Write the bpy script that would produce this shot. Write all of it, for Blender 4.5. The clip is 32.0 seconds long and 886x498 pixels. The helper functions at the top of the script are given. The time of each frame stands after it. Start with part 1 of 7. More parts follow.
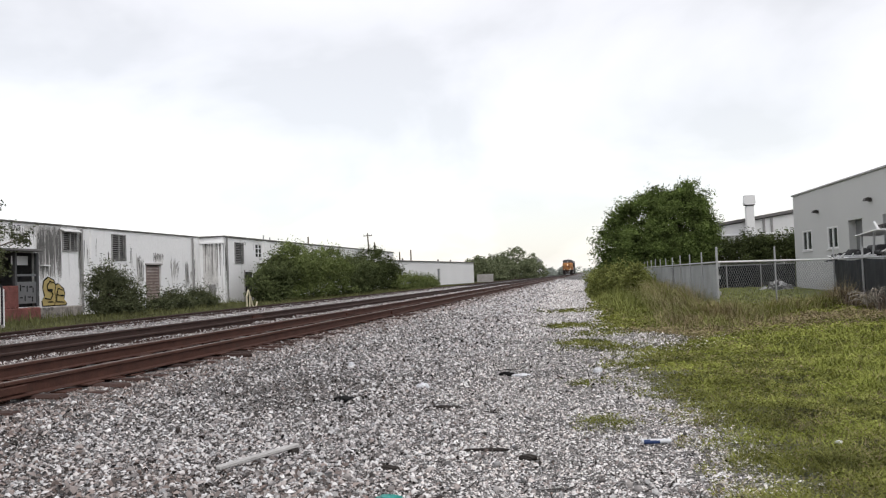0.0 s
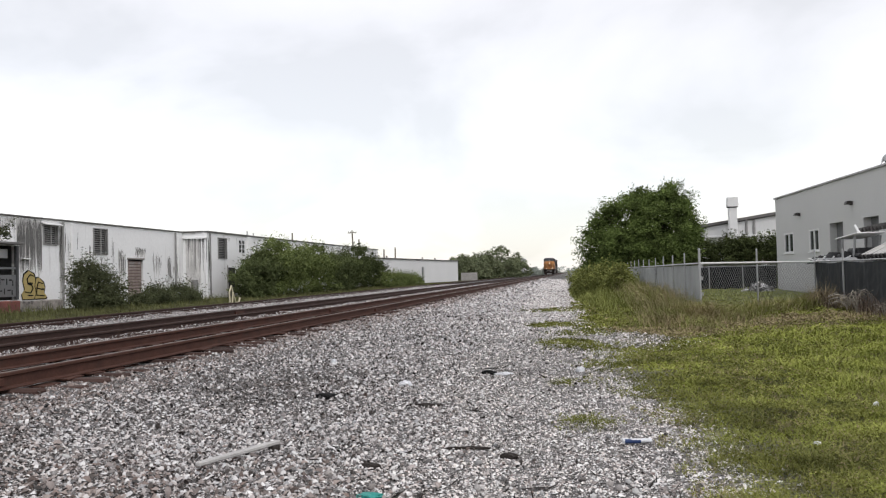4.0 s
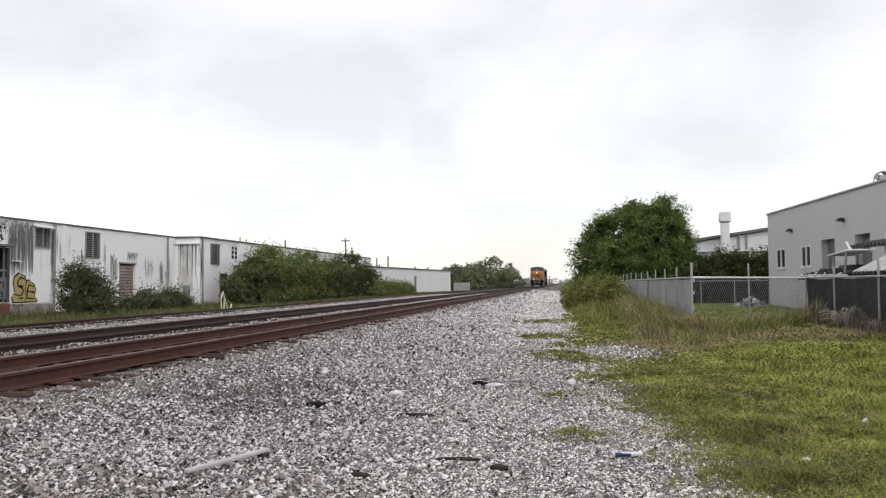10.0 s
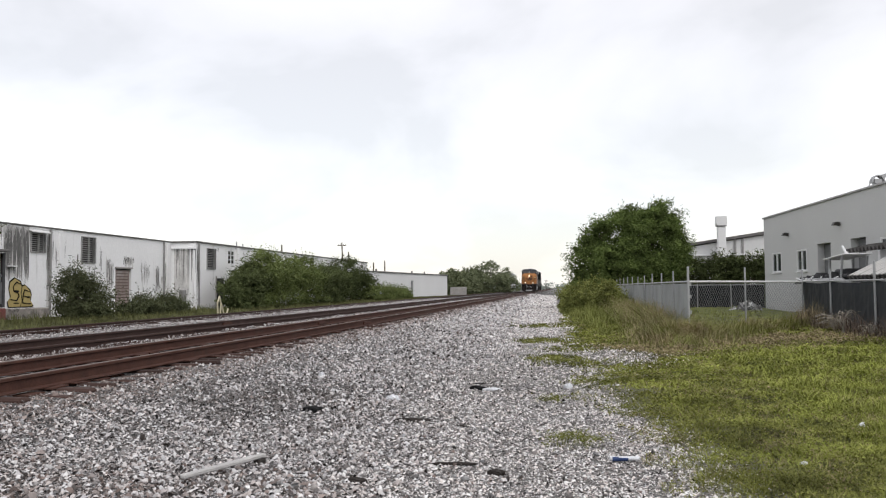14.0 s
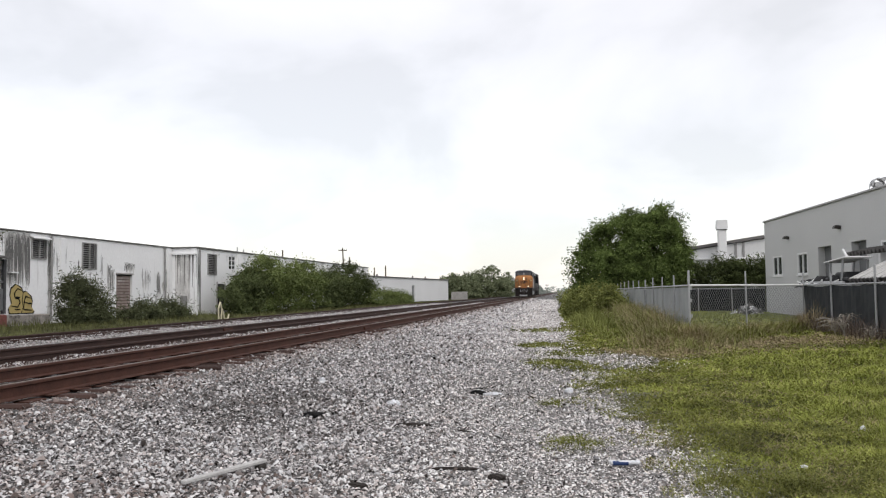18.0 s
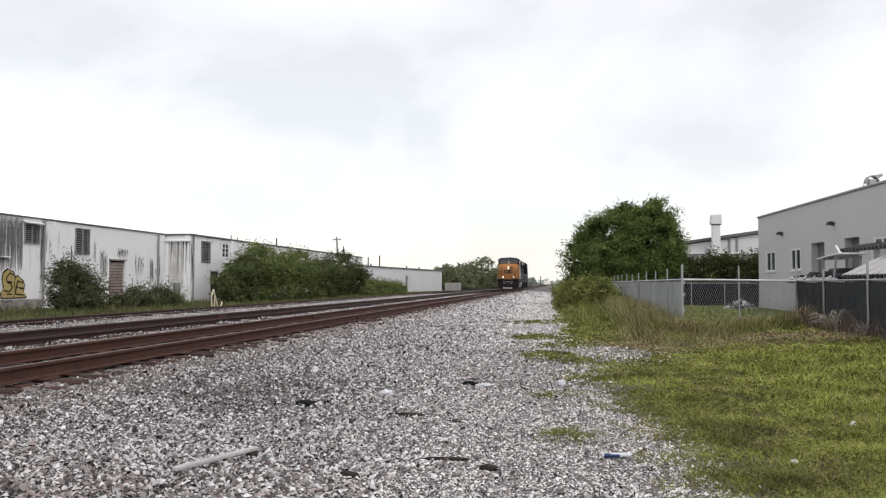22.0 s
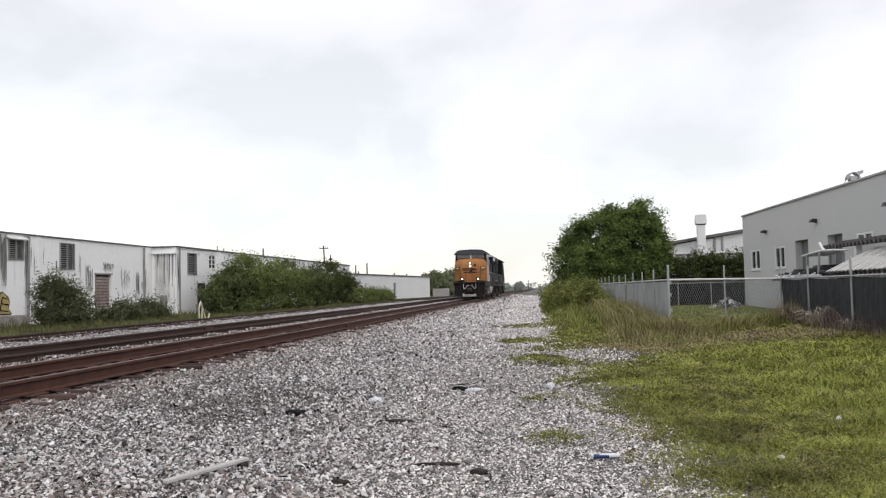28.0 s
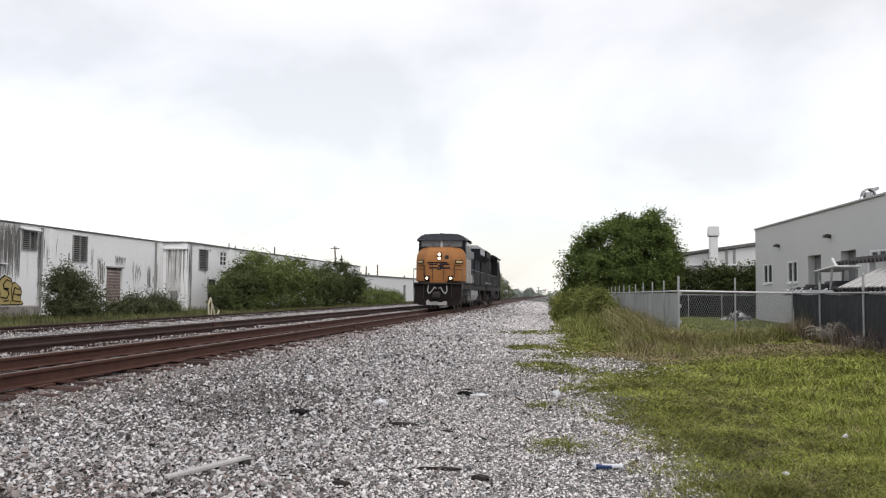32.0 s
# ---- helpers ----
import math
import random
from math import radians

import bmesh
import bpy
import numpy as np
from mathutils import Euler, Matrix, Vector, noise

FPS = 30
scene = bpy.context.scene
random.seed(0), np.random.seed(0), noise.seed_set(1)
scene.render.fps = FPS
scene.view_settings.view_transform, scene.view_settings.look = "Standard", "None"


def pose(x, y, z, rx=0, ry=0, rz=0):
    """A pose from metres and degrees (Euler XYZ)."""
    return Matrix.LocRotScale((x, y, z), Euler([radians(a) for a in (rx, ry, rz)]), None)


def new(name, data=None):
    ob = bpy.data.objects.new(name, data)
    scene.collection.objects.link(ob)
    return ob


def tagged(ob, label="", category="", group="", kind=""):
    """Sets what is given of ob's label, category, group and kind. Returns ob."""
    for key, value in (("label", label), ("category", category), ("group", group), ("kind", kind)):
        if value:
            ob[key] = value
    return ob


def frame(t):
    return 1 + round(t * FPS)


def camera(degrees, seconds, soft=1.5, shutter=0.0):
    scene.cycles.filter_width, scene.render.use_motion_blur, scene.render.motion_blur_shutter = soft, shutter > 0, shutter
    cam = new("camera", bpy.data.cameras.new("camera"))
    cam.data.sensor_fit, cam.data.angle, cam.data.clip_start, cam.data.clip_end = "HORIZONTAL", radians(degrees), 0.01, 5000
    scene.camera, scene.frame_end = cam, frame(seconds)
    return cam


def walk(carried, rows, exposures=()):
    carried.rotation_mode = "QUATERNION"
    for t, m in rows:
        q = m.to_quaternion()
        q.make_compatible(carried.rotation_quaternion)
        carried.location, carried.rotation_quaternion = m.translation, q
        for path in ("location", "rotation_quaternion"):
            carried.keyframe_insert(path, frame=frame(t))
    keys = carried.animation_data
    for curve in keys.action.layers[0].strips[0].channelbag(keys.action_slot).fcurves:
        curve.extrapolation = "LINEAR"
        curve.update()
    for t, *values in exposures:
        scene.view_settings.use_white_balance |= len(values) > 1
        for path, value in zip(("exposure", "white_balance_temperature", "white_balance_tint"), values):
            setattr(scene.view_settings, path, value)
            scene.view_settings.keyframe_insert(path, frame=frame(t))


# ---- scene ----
cam = camera(57.0, 32.0, soft=1.2)
# seconds, place in metres, tilt, lean and turn in degrees
PATH = [
    (0, 0.006, -0.001, 1.551, 91.94, 2.06, 10.36),
    (0.5, 0.005, 0.008, 1.551, 91.90, 1.98, 10.89),
    (1, 0.010, 0.005, 1.552, 91.61, 2.19, 10.73),
    (1.5, 0.004, 0.008, 1.553, 91.66, 1.92, 10.74),
    (2, 0.002, 0.002, 1.550, 91.61, 1.65, 10.83),
    (2.5, -0.002, 0.011, 1.549, 91.40, 1.52, 10.78),
    (3, -0.001, 0.013, 1.550, 91.46, 1.60, 10.73),
    (3.5, 0.004, 0.015, 1.548, 91.66, 1.50, 9.62),
    (5.5, 0.011, 0.003, 1.553, 91.85, 1.28, 8.93),
    (6, 0.009, 0.001, 1.554, 91.80, 1.16, 8.83),
    (6.5, 0.011, -0.001, 1.554, 91.84, 1.29, 8.76),
    (7, 0.014, 0.002, 1.551, 91.84, 1.41, 8.88),
    (7.5, 0.014, -0.002, 1.553, 91.93, 1.34, 9.04),
    (8, 0.011, -0.004, 1.553, 92.17, 1.01, 9.27),
    (8.5, 0.006, -0.000, 1.552, 92.07, 0.55, 9.25),
    (9, 0.007, 0.004, 1.549, 91.76, -0.09, 8.77),
    (9.5, 0.008, 0.005, 1.552, 92.03, 0.31, 8.57),
    (10, 0.005, 0.005, 1.553, 92.44, 0.42, 8.72),
    (10.5, 0.007, 0.001, 1.554, 92.60, 0.59, 8.52),
    (11, 0.003, 0.015, 1.548, 92.56, 0.63, 8.53),
    (11.5, 0.005, 0.011, 1.553, 92.64, 0.76, 8.58),
    (12, 0.007, 0.007, 1.554, 92.89, 0.54, 8.45),
    (12.5, 0.010, 0.004, 1.555, 93.00, 0.52, 8.44),
    (13, 0.006, 0.004, 1.556, 92.86, 0.57, 8.40),
    (13.5, 0.004, 0.007, 1.553, 92.79, 0.46, 8.52),
    (14, 0.003, 0.014, 1.552, 92.75, 0.50, 8.49),
    (14.5, 0.009, 0.009, 1.553, 92.58, 0.53, 8.38),
    (16.5, 0.008, 0.004, 1.554, 92.94, 0.75, 8.47),
    (17, 0.012, 0.004, 1.555, 92.94, 0.93, 8.53),
    (17.5, 0.010, -0.001, 1.552, 93.19, 0.89, 8.63),
    (18, 0.016, -0.001, 1.554, 93.08, 0.72, 8.56),
    (18.5, 0.020, -0.006, 1.555, 93.49, 0.09, 8.32),
    (19, 0.017, 0.006, 1.555, 93.01, 0.29, 7.72),
    (19.5, 0.021, 0.001, 1.555, 92.91, 0.19, 7.73),
    (20, 0.016, 0.009, 1.553, 93.11, 0.15, 7.85),
    (20.5, 0.017, 0.019, 1.547, 92.57, 0.39, 8.06),
    (21, 0.014, 0.009, 1.551, 92.54, 0.15, 7.82),
    (21.5, 0.009, 0.014, 1.550, 92.39, -0.08, 8.06),
    (22, 0.008, 0.013, 1.550, 92.43, -0.10, 8.11),
    (22.5, 0.010, 0.009, 1.556, 92.55, 0.03, 8.21),
    (23, 0.010, 0.011, 1.552, 92.46, 0.06, 8.21),
    (23.5, 0.013, 0.011, 1.554, 92.48, 0.13, 8.21),
    (24, 0.010, 0.019, 1.549, 92.50, 0.17, 8.21),
    (24.5, 0.010, 0.007, 1.552, 92.66, 0.21, 8.17),
    (25, 0.012, 0.004, 1.556, 92.81, 0.31, 8.29),
    (25.5, 0.022, -0.004, 1.555, 92.64, 0.39, 8.23),
    (27.5, 0.028, -0.023, 1.549, 92.79, 1.14, 7.45),
    (28, 0.029, -0.030, 1.550, 92.84, 1.30, 7.28),
    (28.5, 0.031, -0.020, 1.548, 92.97, 1.44, 7.35),
    (29, 0.045, -0.031, 1.552, 93.08, 1.58, 7.12),
    (29.5, 0.053, -0.023, 1.549, 92.93, 1.74, 7.48),
    (30, 0.069, -0.024, 1.559, 92.81, 2.13, 7.72),
    (30.5, 0.074, -0.014, 1.555, 92.48, 2.10, 7.64),
    (31, 0.066, -0.017, 1.553, 92.70, 1.49, 7.64),
    (31.5, 0.055, -0.015, 1.551, 93.03, 0.22, 7.86),
    (32, 0.052, -0.018, 1.554, 93.11, -0.51, 7.97),
]
walk(cam, [(t, pose(x, y, z, rx, ry, rz)) for t, x, y, z, rx, ry, rz in PATH])

# ---- world and light: a bright overcast sky ----
SUN_EL, SUN_AZ = 50.0, 145.0


def make_world():
    w = bpy.data.worlds.new("overcast_sky")
    scene.world = w
    w.use_nodes = True
    nt = w.node_tree
    nt.nodes.clear()
    out = nt.nodes.new("ShaderNodeOutputWorld")
    sky = nt.nodes.new("ShaderNodeTexSky")
    sky.sky_type, sky.sun_disc = "NISHITA", False
    sky.sun_elevation, sky.sun_rotation = radians(SUN_EL), radians(SUN_AZ)
    tc = nt.nodes.new("ShaderNodeTexCoord")
    ln = nt.links.new
    sep = nt.nodes.new("ShaderNodeSeparateXYZ")
    ln(tc.outputs["Generated"], sep.inputs[0])
    def calc(op, a, b):
        n = nt.nodes.new("ShaderNodeMath")
        n.operation = op
        for sock, val in zip(n.inputs, (a, b)):
            if isinstance(val, (int, float)):
                sock.default_value = val
            else:
                ln(val, sock)
        return n.outputs[0]
    # a flat cloud sheet: cells shrink towards the horizon
    depth = calc("ADD", calc("MAXIMUM", sep.outputs["Z"], 0.0), 0.42)
    flat = nt.nodes.new("ShaderNodeCombineXYZ")
    ln(calc("DIVIDE", sep.outputs["X"], depth), flat.inputs["X"])
    ln(calc("DIVIDE", sep.outputs["Y"], depth), flat.inputs["Y"])
    flat.inputs["Z"].default_value = 5.3
    n1 = nt.nodes.new("ShaderNodeTexNoise")
    n1.inputs["Scale"].default_value, n1.inputs["Detail"].default_value, n1.inputs["Roughness"].default_value = 2.3, 5.0, 0.5
    n1.inputs["Distortion"].default_value = 0.35
    ramp = nt.nodes.new("ShaderNodeValToRGB")
    e = ramp.color_ramp.elements
    e[0].position, e[0].color = 0.36, (0.82, 0.785, 0.758, 1)
    e[1].position, e[1].color = 0.62, (1.03, 0.985, 0.965, 1)
    m = e.new(0.49)
    m.color = (0.945, 0.905, 0.885, 1)
    bg1 = nt.nodes.new("ShaderNodeBackground")
    bg2 = nt.nodes.new("ShaderNodeBackground")
    bg1.inputs["Strength"].default_value = 0.05
    bg2.inputs["Strength"].default_value = 0.885
    add = nt.nodes.new("ShaderNodeAddShader")
    ln(flat.outputs["Vector"], n1.inputs["Vector"])
    ln(n1.outputs["Fac"], ramp.inputs["Fac"])
    ln(sky.outputs["Color"], bg1.inputs["Color"])
    ln(ramp.outputs["Color"], bg2.inputs["Color"])
    ln(bg1.outputs["Background"], add.inputs[0])
    ln(bg2.outputs["Background"], add.inputs[1])
    ln(add.outputs["Shader"], out.inputs["Surface"])


make_world()
sun = new("sun", bpy.data.lights.new("sun", "SUN"))
sun.data.energy, sun.data.angle, sun.data.color = 1.2, radians(25), (1.0, 0.97, 0.93)
sun.matrix_world = pose(0, 0, 60, 90 - SUN_EL, 0, 180 - SUN_AZ)
scene.view_settings.exposure = 0.0


# ---- materials ----
def mat(name, base, rough=0.7, metal=0.0, vary=0.25, scale=3.0, fine=40.0, bump=0.15, dirt=None, dirt_amount=0.0,
        dirt_scale=1.2, per=None, per_amount=0.0, streak=False, spec=0.35, dist=0.01, gain=1.0):
    """A surface with variation at two scales, fine relief, optional dirt (streaks run down) and variation piece by piece."""
    m = bpy.data.materials.new(name)
    m.use_nodes = True
    nt = m.node_tree
    b = nt.nodes["Principled BSDF"]
    ln = nt.links.new
    tc = nt.nodes.new("ShaderNodeTexCoord")
    big = nt.nodes.new("ShaderNodeTexNoise")
    big.inputs["Scale"].default_value, big.inputs["Detail"].default_value = scale, 4.0
    small = nt.nodes.new("ShaderNodeTexNoise")
    small.inputs["Scale"].default_value, small.inputs["Detail"].default_value = fine, 3.0
    ln(tc.outputs["Object"], big.inputs["Vector"])
    ln(tc.outputs["Object"], small.inputs["Vector"])
    mix = nt.nodes.new("ShaderNodeMath")
    mix.operation = "ADD"
    gn = nt.nodes.new("ShaderNodeMath")
    gn.operation, gn.inputs[1].default_value, gn.inputs[2].default_value = "MULTIPLY_ADD", gain, 0.5 - 0.5 * gain
    ln(big.outputs["Fac"], gn.inputs[0])
    ln(gn.outputs[0], mix.inputs[0])
    ln(small.outputs["Fac"], mix.inputs[1])
    fac = mix.outputs[0]
    if per:
        src = nt.nodes.new("ShaderNodeObjectInfo" if per == "object" else "ShaderNodeNewGeometry")
        pm = nt.nodes.new("ShaderNodeMath")
        pm.operation, pm.inputs[1].default_value = "MULTIPLY_ADD", per_amount * 2
        ln(src.outputs["Random" if per == "object" else "Random Per Island"], pm.inputs[0])
        ln(fac, pm.inputs[2])
        fac = pm.outputs[0]
    mr = nt.nodes.new("ShaderNodeMapRange")
    hi = 1.4 + (per_amount * 2 if per else 0)
    mr.inputs["From Min"].default_value, mr.inputs["From Max"].default_value = 0.6, hi
    ln(fac, mr.inputs["Value"])
    col = nt.nodes.new("ShaderNodeMix")
    col.data_type = "RGBA"
    lo = [c * (1 - vary) for c in base]
    up = [min(0.95, c * (1 + vary)) for c in base]
    col.inputs["A"].default_value, col.inputs["B"].default_value = (*lo, 1), (*up, 1)
    ln(mr.outputs["Result"], col.inputs["Factor"])
    cout = col.outputs["Result"]
    if dirt:
        dn = nt.nodes.new("ShaderNodeTexNoise")
        dn.inputs["Scale"].default_value, dn.inputs["Detail"].default_value, dn.inputs["Roughness"].default_value = dirt_scale, 6.0, 0.62
        dm = nt.nodes.new("ShaderNodeMapping")
        if streak:
            dm.inputs["Scale"].default_value = (1.0, 1.0, 0.09)
        ln(tc.outputs["Object"], dm.inputs["Vector"])
        ln(dm.outputs["Vector"], dn.inputs["Vector"])
        r2 = nt.nodes.new("ShaderNodeMapRange")
        r2.inputs["From Min"].default_value, r2.inputs["From Max"].default_value = 0.68 - 0.3 * dirt_amount, 0.82 - 0.25 * dirt_amount
        ln(dn.outputs["Fac"], r2.inputs["Value"])
        c2 = nt.nodes.new("ShaderNodeMix")
        c2.data_type = "RGBA"
        ln(r2.outputs["Result"], c2.inputs["Factor"])
        ln(cout, c2.inputs["A"])
        c2.inputs["B"].default_value = (*dirt, 1)
        cout = c2.outputs["Result"]
    ln(cout, b.inputs["Base Color"])
    b.inputs["Roughness"].default_value, b.inputs["Metallic"].default_value = rough, metal
    b.inputs["Specular IOR Level"].default_value = spec
    if bump:
        bp = nt.nodes.new("ShaderNodeBump")
        bp.inputs["Strength"].default_value, bp.inputs["Distance"].default_value = bump, dist
        ln(small.outputs["Fac"], bp.inputs["Height"])
        ln(bp.outputs["Normal"], b.inputs["Normal"])
    return m


def leafy(name, base, vary=0.35):
    """Leaves: colour changes leaf by leaf, a little light passes through."""
    m = mat(name, base, 0.8, vary=vary, scale=0.9, fine=3.5, bump=0, per="island", per_amount=0.3, spec=0.08, gain=2.8)
    b = m.node_tree.nodes["Principled BSDF"]
    b.inputs["Transmission Weight"].default_value = 0.0
    b.inputs["Subsurface Weight"].default_value = 0.0
    return m


def glow(name, base, strength):
    m = bpy.data.materials.new(name)
    m.use_nodes = True
    b = m.node_tree.nodes["Principled BSDF"]
    b.inputs["Base Color"].default_value = (*base, 1)
    b.inputs["Emission Color"].default_value = (*base, 1)
    b.inputs["Emission Strength"].default_value = strength
    return m


def glassy(name, base, rough=0.06):
    m = mat(name, base, rough, vary=0.2, scale=1.0, bump=0, spec=0.35)
    return m


def stony(name, dark, mid, light, per="island"):
    """Broken stone: each piece its own grey, with fine grain and dusty patches."""
    m = mat(name, mid, 0.92, vary=0.2, scale=5, fine=70, bump=0.35, spec=0.2)
    nt = m.node_tree
    b = nt.nodes["Principled BSDF"]
    src = nt.nodes.new("ShaderNodeObjectInfo" if per == "object" else "ShaderNodeNewGeometry")
    r = nt.nodes.new("ShaderNodeValToRGB")
    e = r.color_ramp.elements
    e[0].position, e[0].color = 0.0, (*dark, 1)
    e[1].position, e[1].color = 1.0, (*light, 1)
    def blend(a, c, f, tint):
        return (*[(p * (1 - f) + q * f) * h for p, q, h in zip(a, c, tint)], 1)
    for place, colour in ((0.16, blend(dark, mid, 0.36, (1.10, 0.97, 0.92))), (0.30, blend(dark, mid, 0.62, (0.95, 1.0, 1.04))), (0.42, blend(dark, mid, 0.85, (1.10, 0.98, 0.93))),
                          (0.54, blend(mid, light, 0.10, (0.97, 1.0, 1.03))), (0.70, blend(mid, light, 0.30, (1.05, 0.99, 0.96))), (0.86, blend(mid, light, 0.55, (0.98, 1.0, 1.02)))):
        k = e.new(place)
        k.color = colour
    nt.links.new(src.outputs["Random" if per == "object" else "Random Per Island"], r.inputs["Fac"])
    mx = nt.nodes.new("ShaderNodeMix")
    mx.data_type, mx.inputs["Factor"].default_value = "RGBA", 0.78
    old = b.inputs["Base Color"].links[0].from_socket
    nt.links.new(old, mx.inputs["A"])
    nt.links.new(r.outputs["Color"], mx.inputs["B"])
    nt.links.new(mx.outputs["Result"], b.inputs["Base Color"])
    return m


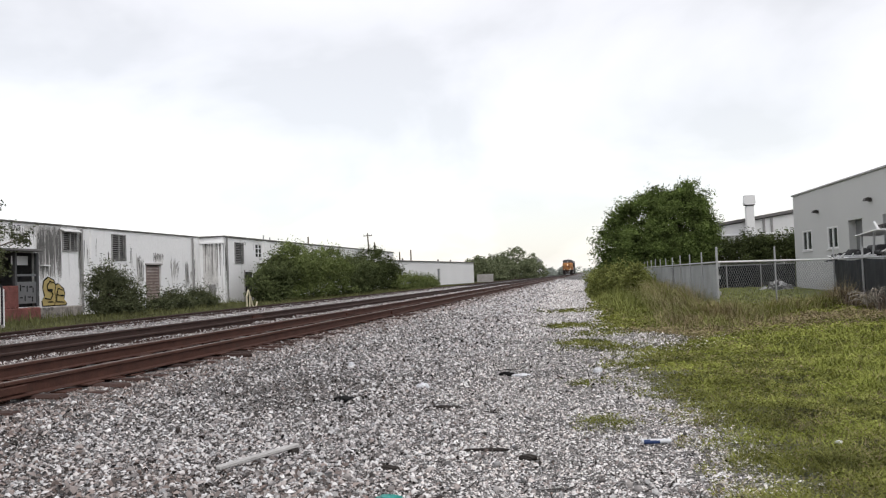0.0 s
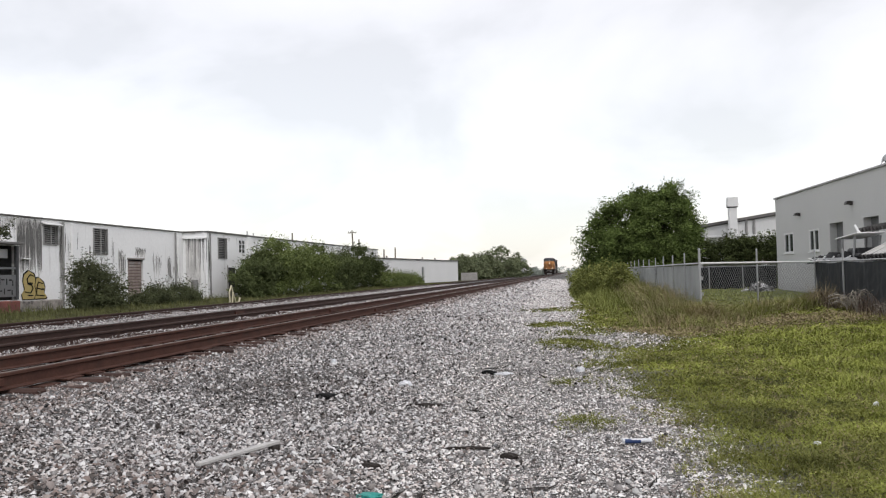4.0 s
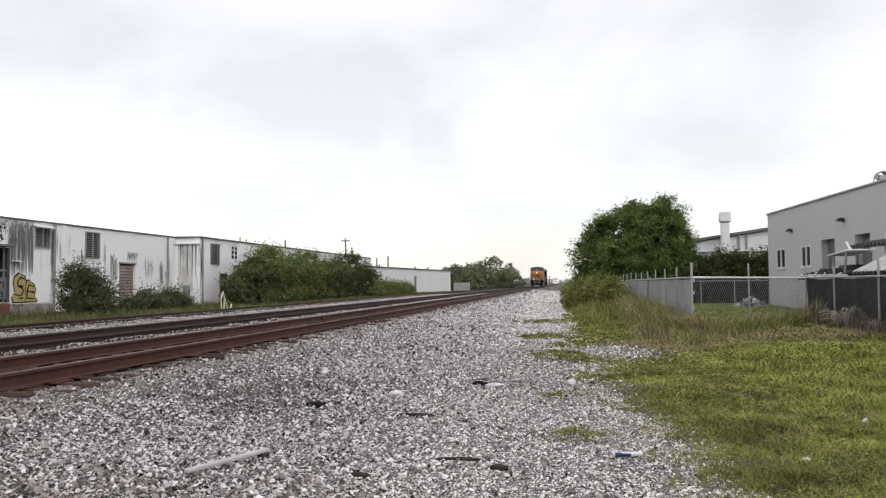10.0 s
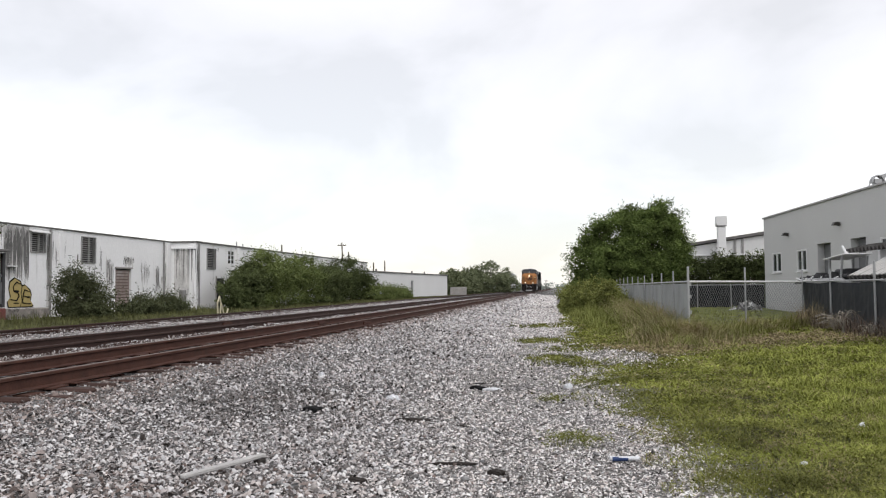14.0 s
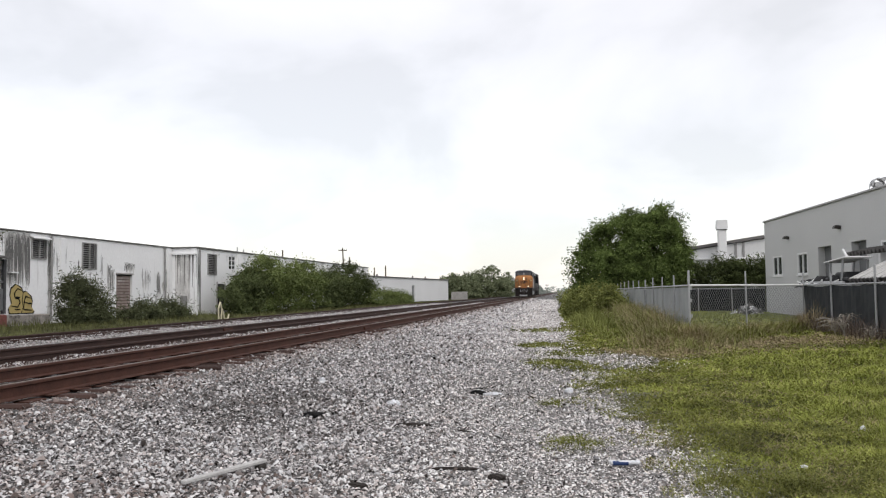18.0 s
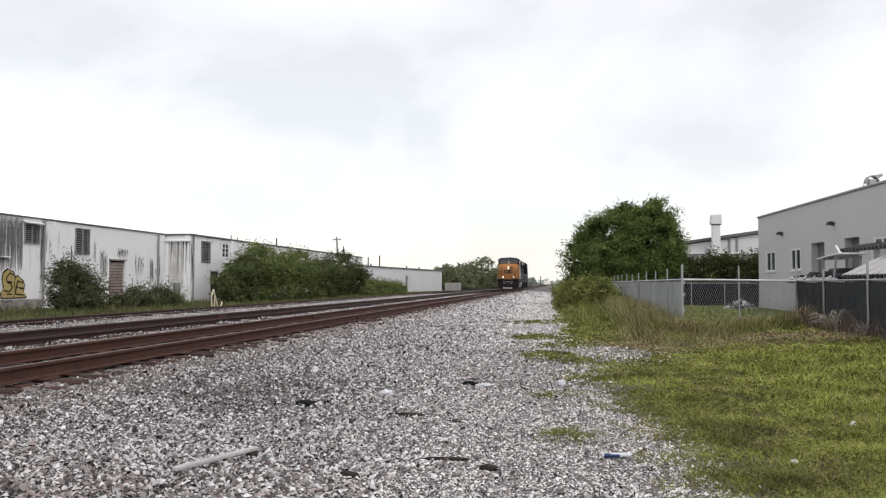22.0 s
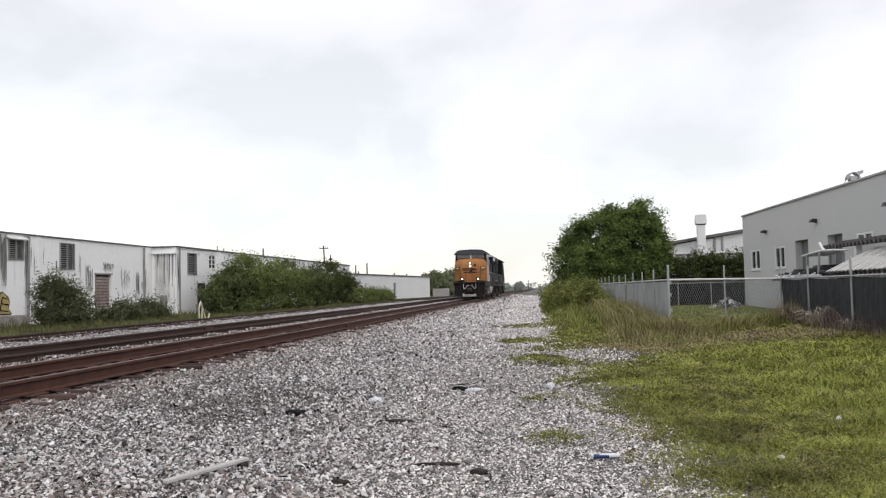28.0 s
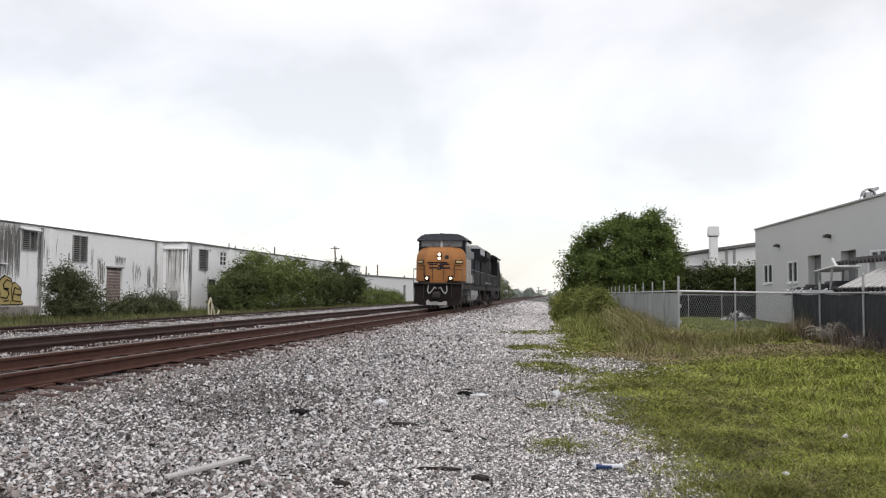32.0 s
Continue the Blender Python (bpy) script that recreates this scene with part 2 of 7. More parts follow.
M = {
    "gravel": stony("grey_ballast", (0.06, 0.058, 0.057), (0.49, 0.477, 0.475), (0.79, 0.772, 0.763)),
    "chips": stony("pale_limestone_chips", (0.035, 0.032, 0.03), (0.69, 0.667, 0.65), (0.90, 0.88, 0.865)),
    "gravel_dark": stony("dark_broken_stone", (0.015, 0.014, 0.013), (0.085, 0.078, 0.074), (0.30, 0.28, 0.27)),
    "gravel_rust": stony("rust_stained_ballast", (0.02, 0.014, 0.012), (0.25, 0.212, 0.195), (0.55, 0.50, 0.475)),
    "stone": stony("grey_stone", (0.06, 0.06, 0.06), (0.28, 0.275, 0.27), (0.6, 0.59, 0.58), "object"),
    "rail": mat("rusty_rail_steel", (0.068, 0.028, 0.019), 0.8, 0.0, vary=0.35, scale=2.5, fine=30, bump=0.2, dirt=(0.05, 0.03, 0.022), dirt_amount=0.4),
    "rail_dark": mat("dark_sunken_rail_steel", (0.046, 0.025, 0.020), 0.85, 0.0, vary=0.35, scale=2.5, fine=30, bump=0.2),
    "railtop": mat("worn_rail_head", (0.17, 0.12, 0.095), 0.45, 0.5, vary=0.3, scale=3, fine=30, bump=0.1),
    "tie": mat("rust_stained_wood_tie", (0.050, 0.029, 0.024), 0.95, vary=0.5, scale=3, fine=25, bump=0.5, per="object", per_amount=0.6),
    "white_wall": mat("stained_white_plaster", (0.81, 0.81, 0.81), 0.85, vary=0.07, scale=0.25, fine=9, bump=0.12, dirt=(0.45, 0.435, 0.42), dirt_amount=0.17, dirt_scale=1.6, streak=True),
    "white_far": mat("clean_white_plaster", (0.66, 0.66, 0.66), 0.85, vary=0.06, scale=0.2, fine=5, bump=0.1, dirt=(0.4, 0.4, 0.4), dirt_amount=0.1, dirt_scale=0.5, streak=True),
    "grey_wall": mat("light_grey_painted_wall", (0.53, 0.533, 0.527), 0.8, vary=0.05, scale=0.3, fine=12, bump=0.1, dirt=(0.33, 0.34, 0.35), dirt_amount=0.12, dirt_scale=0.5, streak=True),
    "dark_stain": mat("black_mould_stain", (0.15, 0.147, 0.142), 0.9, vary=0.4, scale=1.5, fine=12, bump=0.1),
    "soft_stain": mat("grey_weathered_wall_wash", (0.60, 0.59, 0.575), 0.9, vary=0.3, scale=1.6, fine=10, bump=0.1, dirt=(0.26, 0.25, 0.24), dirt_amount=0.55, dirt_scale=3.0, streak=True),
    "leaf_grey": leafy("grey_green_leaves", (0.085, 0.095, 0.05), 0.6),
    "coping": mat("dark_roof_edge", (0.13, 0.125, 0.12), 0.7, vary=0.3, scale=1.5, fine=15, bump=0.1),
    "louvre": mat("grey_metal_louvre", (0.27, 0.265, 0.26), 0.6, 0.2, vary=0.3, scale=2, fine=20, bump=0.1),
    # dark grey that carries the shade inside the dock
    "dock_shade": mat("shade_grey_dock_wall", (0.07, 0.07, 0.073), 0.9, vary=0.4, scale=1.2, fine=10, bump=0.05),
    "void": mat("dark_interior", (0.02, 0.02, 0.021), 0.9, vary=0.3, scale=1, fine=10, bump=0),
    "door_brown": mat("brown_slatted_door", (0.17, 0.13, 0.115), 0.8, vary=0.3, scale=2, fine=18, bump=0.2, dirt=(0.30, 0.26, 0.24), dirt_amount=0.3),
    "door_slat": mat("peeling_door_slat", (0.30, 0.24, 0.215), 0.8, vary=0.35, scale=3, fine=20, bump=0.2, dirt=(0.52, 0.49, 0.47), dirt_amount=0.4),
    "door_grey": mat("dull_grey_door", (0.15, 0.153, 0.157), 0.7, vary=0.15, scale=2, fine=18, bump=0.1),
    "concrete": mat("old_concrete", (0.32, 0.305, 0.29), 0.9, vary=0.35, scale=1.6, fine=14, bump=0.3, dirt=(0.11, 0.10, 0.09), dirt_amount=0.42, streak=True),
    "block_stained": mat("blotched_concrete_block", (0.30, 0.275, 0.25), 0.9, vary=0.4, scale=2.5, fine=14, bump=0.3, dirt=(0.05, 0.047, 0.045), dirt_amount=0.62, dirt_scale=2.2),
    "brick_red": mat("faded_red_wall", (0.19, 0.072, 0.062), 0.9, vary=0.45, scale=2.0, fine=14, bump=0.3, dirt=(0.055, 0.046, 0.042), dirt_amount=0.5, dirt_scale=1.6),
    "galv": mat("galvanised_steel", (0.37, 0.375, 0.38), 0.5, 0.15, vary=0.15, scale=3, fine=25, bump=0.05),
    "mesh_grey": mat("faded_grey_privacy_mesh", (0.285, 0.298, 0.294), 0.85, vary=0.3, scale=0.9, fine=30, bump=0.2),
    "mesh_black": mat("black_privacy_tarp", (0.082, 0.088, 0.092), 0.8, vary=0.25, scale=0.7, fine=30, bump=0.2),
    "white_metal": mat("white_painted_metal", (0.72, 0.72, 0.72), 0.5, vary=0.06, scale=1.2, fine=15, bump=0.05, dirt=(0.4, 0.36, 0.32), dirt_amount=0.1),
    "black_metal": mat("black_painted_metal", (0.025, 0.025, 0.027), 0.5, 0.2, vary=0.3, scale=2, fine=20, bump=0.05),
    "wood": mat("grey_weathered_board", (0.42, 0.41, 0.40), 0.9, vary=0.2, scale=6, fine=40, bump=0.3),
    "bark": mat("grey_brown_bark", (0.13, 0.10, 0.08), 0.95, vary=0.3, scale=3, fine=25, bump=0.5),
    "leaf_tree": leafy("dark_green_leaves", (0.104, 0.14, 0.042), 0.78),
    "leaf_bush": leafy("mid_green_leaves", (0.135, 0.165, 0.058), 0.65),
    "leaf_dull": leafy("dull_dark_green_leaves", (0.095, 0.115, 0.048), 0.65),
    "leaf_hedge": leafy("deep_green_leaves", (0.058, 0.072, 0.027), 0.6),
    # the two far leaf colours are paled to stand in for distance haze
    "leaf_far": leafy("haze_tinted_green_leaves", (0.168, 0.19, 0.108), 0.4),
    "leaf_haze": leafy("haze_paled_leaves", (0.36, 0.39, 0.35), 0.2),
    "leaf_weed": leafy("yellow_green_weeds", (0.195, 0.212, 0.065), 0.6),
    "grass": leafy("fresh_green_grass", (0.205, 0.215, 0.058), 0.62),
    "grass_lime": leafy("lime_green_grass", (0.262, 0.288, 0.068), 0.5),
    "strip_grass": leafy("dull_brown_green_grass", (0.125, 0.13, 0.055), 0.6),
    "lawn": leafy("mown_lawn_green", (0.24, 0.27, 0.075), 0.22),
    "mesh_dark": mat("mesh_with_hedge_shade", (0.010, 0.011, 0.012), 0.95, spec=0.05, vary=0.3, scale=0.7, fine=30, bump=0.2),
    "grey_edge": mat("grey_metal_roof_edge", (0.36, 0.36, 0.36), 0.6, 0.1, vary=0.2, scale=1.5, fine=15, bump=0.1),
    "grass_dry": leafy("dry_straw_grass", (0.30, 0.245, 0.145), 0.5),
    "window": glassy("dark_window_glass", (0.02, 0.023, 0.026), 0.25),
    "wire": mat("dull_fence_wire", (0.19, 0.195, 0.195), 0.7, 0.2, vary=0.2, scale=3, fine=25, bump=0),
    "grass_rough": leafy("rough_olive_grass", (0.155, 0.163, 0.048), 0.6),
    "sheet": mat("pale_weathered_sheet", (0.50, 0.49, 0.47), 0.6, 0.1, vary=0.15, scale=1.5, fine=15, bump=0.1, dirt=(0.25, 0.2, 0.17), dirt_amount=0.25),
    "yellow": mat("faded_yellow_paint", (0.42, 0.33, 0.13), 0.8, vary=0.15, scale=2, fine=15, bump=0.05),
    "black": mat("black_paint", (0.014, 0.014, 0.014), 0.9, spec=0.1, vary=0.3, scale=2, fine=15, bump=0.02),
    "lamp_head": mat("dark_bronze_lamp", (0.06, 0.055, 0.05), 0.5, 0.4, vary=0.2, scale=3, fine=20, bump=0.05),
}


# ---- mesh helpers ----
def box_bm(sx, sy, sz, cx=0, cy=0, cz=0, bevel=0.0, bm=None):
    """A box of that size round its centre, with softened edges."""
    own = bmesh.new()
    bmesh.ops.create_cube(own, size=1.0, matrix=Matrix.Translation((cx, cy, cz)) @ Matrix.Diagonal((sx, sy, sz, 1)))
    if bevel > 0:
        bmesh.ops.bevel(own, geom=own.edges[:], offset=min(bevel, 0.4 * min(sx, sy, sz)), segments=1, affect="EDGES")
    if bm is None:
        return own
    merge(bm, own)
    return bm


def merge(bm, other, m=None):
    """Adds other to bm."""
    if m is not None:
        bmesh.ops.transform(other, matrix=m, verts=other.verts[:])
    d = bpy.data.meshes.new("tmp")
    other.to_mesh(d)
    other.free()
    bm.from_mesh(d)
    bpy.data.meshes.remove(d)
    return bm


def tube_bm(p, q, r1, r2=None, seg=8, bm=None):
    """A rod from p to q."""
    p, q = Vector(p), Vector(q)
    own = bmesh.new()
    r2 = r1 if r2 is None else r2
    m = Matrix.Translation((p + q) / 2) @ (q - p).to_track_quat("Z", "Y").to_matrix().to_4x4()
    bmesh.ops.create_cone(own, cap_ends=True, segments=seg, radius1=r1, radius2=r2, depth=(q - p).length, matrix=m)
    if bm is None:
        return own
    return merge(bm, own)


def prism_bm(outline, y0, y1, bm=None, axis="y"):
    """A solid with that outline (x, z) from y0 to y1; axis x takes the outline as (y, z)."""
    own = bmesh.new()
    def v(a, b, c):
        return own.verts.new((a, c, b) if axis == "y" else (c, a, b))
    lo = [v(a, b, y0) for a, b in outline]
    hi = [v(a, b, y1) for a, b in outline]
    n = len(outline)
    own.faces.new(lo)
    own.faces.new(hi[::-1])
    for i in range(n):
        own.faces.new((lo[i], hi[i], hi[(i + 1) % n], lo[(i + 1) % n]))
    bmesh.ops.recalc_face_normals(own, faces=own.faces[:])
    if bm is None:
        return own
    return merge(bm, own)


def mesh_of(bm, name, material):
    d = bpy.data.meshes.new(name)
    bm.to_mesh(d)
    bm.free()
    d.materials.append(material)
    return d


def part(name, bm, material, parent=None, label=""):
    """One mesh object, under a thing or a part when one is given."""
    ob = new(name, mesh_of(bm, name, material))
    if parent is not None:
        ob.parent = parent
    if label:
        ob["label"] = label
    return ob


def shared(name, data, parent, m):
    ob = new(name, data)
    ob.parent = parent
    ob.matrix_basis = m
    return ob


def thing(name, at, label, category, group="", kind="", turn=0):
    ob = new(name)
    ob.matrix_basis = pose(*at, 0, 0, turn)
    return tagged(ob, label, category, group, kind)


def raw(name, verts, faces, material, smooth=False):
    """A mesh from numpy vertices and faces with equal corner counts."""
    d = bpy.data.meshes.new(name)
    verts, faces = np.asarray(verts, np.float32), np.asarray(faces, np.int32)
    n, k = faces.shape
    d.vertices.add(len(verts))
    d.vertices.foreach_set("co", verts.ravel())
    d.loops.add(n * k)
    d.loops.foreach_set("vertex_index", faces.ravel())
    d.polygons.add(n)
    d.polygons.foreach_set("loop_start", np.arange(0, n * k, k, dtype=np.int32))
    d.update(calc_edges=True)
    d.validate()
    d.materials.append(material)
    if smooth:
        d.polygons.foreach_set("use_smooth", np.ones(n, bool))
    return d


# ---- ground ----
RAIL_Z = 0.55
TRACKS = {"near": -7.195, "middle": -10.45, "far": -15.35}
PROFILE = ((-400, 0.30), (-60, 0.30), (-24, 0.28), (-18, 0.28), (-16.9, 0.30), (-16.5, 0.34), (-14.2, 0.34), (-13.4, 0.30), (-12.4, 0.30), (-11.8, 0.36),
           (-9.2, 0.36), (-8.8, 0.34), (-8.5, 0.33), (-6.1, 0.315), (-5.75, 0.29), (-5.1, 0.17), (-4.2, 0.04), (-2.5, 0.0), (0.6, 0.0), (2.2, 0.0), (4.0, -0.07), (7, -0.08), (60, -0.08), (400, -0.1))
PX, PZ = np.array([p[0] for p in PROFILE], float), np.array([p[1] for p in PROFILE], float)


def lumps(x, y, s, seed):
    """Smooth random unevenness from a few waves."""
    r = np.random.RandomState(seed)
    out = 0
    for k in range(10):
        a, f, ph = r.uniform(0, 6.28), r.uniform(0.5, 1.7) / s, r.uniform(0, 6.28)
        out = out + np.sin((x * np.cos(a) + y * np.sin(a)) * f * 6.28 + ph)
    return out / 10


def ground_z(x, y):
    x, y = np.asarray(x, float), np.asarray(y, float)
    z = np.interp(x, PX, PZ)
    soft = np.clip((x + 5.6) / 1.5, 0, 1)
    z = z + soft * 0.045 * lumps(x, y, 2.2, 3) + soft * 0.02 * lumps(x, y, 0.6, 4)
    right = np.clip((x - 1.2) / 1.2, 0, 1)
    z = z + right * (0.075 * lumps(x, y, 1.1, 6) + 0.025 * lumps(x, y, 0.35, 7))
    z = z + np.clip((x - 2.4) / 1.5, 0, 1) * (0.17 * np.clip((y - 15) / 8, 0, 1) + 0.14 * np.clip((y - 27) / 18, 0, 1))
    z = z + 0.14 * np.exp(-((x - 2.95) / 0.7) ** 2) * np.clip((y - 20) / 3, 0, 1)
    return z


def grass_edge(y):
    """Where the gravel gives way to grass."""
    y = np.asarray(y, float)
    return np.interp(y, (0, 5, 8, 10, 12, 15, 19, 22, 24, 27, 34, 44, 60, 95, 300), (1.3, 0.95, 0.75, 0.6, 0.25, 0.3, 0.45, 0.1, -0.1, 0.0, 0.0, -0.35, -0.75, -1.8, -2.2)) + 0.22 * lumps(y * 0.7, y, 3.6, 8) + 0.07 * lumps(y, y * 0.3, 0.8, 9)


def make_ground():
    xs = np.unique(np.concatenate([np.linspace(-400, -60, 8), np.linspace(-60, -17, 22), np.linspace(-17, -5.8, 57), np.linspace(-5.8, 4, 99), np.linspace(4, 14, 41), np.linspace(14, 60, 20), np.linspace(60, 400, 8)]))
    ys = np.unique(np.concatenate([np.linspace(-300, -10, 8), np.linspace(-10, 3, 14), np.linspace(3, 16, 131), np.linspace(16, 40, 121), np.linspace(40, 120, 81), np.linspace(120, 2500, 40)]))
    gx, gy = np.meshgrid(xs, ys)
    gz = ground_z(gx, gy)
    v = np.stack([gx.ravel(), gy.ravel(), gz.ravel()], -1)
    i = np.arange(len(xs) * len(ys)).reshape(len(ys), len(xs))
    f = np.stack([i[:-1, :-1].ravel(), i[:-1, 1:].ravel(), i[1:, 1:].ravel(), i[1:, :-1].ravel()], -1)
    d = raw("ground", v, f, ground_material(), True)
    return tagged(new("ground", d), "grey gravel railway bed with grassy verges", "ground", kind="structure")


def ground_material():
    """Gravel where the railway and the path run, trodden white chips, soil under the grass."""
    m = bpy.data.materials.new("gravel_and_soil")
    m.use_nodes = True
    nt = m.node_tree
    b = nt.nodes["Principled BSDF"]
    ln = nt.links.new
    tc = nt.nodes.new("ShaderNodeTexCoord")
    sep = nt.nodes.new("ShaderNodeSeparateXYZ")
    ln(tc.outputs["Object"], sep.inputs[0])
    def noise_at(s, d=4.0, r=0.55):
        n = nt.nodes.new("ShaderNodeTexNoise")
        n.inputs["Scale"].default_value, n.inputs["Detail"].default_value, n.inputs["Roughness"].default_value = s, d, r
        ln(tc.outputs["Object"], n.inputs["Vector"])
        return n.outputs["Fac"]
    def cells(s, feature="F1"):
        n = nt.nodes.new("ShaderNodeTexVoronoi")
        n.inputs["Scale"].default_value, n.feature = s, feature
        ln(tc.outputs["Object"], n.inputs["Vector"])
        return n
    def ramp(fac, stops):
        r = nt.nodes.new("ShaderNodeValToRGB")
        e = r.color_ramp.elements
        while len(e) < len(stops):
            e.new(0.5)
        for el, (p, c) in zip(e, stops):
            el.position, el.color = p, (*c, 1)
        ln(fac, r.inputs["Fac"])
        return r.outputs["Color"]
    def mixc(fac, a, c):
        n = nt.nodes.new("ShaderNodeMix")
        n.data_type = "RGBA"
        ln(fac, n.inputs["Factor"])
        for sock, val in ((n.inputs["A"], a), (n.inputs["B"], c)):
            if isinstance(val, tuple):
                sock.default_value = (*val, 1)
            else:
                ln(val, sock)
        return n.outputs["Result"]
    def math(op, a, c=None, d=None):
        n = nt.nodes.new("ShaderNodeMath")
        n.operation = op
        for sock, val in zip(n.inputs, (a, c, d)):
            if val is None:
                continue
            if isinstance(val, (int, float)):
                sock.default_value = val
            else:
                ln(val, sock)
        return n.outputs[0]
    def span(val, lo, hi):
        n = nt.nodes.new("ShaderNodeMapRange")
        n.inputs["From Min"].default_value, n.inputs["From Max"].default_value = lo, hi
        ln(val, n.inputs["Value"])
        return n.outputs["Result"]
    vor = cells(27.0)
    hue = nt.nodes.new("ShaderNodeSeparateColor")
    ln(vor.outputs["Color"], hue.inputs[0])
    # ramp kept dark: shade in the gaps between loose stones is painted here
    stones = ramp(hue.outputs[0], ((0.0, (0.05, 0.048, 0.047)), (0.35, (0.16, 0.155, 0.152)), (0.75, (0.33, 0.32, 0.315)), (1.0, (0.55, 0.537, 0.53))))
    patch = noise_at(0.35, 5.0, 0.6)
    base = mixc(span(patch, 0.42, 0.75), stones, (0.36, 0.35, 0.343))
    # white limestone chips along the trodden strip, darkened for shade between loose chips
    chips = cells(34.0)
    ch = nt.nodes.new("ShaderNodeSeparateColor")
    ln(chips.outputs["Color"], ch.inputs[0])
    white = ramp(ch.outputs[0], ((0.0, (0.12, 0.114, 0.107)), (0.5, (0.34, 0.325, 0.31)), (1.0, (0.62, 0.595, 0.57))))
    ragged = math("ADD", sep.outputs["X"], math("MULTIPLY_ADD", noise_at(0.5, 5.0, 0.65), 4.2, -2.1))
    strip = math("MULTIPLY", span(ragged, -2.9, -1.2), span(noise_at(0.9, 5.0, 0.65), 0.30, 0.62))
    base = mixc(strip, base, white)
    soil = ramp(noise_at(1.2, 6.0, 0.65), ((0.3, (0.055, 0.06, 0.022)), (0.55, (0.11, 0.11, 0.042)), (0.75, (0.20, 0.165, 0.10))))
    right = span(ragged, 0.75, 1.7)
    left = span(math("MULTIPLY_ADD", noise_at(0.8), 1.2, sep.outputs["X"]), -15.8, -16.6)
    base = mixc(right, base, soil)
    base = mixc(left, base, soil)
    ln(base, b.inputs["Base Color"])
    b.inputs["Roughness"].default_value = 0.95
    b.inputs["Specular IOR Level"].default_value = 0.2
    bp = nt.nodes.new("ShaderNodeBump")
    bp.inputs["Strength"].default_value, bp.inputs["Distance"].default_value = 0.9, 0.03
    inv = math("MULTIPLY", vor.outputs["Distance"], -14.0)
    ln(math("ADD", inv, noise_at(60.0)), bp.inputs["Height"])
    ln(bp.outputs["Normal"], b.inputs["Normal"])
    return m


make_ground()


# ---- railway tracks ----
RAIL_OUT = ((-0.075, 0), (0.075, 0), (0.075, 0.012), (0.012, 0.03), (0.009, 0.135), (0.037, 0.15), (0.037, 0.178), (0.028, 0.185), (-0.028, 0.185), (-0.037, 0.178), (-0.037, 0.15), (-0.009, 0.135), (-0.012, 0.03), (-0.075, 0.012))


def make_track(name, xc, drop, y0, y1, ties_to, label, steel="rail"):
    tr = thing("railway_track", (xc, 0, 0), label, "railway track", kind="structure")
    top = RAIL_Z - drop
    for sx in (-0.7525, 0.7525):
        for a, b in ((y0, 8), (8.006, 26), (26.006, 60), (60.006, y1)):
            bm = prism_bm([(x + sx, z + top - 0.185) for x, z in RAIL_OUT], a, b)
            r = part("rail", bm, M[steel], tr)
            part("rail_head", box_bm(0.052, b - a, 0.006, sx, (a + b) / 2, top + 0.003, 0.002), M["railtop" if steel == "rail" else steel], r, "worn brown rail head")
        for jy in (8, 26, 60):
            part("joint_bar", box_bm(0.05, 0.7, 0.09, sx + (0.03 if sx < 0 else 0.03), jy, top - 0.10, 0.008), M["rail"], tr)
    tie = mesh_of(box_bm(2.6, 0.2, 0.17, 0, 0, 0, 0.03), "tie", M["tie"])
    plate = mesh_of(box_bm(0.2, 0.34, 0.02, 0, 0, 0, 0.004), "tie_plate", M["rail"])
    rnd = random.Random(xc)
    y = y0
    while y < ties_to:
        t = shared("tie", tie, tr, pose(rnd.uniform(-0.14, 0.1), y, top - 0.185 - 0.098 + rnd.uniform(-0.035, 0.008), rnd.uniform(-3, 3), rnd.uniform(-0.8, 0.8), rnd.uniform(-2.5, 2.5)))
        if y < 32 and drop < 0.03:
            for sx in (-0.7525, 0.7525):
                shared("tie_plate", plate, t, pose(sx, 0, 0.092))
        y += 0.53 + rnd.uniform(-0.02, 0.02)
    return tr


make_track("near", TRACKS["near"], 0.0, 0.5, 900, 75, "rusty railway track on weathered timber ties in grey ballast")
make_track("middle", TRACKS["middle"], 0.02, 0.5, 900, 60, "rusty siding track half sunk in grey ballast", "rail_dark")
make_track("far", TRACKS["far"], 0.11, 4, 260, 50, "old disused track sunk in gravel and grass", "rail_dark")

# ---- warehouse on the far side of the tracks ----
WALL_A, WALL_B = -25.5, -23.8


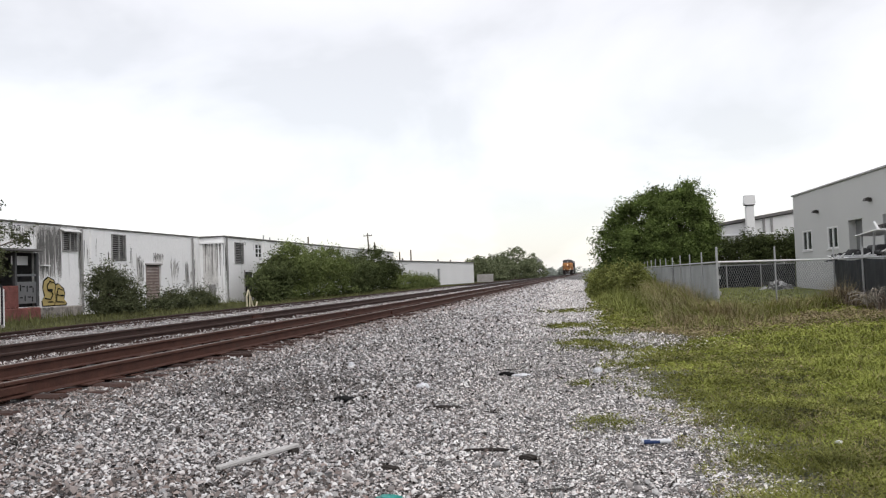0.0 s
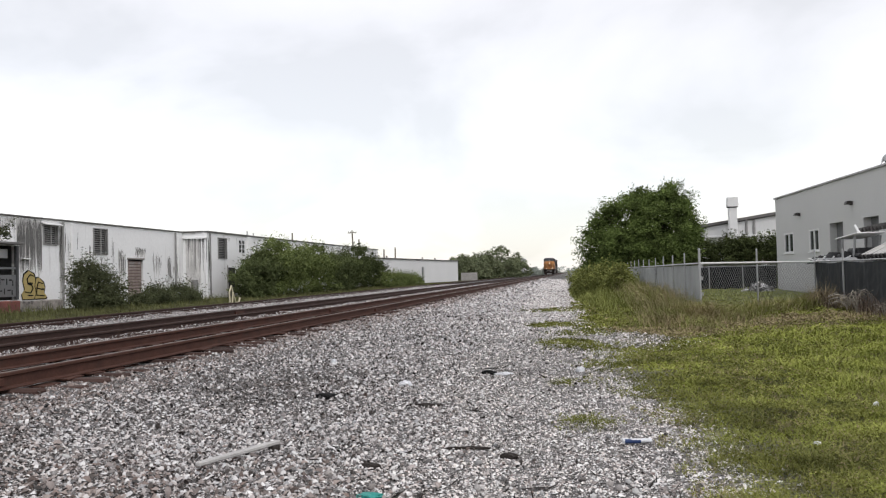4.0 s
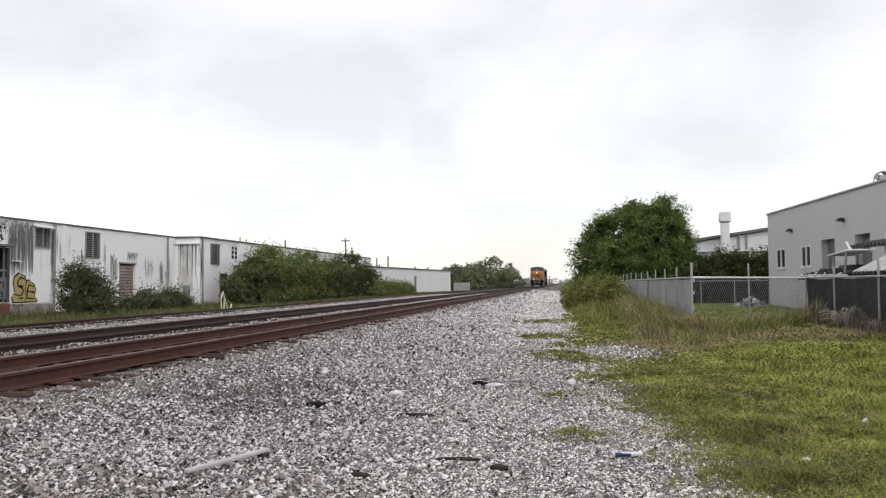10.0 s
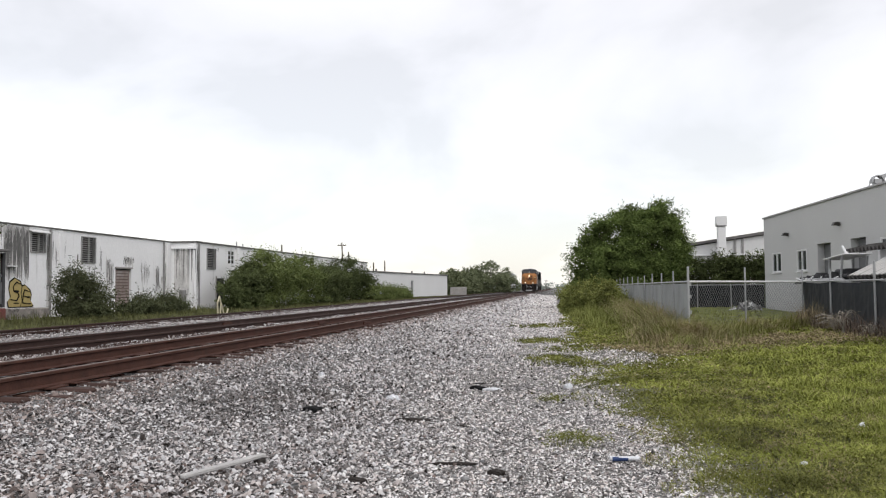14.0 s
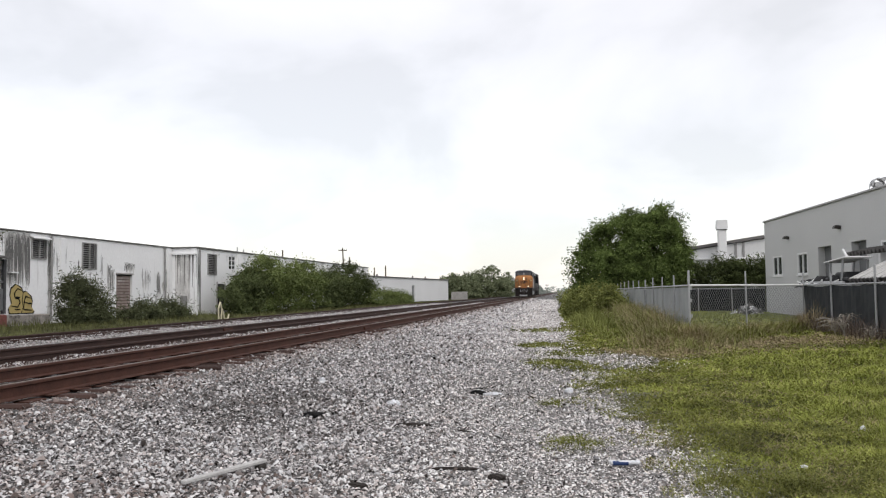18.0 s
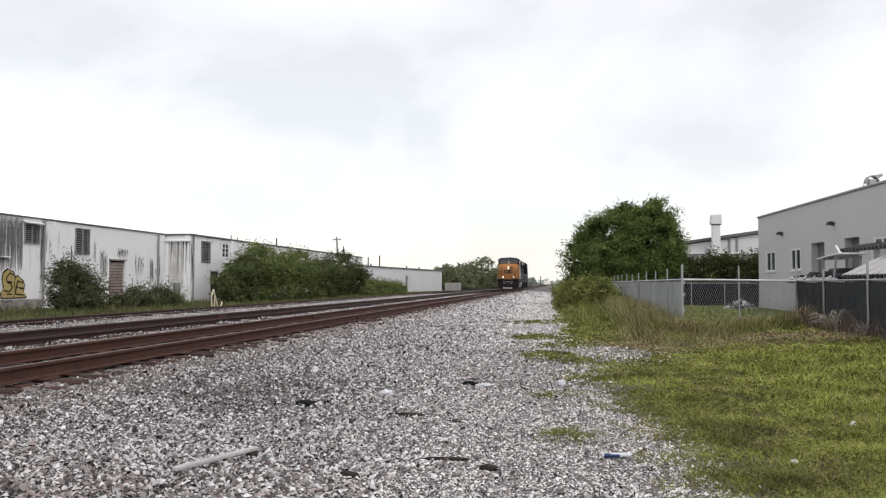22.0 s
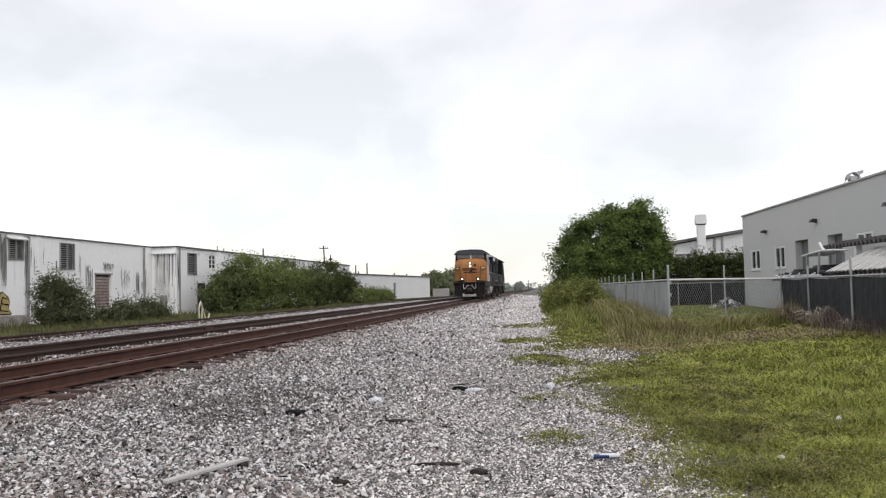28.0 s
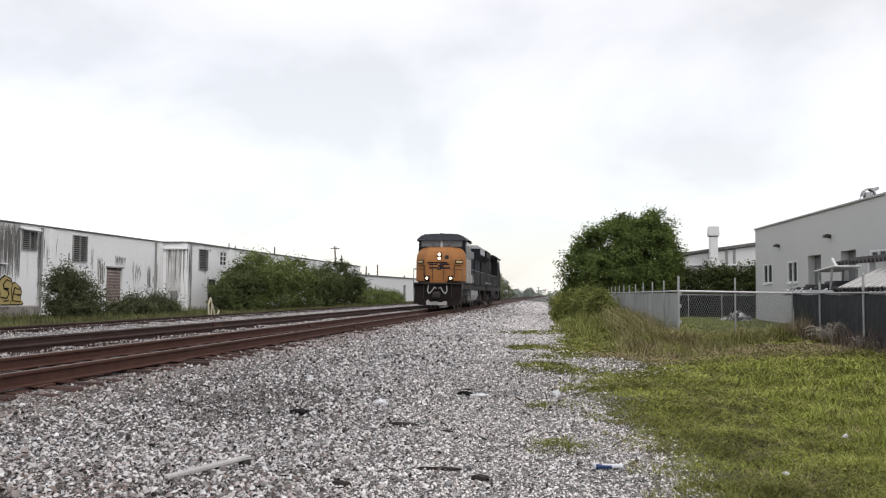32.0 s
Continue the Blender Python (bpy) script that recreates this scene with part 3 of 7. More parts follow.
def wall_with_holes(name, x, y0, y1, z0, z1, thick, holes, material, parent=None, label=""):
    """A wall in the plane x (its face towards +x), thick metres deep, with openings (y0, y1, z0, z1) cut right through."""
    ysx = sorted({y0, y1, *[h[0] for h in holes], *[h[1] for h in holes]})
    zs = sorted({z0, z1, *[h[2] for h in holes], *[h[3] for h in holes]})
    bm = bmesh.new()
    solid = {}
    for i in range(len(ysx) - 1):
        for j in range(len(zs) - 1):
            cy, cz = (ysx[i] + ysx[i + 1]) / 2, (zs[j] + zs[j + 1]) / 2
            solid[i, j] = not any(h[0] < cy < h[1] and h[2] < cz < h[3] for h in holes)
    grid = {}
    def v(i, j, k):
        if (i, j, k) not in grid:
            grid[i, j, k] = bm.verts.new((x - k * thick, ysx[i], zs[j]))
        return grid[i, j, k]
    for (i, j), s in solid.items():
        if not s:
            continue
        bm.faces.new((v(i, j, 0), v(i + 1, j, 0), v(i + 1, j + 1, 0), v(i, j + 1, 0)))
        bm.faces.new((v(i, j, 1), v(i, j + 1, 1), v(i + 1, j + 1, 1), v(i + 1, j, 1)))
        for di, dj, a, b in ((-1, 0, (i, j), (i, j + 1)), (1, 0, (i + 1, j + 1), (i + 1, j)), (0, -1, (i + 1, j), (i, j)), (0, 1, (i, j + 1), (i + 1, j + 1))):
            if not solid.get((i + di, j + dj), False):
                bm.faces.new((v(*a, 0), v(*b, 0), v(*b, 1), v(*a, 1)))
    bmesh.ops.recalc_face_normals(bm, faces=bm.faces[:])
    return part(name, bm, material, parent, label)


def louvre(parent, x, y0, y1, z0, z1, slats, name="louvre_vent", centre=True):
    """A framed metal louvre set into a wall that faces +x."""
    bm = bmesh.new()
    w, h, cy, cz = y1 - y0, z1 - z0, (y0 + y1) / 2, (z0 + z1) / 2
    for yy in (y0 + 0.03, y1 - 0.03):
        box_bm(0.1, 0.06, h, x, yy, cz, 0.008, bm)
    for zz in (z0 + 0.03, z1 - 0.03):
        box_bm(0.098, w - 0.12, 0.06, x, cy, zz, 0.008, bm)
    if centre:
        box_bm(0.09, 0.05, h - 0.12, x + 0.012, cy, cz, 0.006, bm)
    fr = part(name, bm, M["louvre"], parent, "weathered grey metal louvre vent")
    # added black panel, paints the shade seen between the slats
    part("shade_backing", box_bm(0.03, w - 0.1, h - 0.1, x - 0.13, cy, cz), M["void"], fr)
    sl = mesh_of(box_bm(0.075, w - 0.13, 0.014, 0, 0, 0), "slat", M["louvre"])
    for k in range(slats):
        zz = z0 + 0.08 + (h - 0.16) * (k + 0.5) / slats
        shared("slat", sl, fr, pose(x - 0.02, cy, zz, 0, 32, 0))
    return fr


def stain_bm(y0, y1, ztop, zbot, x, seed, n, bm, wide=1.0):
    """Runs of mould down a wall, as thin raised strips with ragged ends."""
    r = random.Random(seed)
    for _ in range(n):
        a = r.uniform(y0, y1)
        w = r.uniform(0.02, 0.09) * wide
        zs_ = ztop - r.uniform(0, 0.35) * (ztop - zbot)
        b = zs_ - r.uniform(0.15, 1.0) ** 1.5 * (zs_ - zbot)
        k = 6
        pts = [(a + w * r.uniform(-0.2, 0.2) - w / 2 * min(1, 3 * i / k) * (1 - i / k) ** 0.6, zs_ + (b - zs_) * i / k) for i in range(k + 1)]
        pts += [(a + w * r.uniform(-0.2, 0.2) + w / 2 * min(1, 3 * i / k) * (1 - i / k) ** 0.6, zs_ + (b - zs_) * i / k) for i in range(k - 1, -1, -1)]
        xo = x + (r.uniform(0.004, 0.009) if wide == 1.0 else r.uniform(0.002, 0.0038))
        bm.faces.new([bm.verts.new((xo, p, q)) for p, q in pts])
    return bm


def stains(parent, bm, material="dark_stain"):
    bmesh.ops.recalc_face_normals(bm, faces=bm.faces[:])
    ob = part("wall_stains", bm, M[material], parent, "dark mould streaks" if material == "dark_stain" else "grey weathered wash")
    ob["kind"] = "stuff"


def warehouse_a():
    w = thing("warehouse", (0, 0, 0), "long white stained warehouse with louvres and a loading dock", "building")
    y0, y1, top = 4.0, 50.28, 4.70
    holes = [(35.97, 37.15, 3.46, 4.42), (40.15, 41.5, 3.07, 4.5), (43.57, 45.28, 0.3, 2.85), (24.0, 34.15, 0.85, 3.35)]
    wl = wall_with_holes("wall", WALL_A, y0, y1, 0.1, top, 0.3, holes, M["white_wall"], w)
    part("roof_edge", box_bm(0.42, y1 - y0, 0.075, WALL_A - 0.13, (y0 + y1) / 2, top + 0.0375, 0.02), M["coping"], w, "dark tarred roof edge")
    part("roof", box_bm(30, y1 - y0, 0.2, WALL_A - 15.4, (y0 + y1) / 2, top - 0.25), M["concrete"], w)
    part("end_wall", box_bm(30, 0.3, top - 0.1, WALL_A - 15.4, y0 + 0.15, top / 2), M["white_wall"], w)
    part("back_wall", box_bm(0.3, y1 - y0, top - 0.3, WALL_A - 30.3, (y0 + y1) / 2, top / 2), M["white_wall"], w)
    louvre(w, WALL_A + 0.02, 35.97, 37.15, 3.46, 4.42, 8)
    louvre(w, WALL_A + 0.02, 40.15, 41.5, 3.07, 4.5, 11)
    part("awning", prism_bm([(WALL_A, 4.58), (WALL_A + 0.24, 4.47), (WALL_A + 0.24, 4.43), (WALL_A, 4.53)], 35.85, 37.25), M["white_metal"], w, "small sloping white metal hood")
    # slatted door
    d = part("door", box_bm(0.06, 1.6, 2.45, WALL_A - 0.12, 44.43, 1.55, 0.01), M["door_brown"], w, "weathered brown slatted door")
    for k in range(13):
        part("slat", box_bm(0.05, 1.5, 0.10, WALL_A - 0.08, 44.43, 0.55 + k * 0.175, 0.01), M["door_slat"], d)
    part("lintel", box_bm(0.1, 1.85, 0.1, WALL_A + 0.03, 44.43, 2.9, 0.02), M["concrete"], w)
    # downpipes and pilasters
    for yy in (49.15, 37.45):
        part("downpipe", tube_bm((WALL_A + 0.09, yy, 0.4), (WALL_A + 0.09, yy, top - 0.05), 0.06), M["louvre"], w)
    for yy in (38.35, 49.7):
        part("pilaster", box_bm(0.12, 0.35, top - 0.2, WALL_A + 0.06, yy, top / 2, 0.01), M["white_wall"], w)
    # loading dock opening: recess with its shade painted dark, canopy, raised dock
    part("dock_recess", box_bm(0.2, 10.6, 2.9, WALL_A - 3.4, 29.1, 2.1), M["dock_shade"], w)
    part("dock_side", box_bm(3.1, 0.2, 2.9, WALL_A - 1.85, 34.3, 2.1), M["dock_shade"], w)
    part("dock_ceiling", box_bm(3.1, 10.4, 0.1, WALL_A - 1.85, 29.1, 3.45), M["dock_shade"], w)
    part("dock_floor", box_bm(3.0, 10.15, 0.2, WALL_A - 1.8, 29.08, 0.74), M["concrete"], w)
    part("dock_canopy", box_bm(0.5, 10.25, 0.11, WALL_A + 0.25, 28.8, 3.43, 0.02), M["coping"], w, "dark flat canopy over the dock")
    part("dock_post", box_bm(0.14, 0.16, 2.5, WALL_A + 0.06, 34.0, 2.1, 0.01), M["dock_shade"], w)
    part("dock_post", box_bm(0.14, 0.13, 2.5, WALL_A + 0.06, 32.55, 2.1, 0.01), M["dock_shade"], w)
    part("dock_light_panel", box_bm(0.04, 1.1, 0.42, WALL_A - 0.32, 33.35, 2.98, 0.01), M["white_far"], w, "pale panel inside the dock")
    part("dock_panel", box_bm(0.06, 1.3, 1.0, WALL_A + 0.06, 33.27, 1.5, 0.01), M["door_grey"], w, "scrawled grey panel")
    for k, (yy, zz, a_, b_) in enumerate(((32.85, 1.72, 0.06, 0.3), (33.05, 1.78, 0.22, 0.05), (33.3, 1.68, 0.06, 0.28), (33.55, 1.76, 0.2, 0.06), (33.7, 1.62, 0.05, 0.24), (32.9, 1.28, 0.2, 0.05), (33.15, 1.25, 0.05, 0.26), (33.45, 1.3, 0.22, 0.05), (33.65, 1.2, 0.06, 0.22))):
        part("scrawl_bar", box_bm(0.008, a_, b_, WALL_A + 0.094, yy, zz), M["black"], w)
    part("dock_rail", box_bm(0.06, 1.3, 0.1, WALL_A + 0.06, 33.27, 2.3, 0.01), M["door_grey"], w)
    part("red_block", box_bm(0.3, 1.6, 1.0, WALL_A + 0.2, 31.6, 1.33, 0.02), M["brick_red"], w, "faded red block on the dock")
    part("dock_platform", box_bm(0.55, 9.5, 0.62, WALL_A + 0.28, 28.85, 0.51, 0.03), M["brick_red"], w, "faded red dock platform")
    for yy in (34.02, 34.82, 35.62, 36.42):
        part("dock_block", box_bm(0.5, 0.76, 0.58, WALL_A + 0.26, yy, 0.49, 0.04), M["block_stained"], w, "stained concrete dock block")
    part("wall_shelf", box_bm(0.2, 0.5, 0.06, WALL_A + 0.1, 34.6, 2.75, 0.01), M["white_metal"], w)
    sb = bmesh.new()
    stain_bm(34.3, 35.9, top - 0.05, 1.4, WALL_A, 1, 60, sb)
    cu = bpy.data.curves.new("sign_text", "FONT")
    cu.body, cu.size, cu.extrude = "RENT", 0.32, 0.004
    cu.materials.append(M["black"])
    tx = new("sign_text", cu)
    tx.parent = w
    tx.matrix_basis = pose(WALL_A + 0.014, 32.25, 4.36, 90, 0, 90)
    for k in range(5):
        part("sign_bar", box_bm(0.008, 0.09, 0.15, WALL_A + 0.014, 32.3 + 0.16 * k, 4.13), M["dark_stain"], w, "faded unreadable writing")
    for a, b, zt, zb, n, s in ((34.15, 35.9, 4.68, 1.9, 75, 22), (37.2, 38.3, 4.6, 2.2, 8, 2), (38.2, 38.9, 4.4, 1.6, 8, 3), (41.95, 42.15, 4.1, 2.2, 3, 4), (42.65, 43.35, 3.5, 1.4, 11, 14), (44.4, 45.6, 3.6, 2.95, 18, 5), (46.4, 47.5, 3.4, 1.5, 9, 6), (48.2, 48.75, 3.2, 0.7, 9, 7), (49.35, 49.8, 3.5, 0.8, 8, 17), (24, 34.5, 4.65, 3.5, 50, 8), (39.75, 39.95, 3.6, 2.8, 3, 9), (40.8, 41.7, 3.0, 1.6, 5, 18), (37.3, 37.6, 4.5, 1.2, 9, 19)):
        stain_bm(a, b, zt, zb, WALL_A, s, 2 * n, sb)
    stains(w, sb)
    wb = bmesh.new()
    for a, b, zt, zb, n, s in ((34.1, 35.9, 4.68, 1.6, 60, 71), (37.25, 37.6, 4.6, 0.6, 7, 72), (42.6, 43.3, 3.6, 1.4, 7, 73), (44.3, 45.2, 3.55, 2.9, 8, 74), (46.4, 47.4, 3.2, 1.4, 6, 75), (48.2, 49.9, 3.2, 0.6, 9, 77), (25, 34, 4.65, 3.5, 20, 78)):
        stain_bm(a, b, zt, zb, WALL_A, s, n, wb, 3.5)
    r = random.Random(81)
    for a, b, zt, zb in ((34.05, 35.92, 4.69, 2.1), (44.55, 45.5, 3.5, 2.95), (42.75, 43.3, 3.1, 1.5), (37.28, 37.6, 4.5, 0.7), (33.3, 34.0, 4.69, 4.2)):
        n = 14
        up = [(a + (b - a) * i / n, zt - r.uniform(0, 0.12)) for i in range(n + 1)]
        dn = [(a + (b - a) * i / n, zb + r.uniform(-0.3, 0.7) * min(1.0, zt - zb)) for i in range(n, -1, -1)]
        wb.faces.new([wb.verts.new((WALL_A + 0.0012, p, q)) for p, q in up + dn])
    stains(w, wb, "soft_stain")
    # paint scrawl: rounded yellow shapes with a black outline
    g = bmesh.new()
    k = bmesh.new()
    def blob(cy, cz, ry, rz, m_, xo):
        m_.faces.new([m_.verts.new((WALL_A + xo, cy + ry * math.cos(a), cz + rz * math.sin(a) * (1 + 0.1 * math.cos(3 * a)))) for a in [i * 0.3142 for i in range(20)]])
    def shape(pts, m_, xo):
        m_.faces.new([m_.verts.new((WALL_A + xo, a_, b_)) for a_, b_ in pts])
    def grown(pts, d):
        cy, cz = sum(q[0] for q in pts) / len(pts), sum(q[1] for q in pts) / len(pts)
        return [(q[0] + d * (1 if q[0] > cy else -1), q[1] + d * (1 if q[1] > cz else -1)) for q in pts]
    def place(pts):
        return [(34.42 + (a_ - 258) / 127 * 1.78, 0.86 + (607 - b_) / 137 * 1.33) for a_, b_ in pts]
    first = place([(262, 607), (257, 580), (272, 558), (263, 525), (268, 490), (292, 470), (318, 487), (326, 512), (321, 545), (327, 578), (319, 607)])
    second = place([(323, 607), (329, 575), (325, 545), (330, 508), (346, 504), (368, 530), (376, 555), (370, 576), (386, 598), (380, 607)])
    halo = bmesh.new()
    for i, q in enumerate((first, second)):
        shape(grown(q, 0.10), halo, 0.012 + 0.002 * i)
        shape(grown(q, 0.055), k, 0.020 + 0.002 * i)
        shape(q, g, 0.028 + 0.002 * i)
    for cy, cz, ry, rz in ((34.98, 1.58, 0.2, 0.06), (35.0, 1.02, 0.22, 0.03), (35.9, 1.3, 0.15, 0.04)):
        blob(cy, cz, ry, rz, k, 0.040)
    # inner strokes of the painted letters
    def stroke(pts, r_=0.024):
        q = place(pts)
        for u, v in zip(q, q[1:]):
            tube_bm((WALL_A + 0.042, *u), (WALL_A + 0.042, *v), r_, r_, 6, k)
    stroke([(318, 497), (298, 488), (282, 510), (285, 530), (305, 540), (312, 556), (300, 578), (270, 572)])
    stroke([(365, 535), (340, 525), (332, 555), (360, 562)])
    stroke([(332, 555), (330, 590), (372, 595)])
    bmesh.ops.recalc_face_normals(halo, faces=halo.faces[:])
    part("wall_painting_halo", halo, M["white_metal"], w, "thin white painted edge")
    # looping black scribbles low on the wall
    rs = random.Random(23)
    for c0, n_ in ((45.9, 5), (47.6, 6), (49.0, 5)):
        for i in range(n_):
            cy, cz, ry, rz, ph = c0 + 0.3 * i + rs.uniform(-0.1, 0.1), 1.15 + rs.uniform(-0.18, 0.22), rs.uniform(0.08, 0.18), rs.uniform(0.14, 0.28), rs.uniform(0, 6)
            arc = [(WALL_A + 0.012, cy + ry * math.cos(ph + a_ * 0.55), cz + rz * math.sin(ph + a_ * 0.55)) for a_ in range(9)]
            sc = bmesh.new()
            for u, v in zip(arc, arc[1:]):
                tube_bm(u, v, 0.016, 0.016, 4, sc)
            part("scribble_loop", sc, M["black"], w, "loop of an unreadable black scribble")
    for bm_ in (g, k):
        bmesh.ops.recalc_face_normals(bm_, faces=bm_.faces[:])
    part("wall_painting_outline", k, M["black"], w, "black painted outline")
    part("wall_painting", g, M["yellow"], w, "yellow spray-painted shapes")
    return w


def warehouse_b():
    w = thing("warehouse", (0, 0, 0), "second white warehouse block, stained, overgrown with bushes", "building")
    y0, y1, top = 50.3, 97.0, 4.68
    holes = [(51.9, 53.3, 2.96, 4.4), (55.4, 56.6, 3.4, 4.4), (74.4, 75.8, 3.3, 4.3), (80.2, 81.6, 3.3, 4.3), (86.5, 88, 3.3, 4.3)]
    wall_with_holes("wall", WALL_B, y0, y1, 0.1, top, 0.3, holes, M["white_wall"], w)
    part("end_wall", box_bm(11.4, 0.3, top - 0.1, WALL_B - 6.0, y0 + 0.15, top / 2 + 0.05), M["white_wall"], w)
    part("end_wall", box_bm(11.4, 0.3, top - 0.1, WALL_B - 6.0, y1 - 0.15, top / 2 + 0.05), M["white_wall"], w)
    part("roof", box_bm(11.3, y1 - y0 - 0.7, 0.2, WALL_B - 6.05, (y0 + y1) / 2, top - 0.25), M["concrete"], w)
    part("roof_edge", box_bm(0.45, y1 - y0 + 0.1, 0.1, WALL_B - 0.12, (y0 + y1) / 2, top + 0.05, 0.02), M["coping"], w, "dark tarred roof edge")
    part("roof_edge", box_bm(2.2, 0.42, 0.1, WALL_B - 1.44, y0 + 0.1, top + 0.052, 0.02), M["coping"], w)
    louvre(w, WALL_B + 0.02, 51.9, 53.3, 2.96, 4.4, 11, centre=False)
    for a, b, c, d in holes[1:]:
        fr = bmesh.new()
        for yy in (a + 0.04, (a + b) / 2, b - 0.04):
            box_bm(0.08, 0.07, d - c, WALL_B - 0.05, yy, (c + d) / 2, 0.005, fr)
        for zz in (c + 0.04, (c * 2 + d) / 3, (c + 2 * d) / 3, d - 0.04):
            box_bm(0.07, b - a - 0.15, 0.05, WALL_B - 0.05, (a + b) / 2, zz, 0.005, fr)
        wf = part("window", fr, M["white_metal"], w, "old white multi-pane window")
        part("pane", box_bm(0.02, b - a - 0.05, d - c - 0.05, WALL_B - 0.07, (a + b) / 2, (c + d) / 2), M["window"], wf)
    for yy in (57.1, 60.3, 79.0, 79.6, 84.2, 90.5):
        part("pilaster", box_bm(0.16, 0.4, top - 0.12, WALL_B + 0.08, yy, top / 2, 0.01), M["white_wall"], w)
    d = part("door", box_bm(0.05, 1.2, 2.1, WALL_B + 0.03, 54.0, 1.33, 0.01), M["void"], w, "dark metal door")
    part("door_frame", box_bm(0.06, 0.09, 2.25, WALL_B + 0.05, 53.35, 1.4, 0.01), M["concrete"], d)
    part("vent_box", box_bm(0.42, 0.22, 0.85, WALL_B - 0.85, y0 - 0.11, 1.15, 0.02), M["louvre"], w, "grey wall box")
    part("downpipe", tube_bm((WALL_B + 0.07, y0 + 0.35, 0.4), (WALL_B + 0.07, y0 + 0.35, top - 0.05), 0.055), M["louvre"], w)
    part("beam", box_bm(1.66, 0.14, 0.11, WALL_B - 0.85, y0 - 0.07, top - 0.36, 0.01), M["white_wall"], w, "white beam under the roof edge")
    for xx in (-0.12, -1.62):
        part("corner_strip", box_bm(0.14, 0.05, top - 0.55, WALL_B + xx, y0 - 0.025, top / 2 - 0.2, 0.01), M["white_wall"], w)
    wash = bmesh.new()
    rw = random.Random(91)
    xa, xb, n_ = WALL_B - 1.5, WALL_B - 0.45, 16
    up = [(xa + (xb - xa) * i / n_, 4.2 - rw.uniform(0, 0.05)) for i in range(n_ + 1)]
    dn = [(xa + (xb - xa) * i / n_, 0.95 + rw.uniform(-0.3, 0.5)) for i in range(n_, -1, -1)]
    wash.faces.new([wash.verts.new((p, y0 - 0.003, q)) for p, q in up + dn])
    stains(w, wash, "soft_stain")
    for k, zz in enumerate((0.5, 0.38)):
        part("roof_stub", tube_bm((WALL_B - 0.6, 58.4 + k * 1.2, top), (WALL_B - 0.6, 58.4 + k * 1.2, top + zz), 0.05), M["galv"], w)
    bm = bmesh.new()
    r = random.Random(5)
    for k in range(26):
        xx, ww, zb = (r.uniform(WALL_B - 1.5, WALL_B - 0.45) if k < 15 else r.uniform(WALL_B - 0.3, WALL_B - 0.02)), r.uniform(0.02, 0.06), r.uniform(2.0, 3.9)
        bm.faces.new([bm.verts.new(p) for p in ((xx - ww / 2, y0 - 0.006, top - 0.4), (xx + ww / 2, y0 - 0.006, top - 0.4), (xx + ww / 4, y0 - 0.006, zb), (xx - ww / 5, y0 - 0.006, zb + 0.2))])
    for a, b, zt, zb, n, s in ((50.35, 50.9, 4.6, 0.8, 12, 11), (53.3, 57, 4.6, 3.8, 5, 12), (58, 70, 4.6, 3.4, 24, 13), (70, 90, 4.6, 3.2, 40, 14)):
        stain_bm(a, b, zt, zb, WALL_B, s, 2 * n, bm)
    stains(w, bm)
    return w


warehouse_a()
warehouse_b()


def far_building():
    w = thing("far_warehouse", (-25.0, 103, 0), "plain white single-storey shed far along the line", "building", turn=-6.4)
    L, top = 40.0, 3.75
    wall_with_holes("wall", 0.0, 0, L, 0.1, top, 0.3, [(18.3, 19.7, 0.3, 2.75)], M["white_far"], w)
    part("end_wall", box_bm(12, 0.3, top - 0.1, -6.3, L - 0.15, top / 2 + 0.05), M["white_far"], w)
    part("end_wall", box_bm(12, 0.3, top - 0.1, -6.3, 0.15, top / 2 + 0.05), M["white_far"], w)
    part("roof", box_bm(12, L - 0.8, 0.15, -6.5, L / 2, top - 0.1), M["concrete"], w)
    part("roof_edge", box_bm(0.5, L + 0.2, 0.16, -0.1, L / 2, top + 0.08, 0.03), M["coping"], w, "dark roof edge")
    part("door", box_bm(0.08, 1.35, 2.4, -0.2, 19.0, 1.5, 0.01), M["door_grey"], w, "grey door")
    for yy in (5.5, 22, 29):
        part("roof_stub", tube_bm((-1, yy, top), (-1, yy, top + 0.5), 0.12), M["coping"], w)
    b = tagged(part("low_wall", box_bm(3.0, 0.5, 1.55, -19.5, 150, 0.95, 0.04), M["concrete"]), "low pale concrete wall beside the line", "wall")
    g = thing("grey_silo_block", (-15.7, 232, 0), "pale grey building among distant trees", "building")
    part("wall", box_bm(3.1, 8, 5.0, 0, 0, 2.6, 0.05), M["grey_wall"], g)
    part("roof", box_bm(3.3, 8.4, 0.3, 0, 0, 5.25, 0.05), M["grey_edge"], g)
    part("band", box_bm(3.15, 8.05, 0.35, 0, 0, 3.9), M["white_far"], g)


far_building()

# ---- grey building beside the yard ----
GX = 11.0


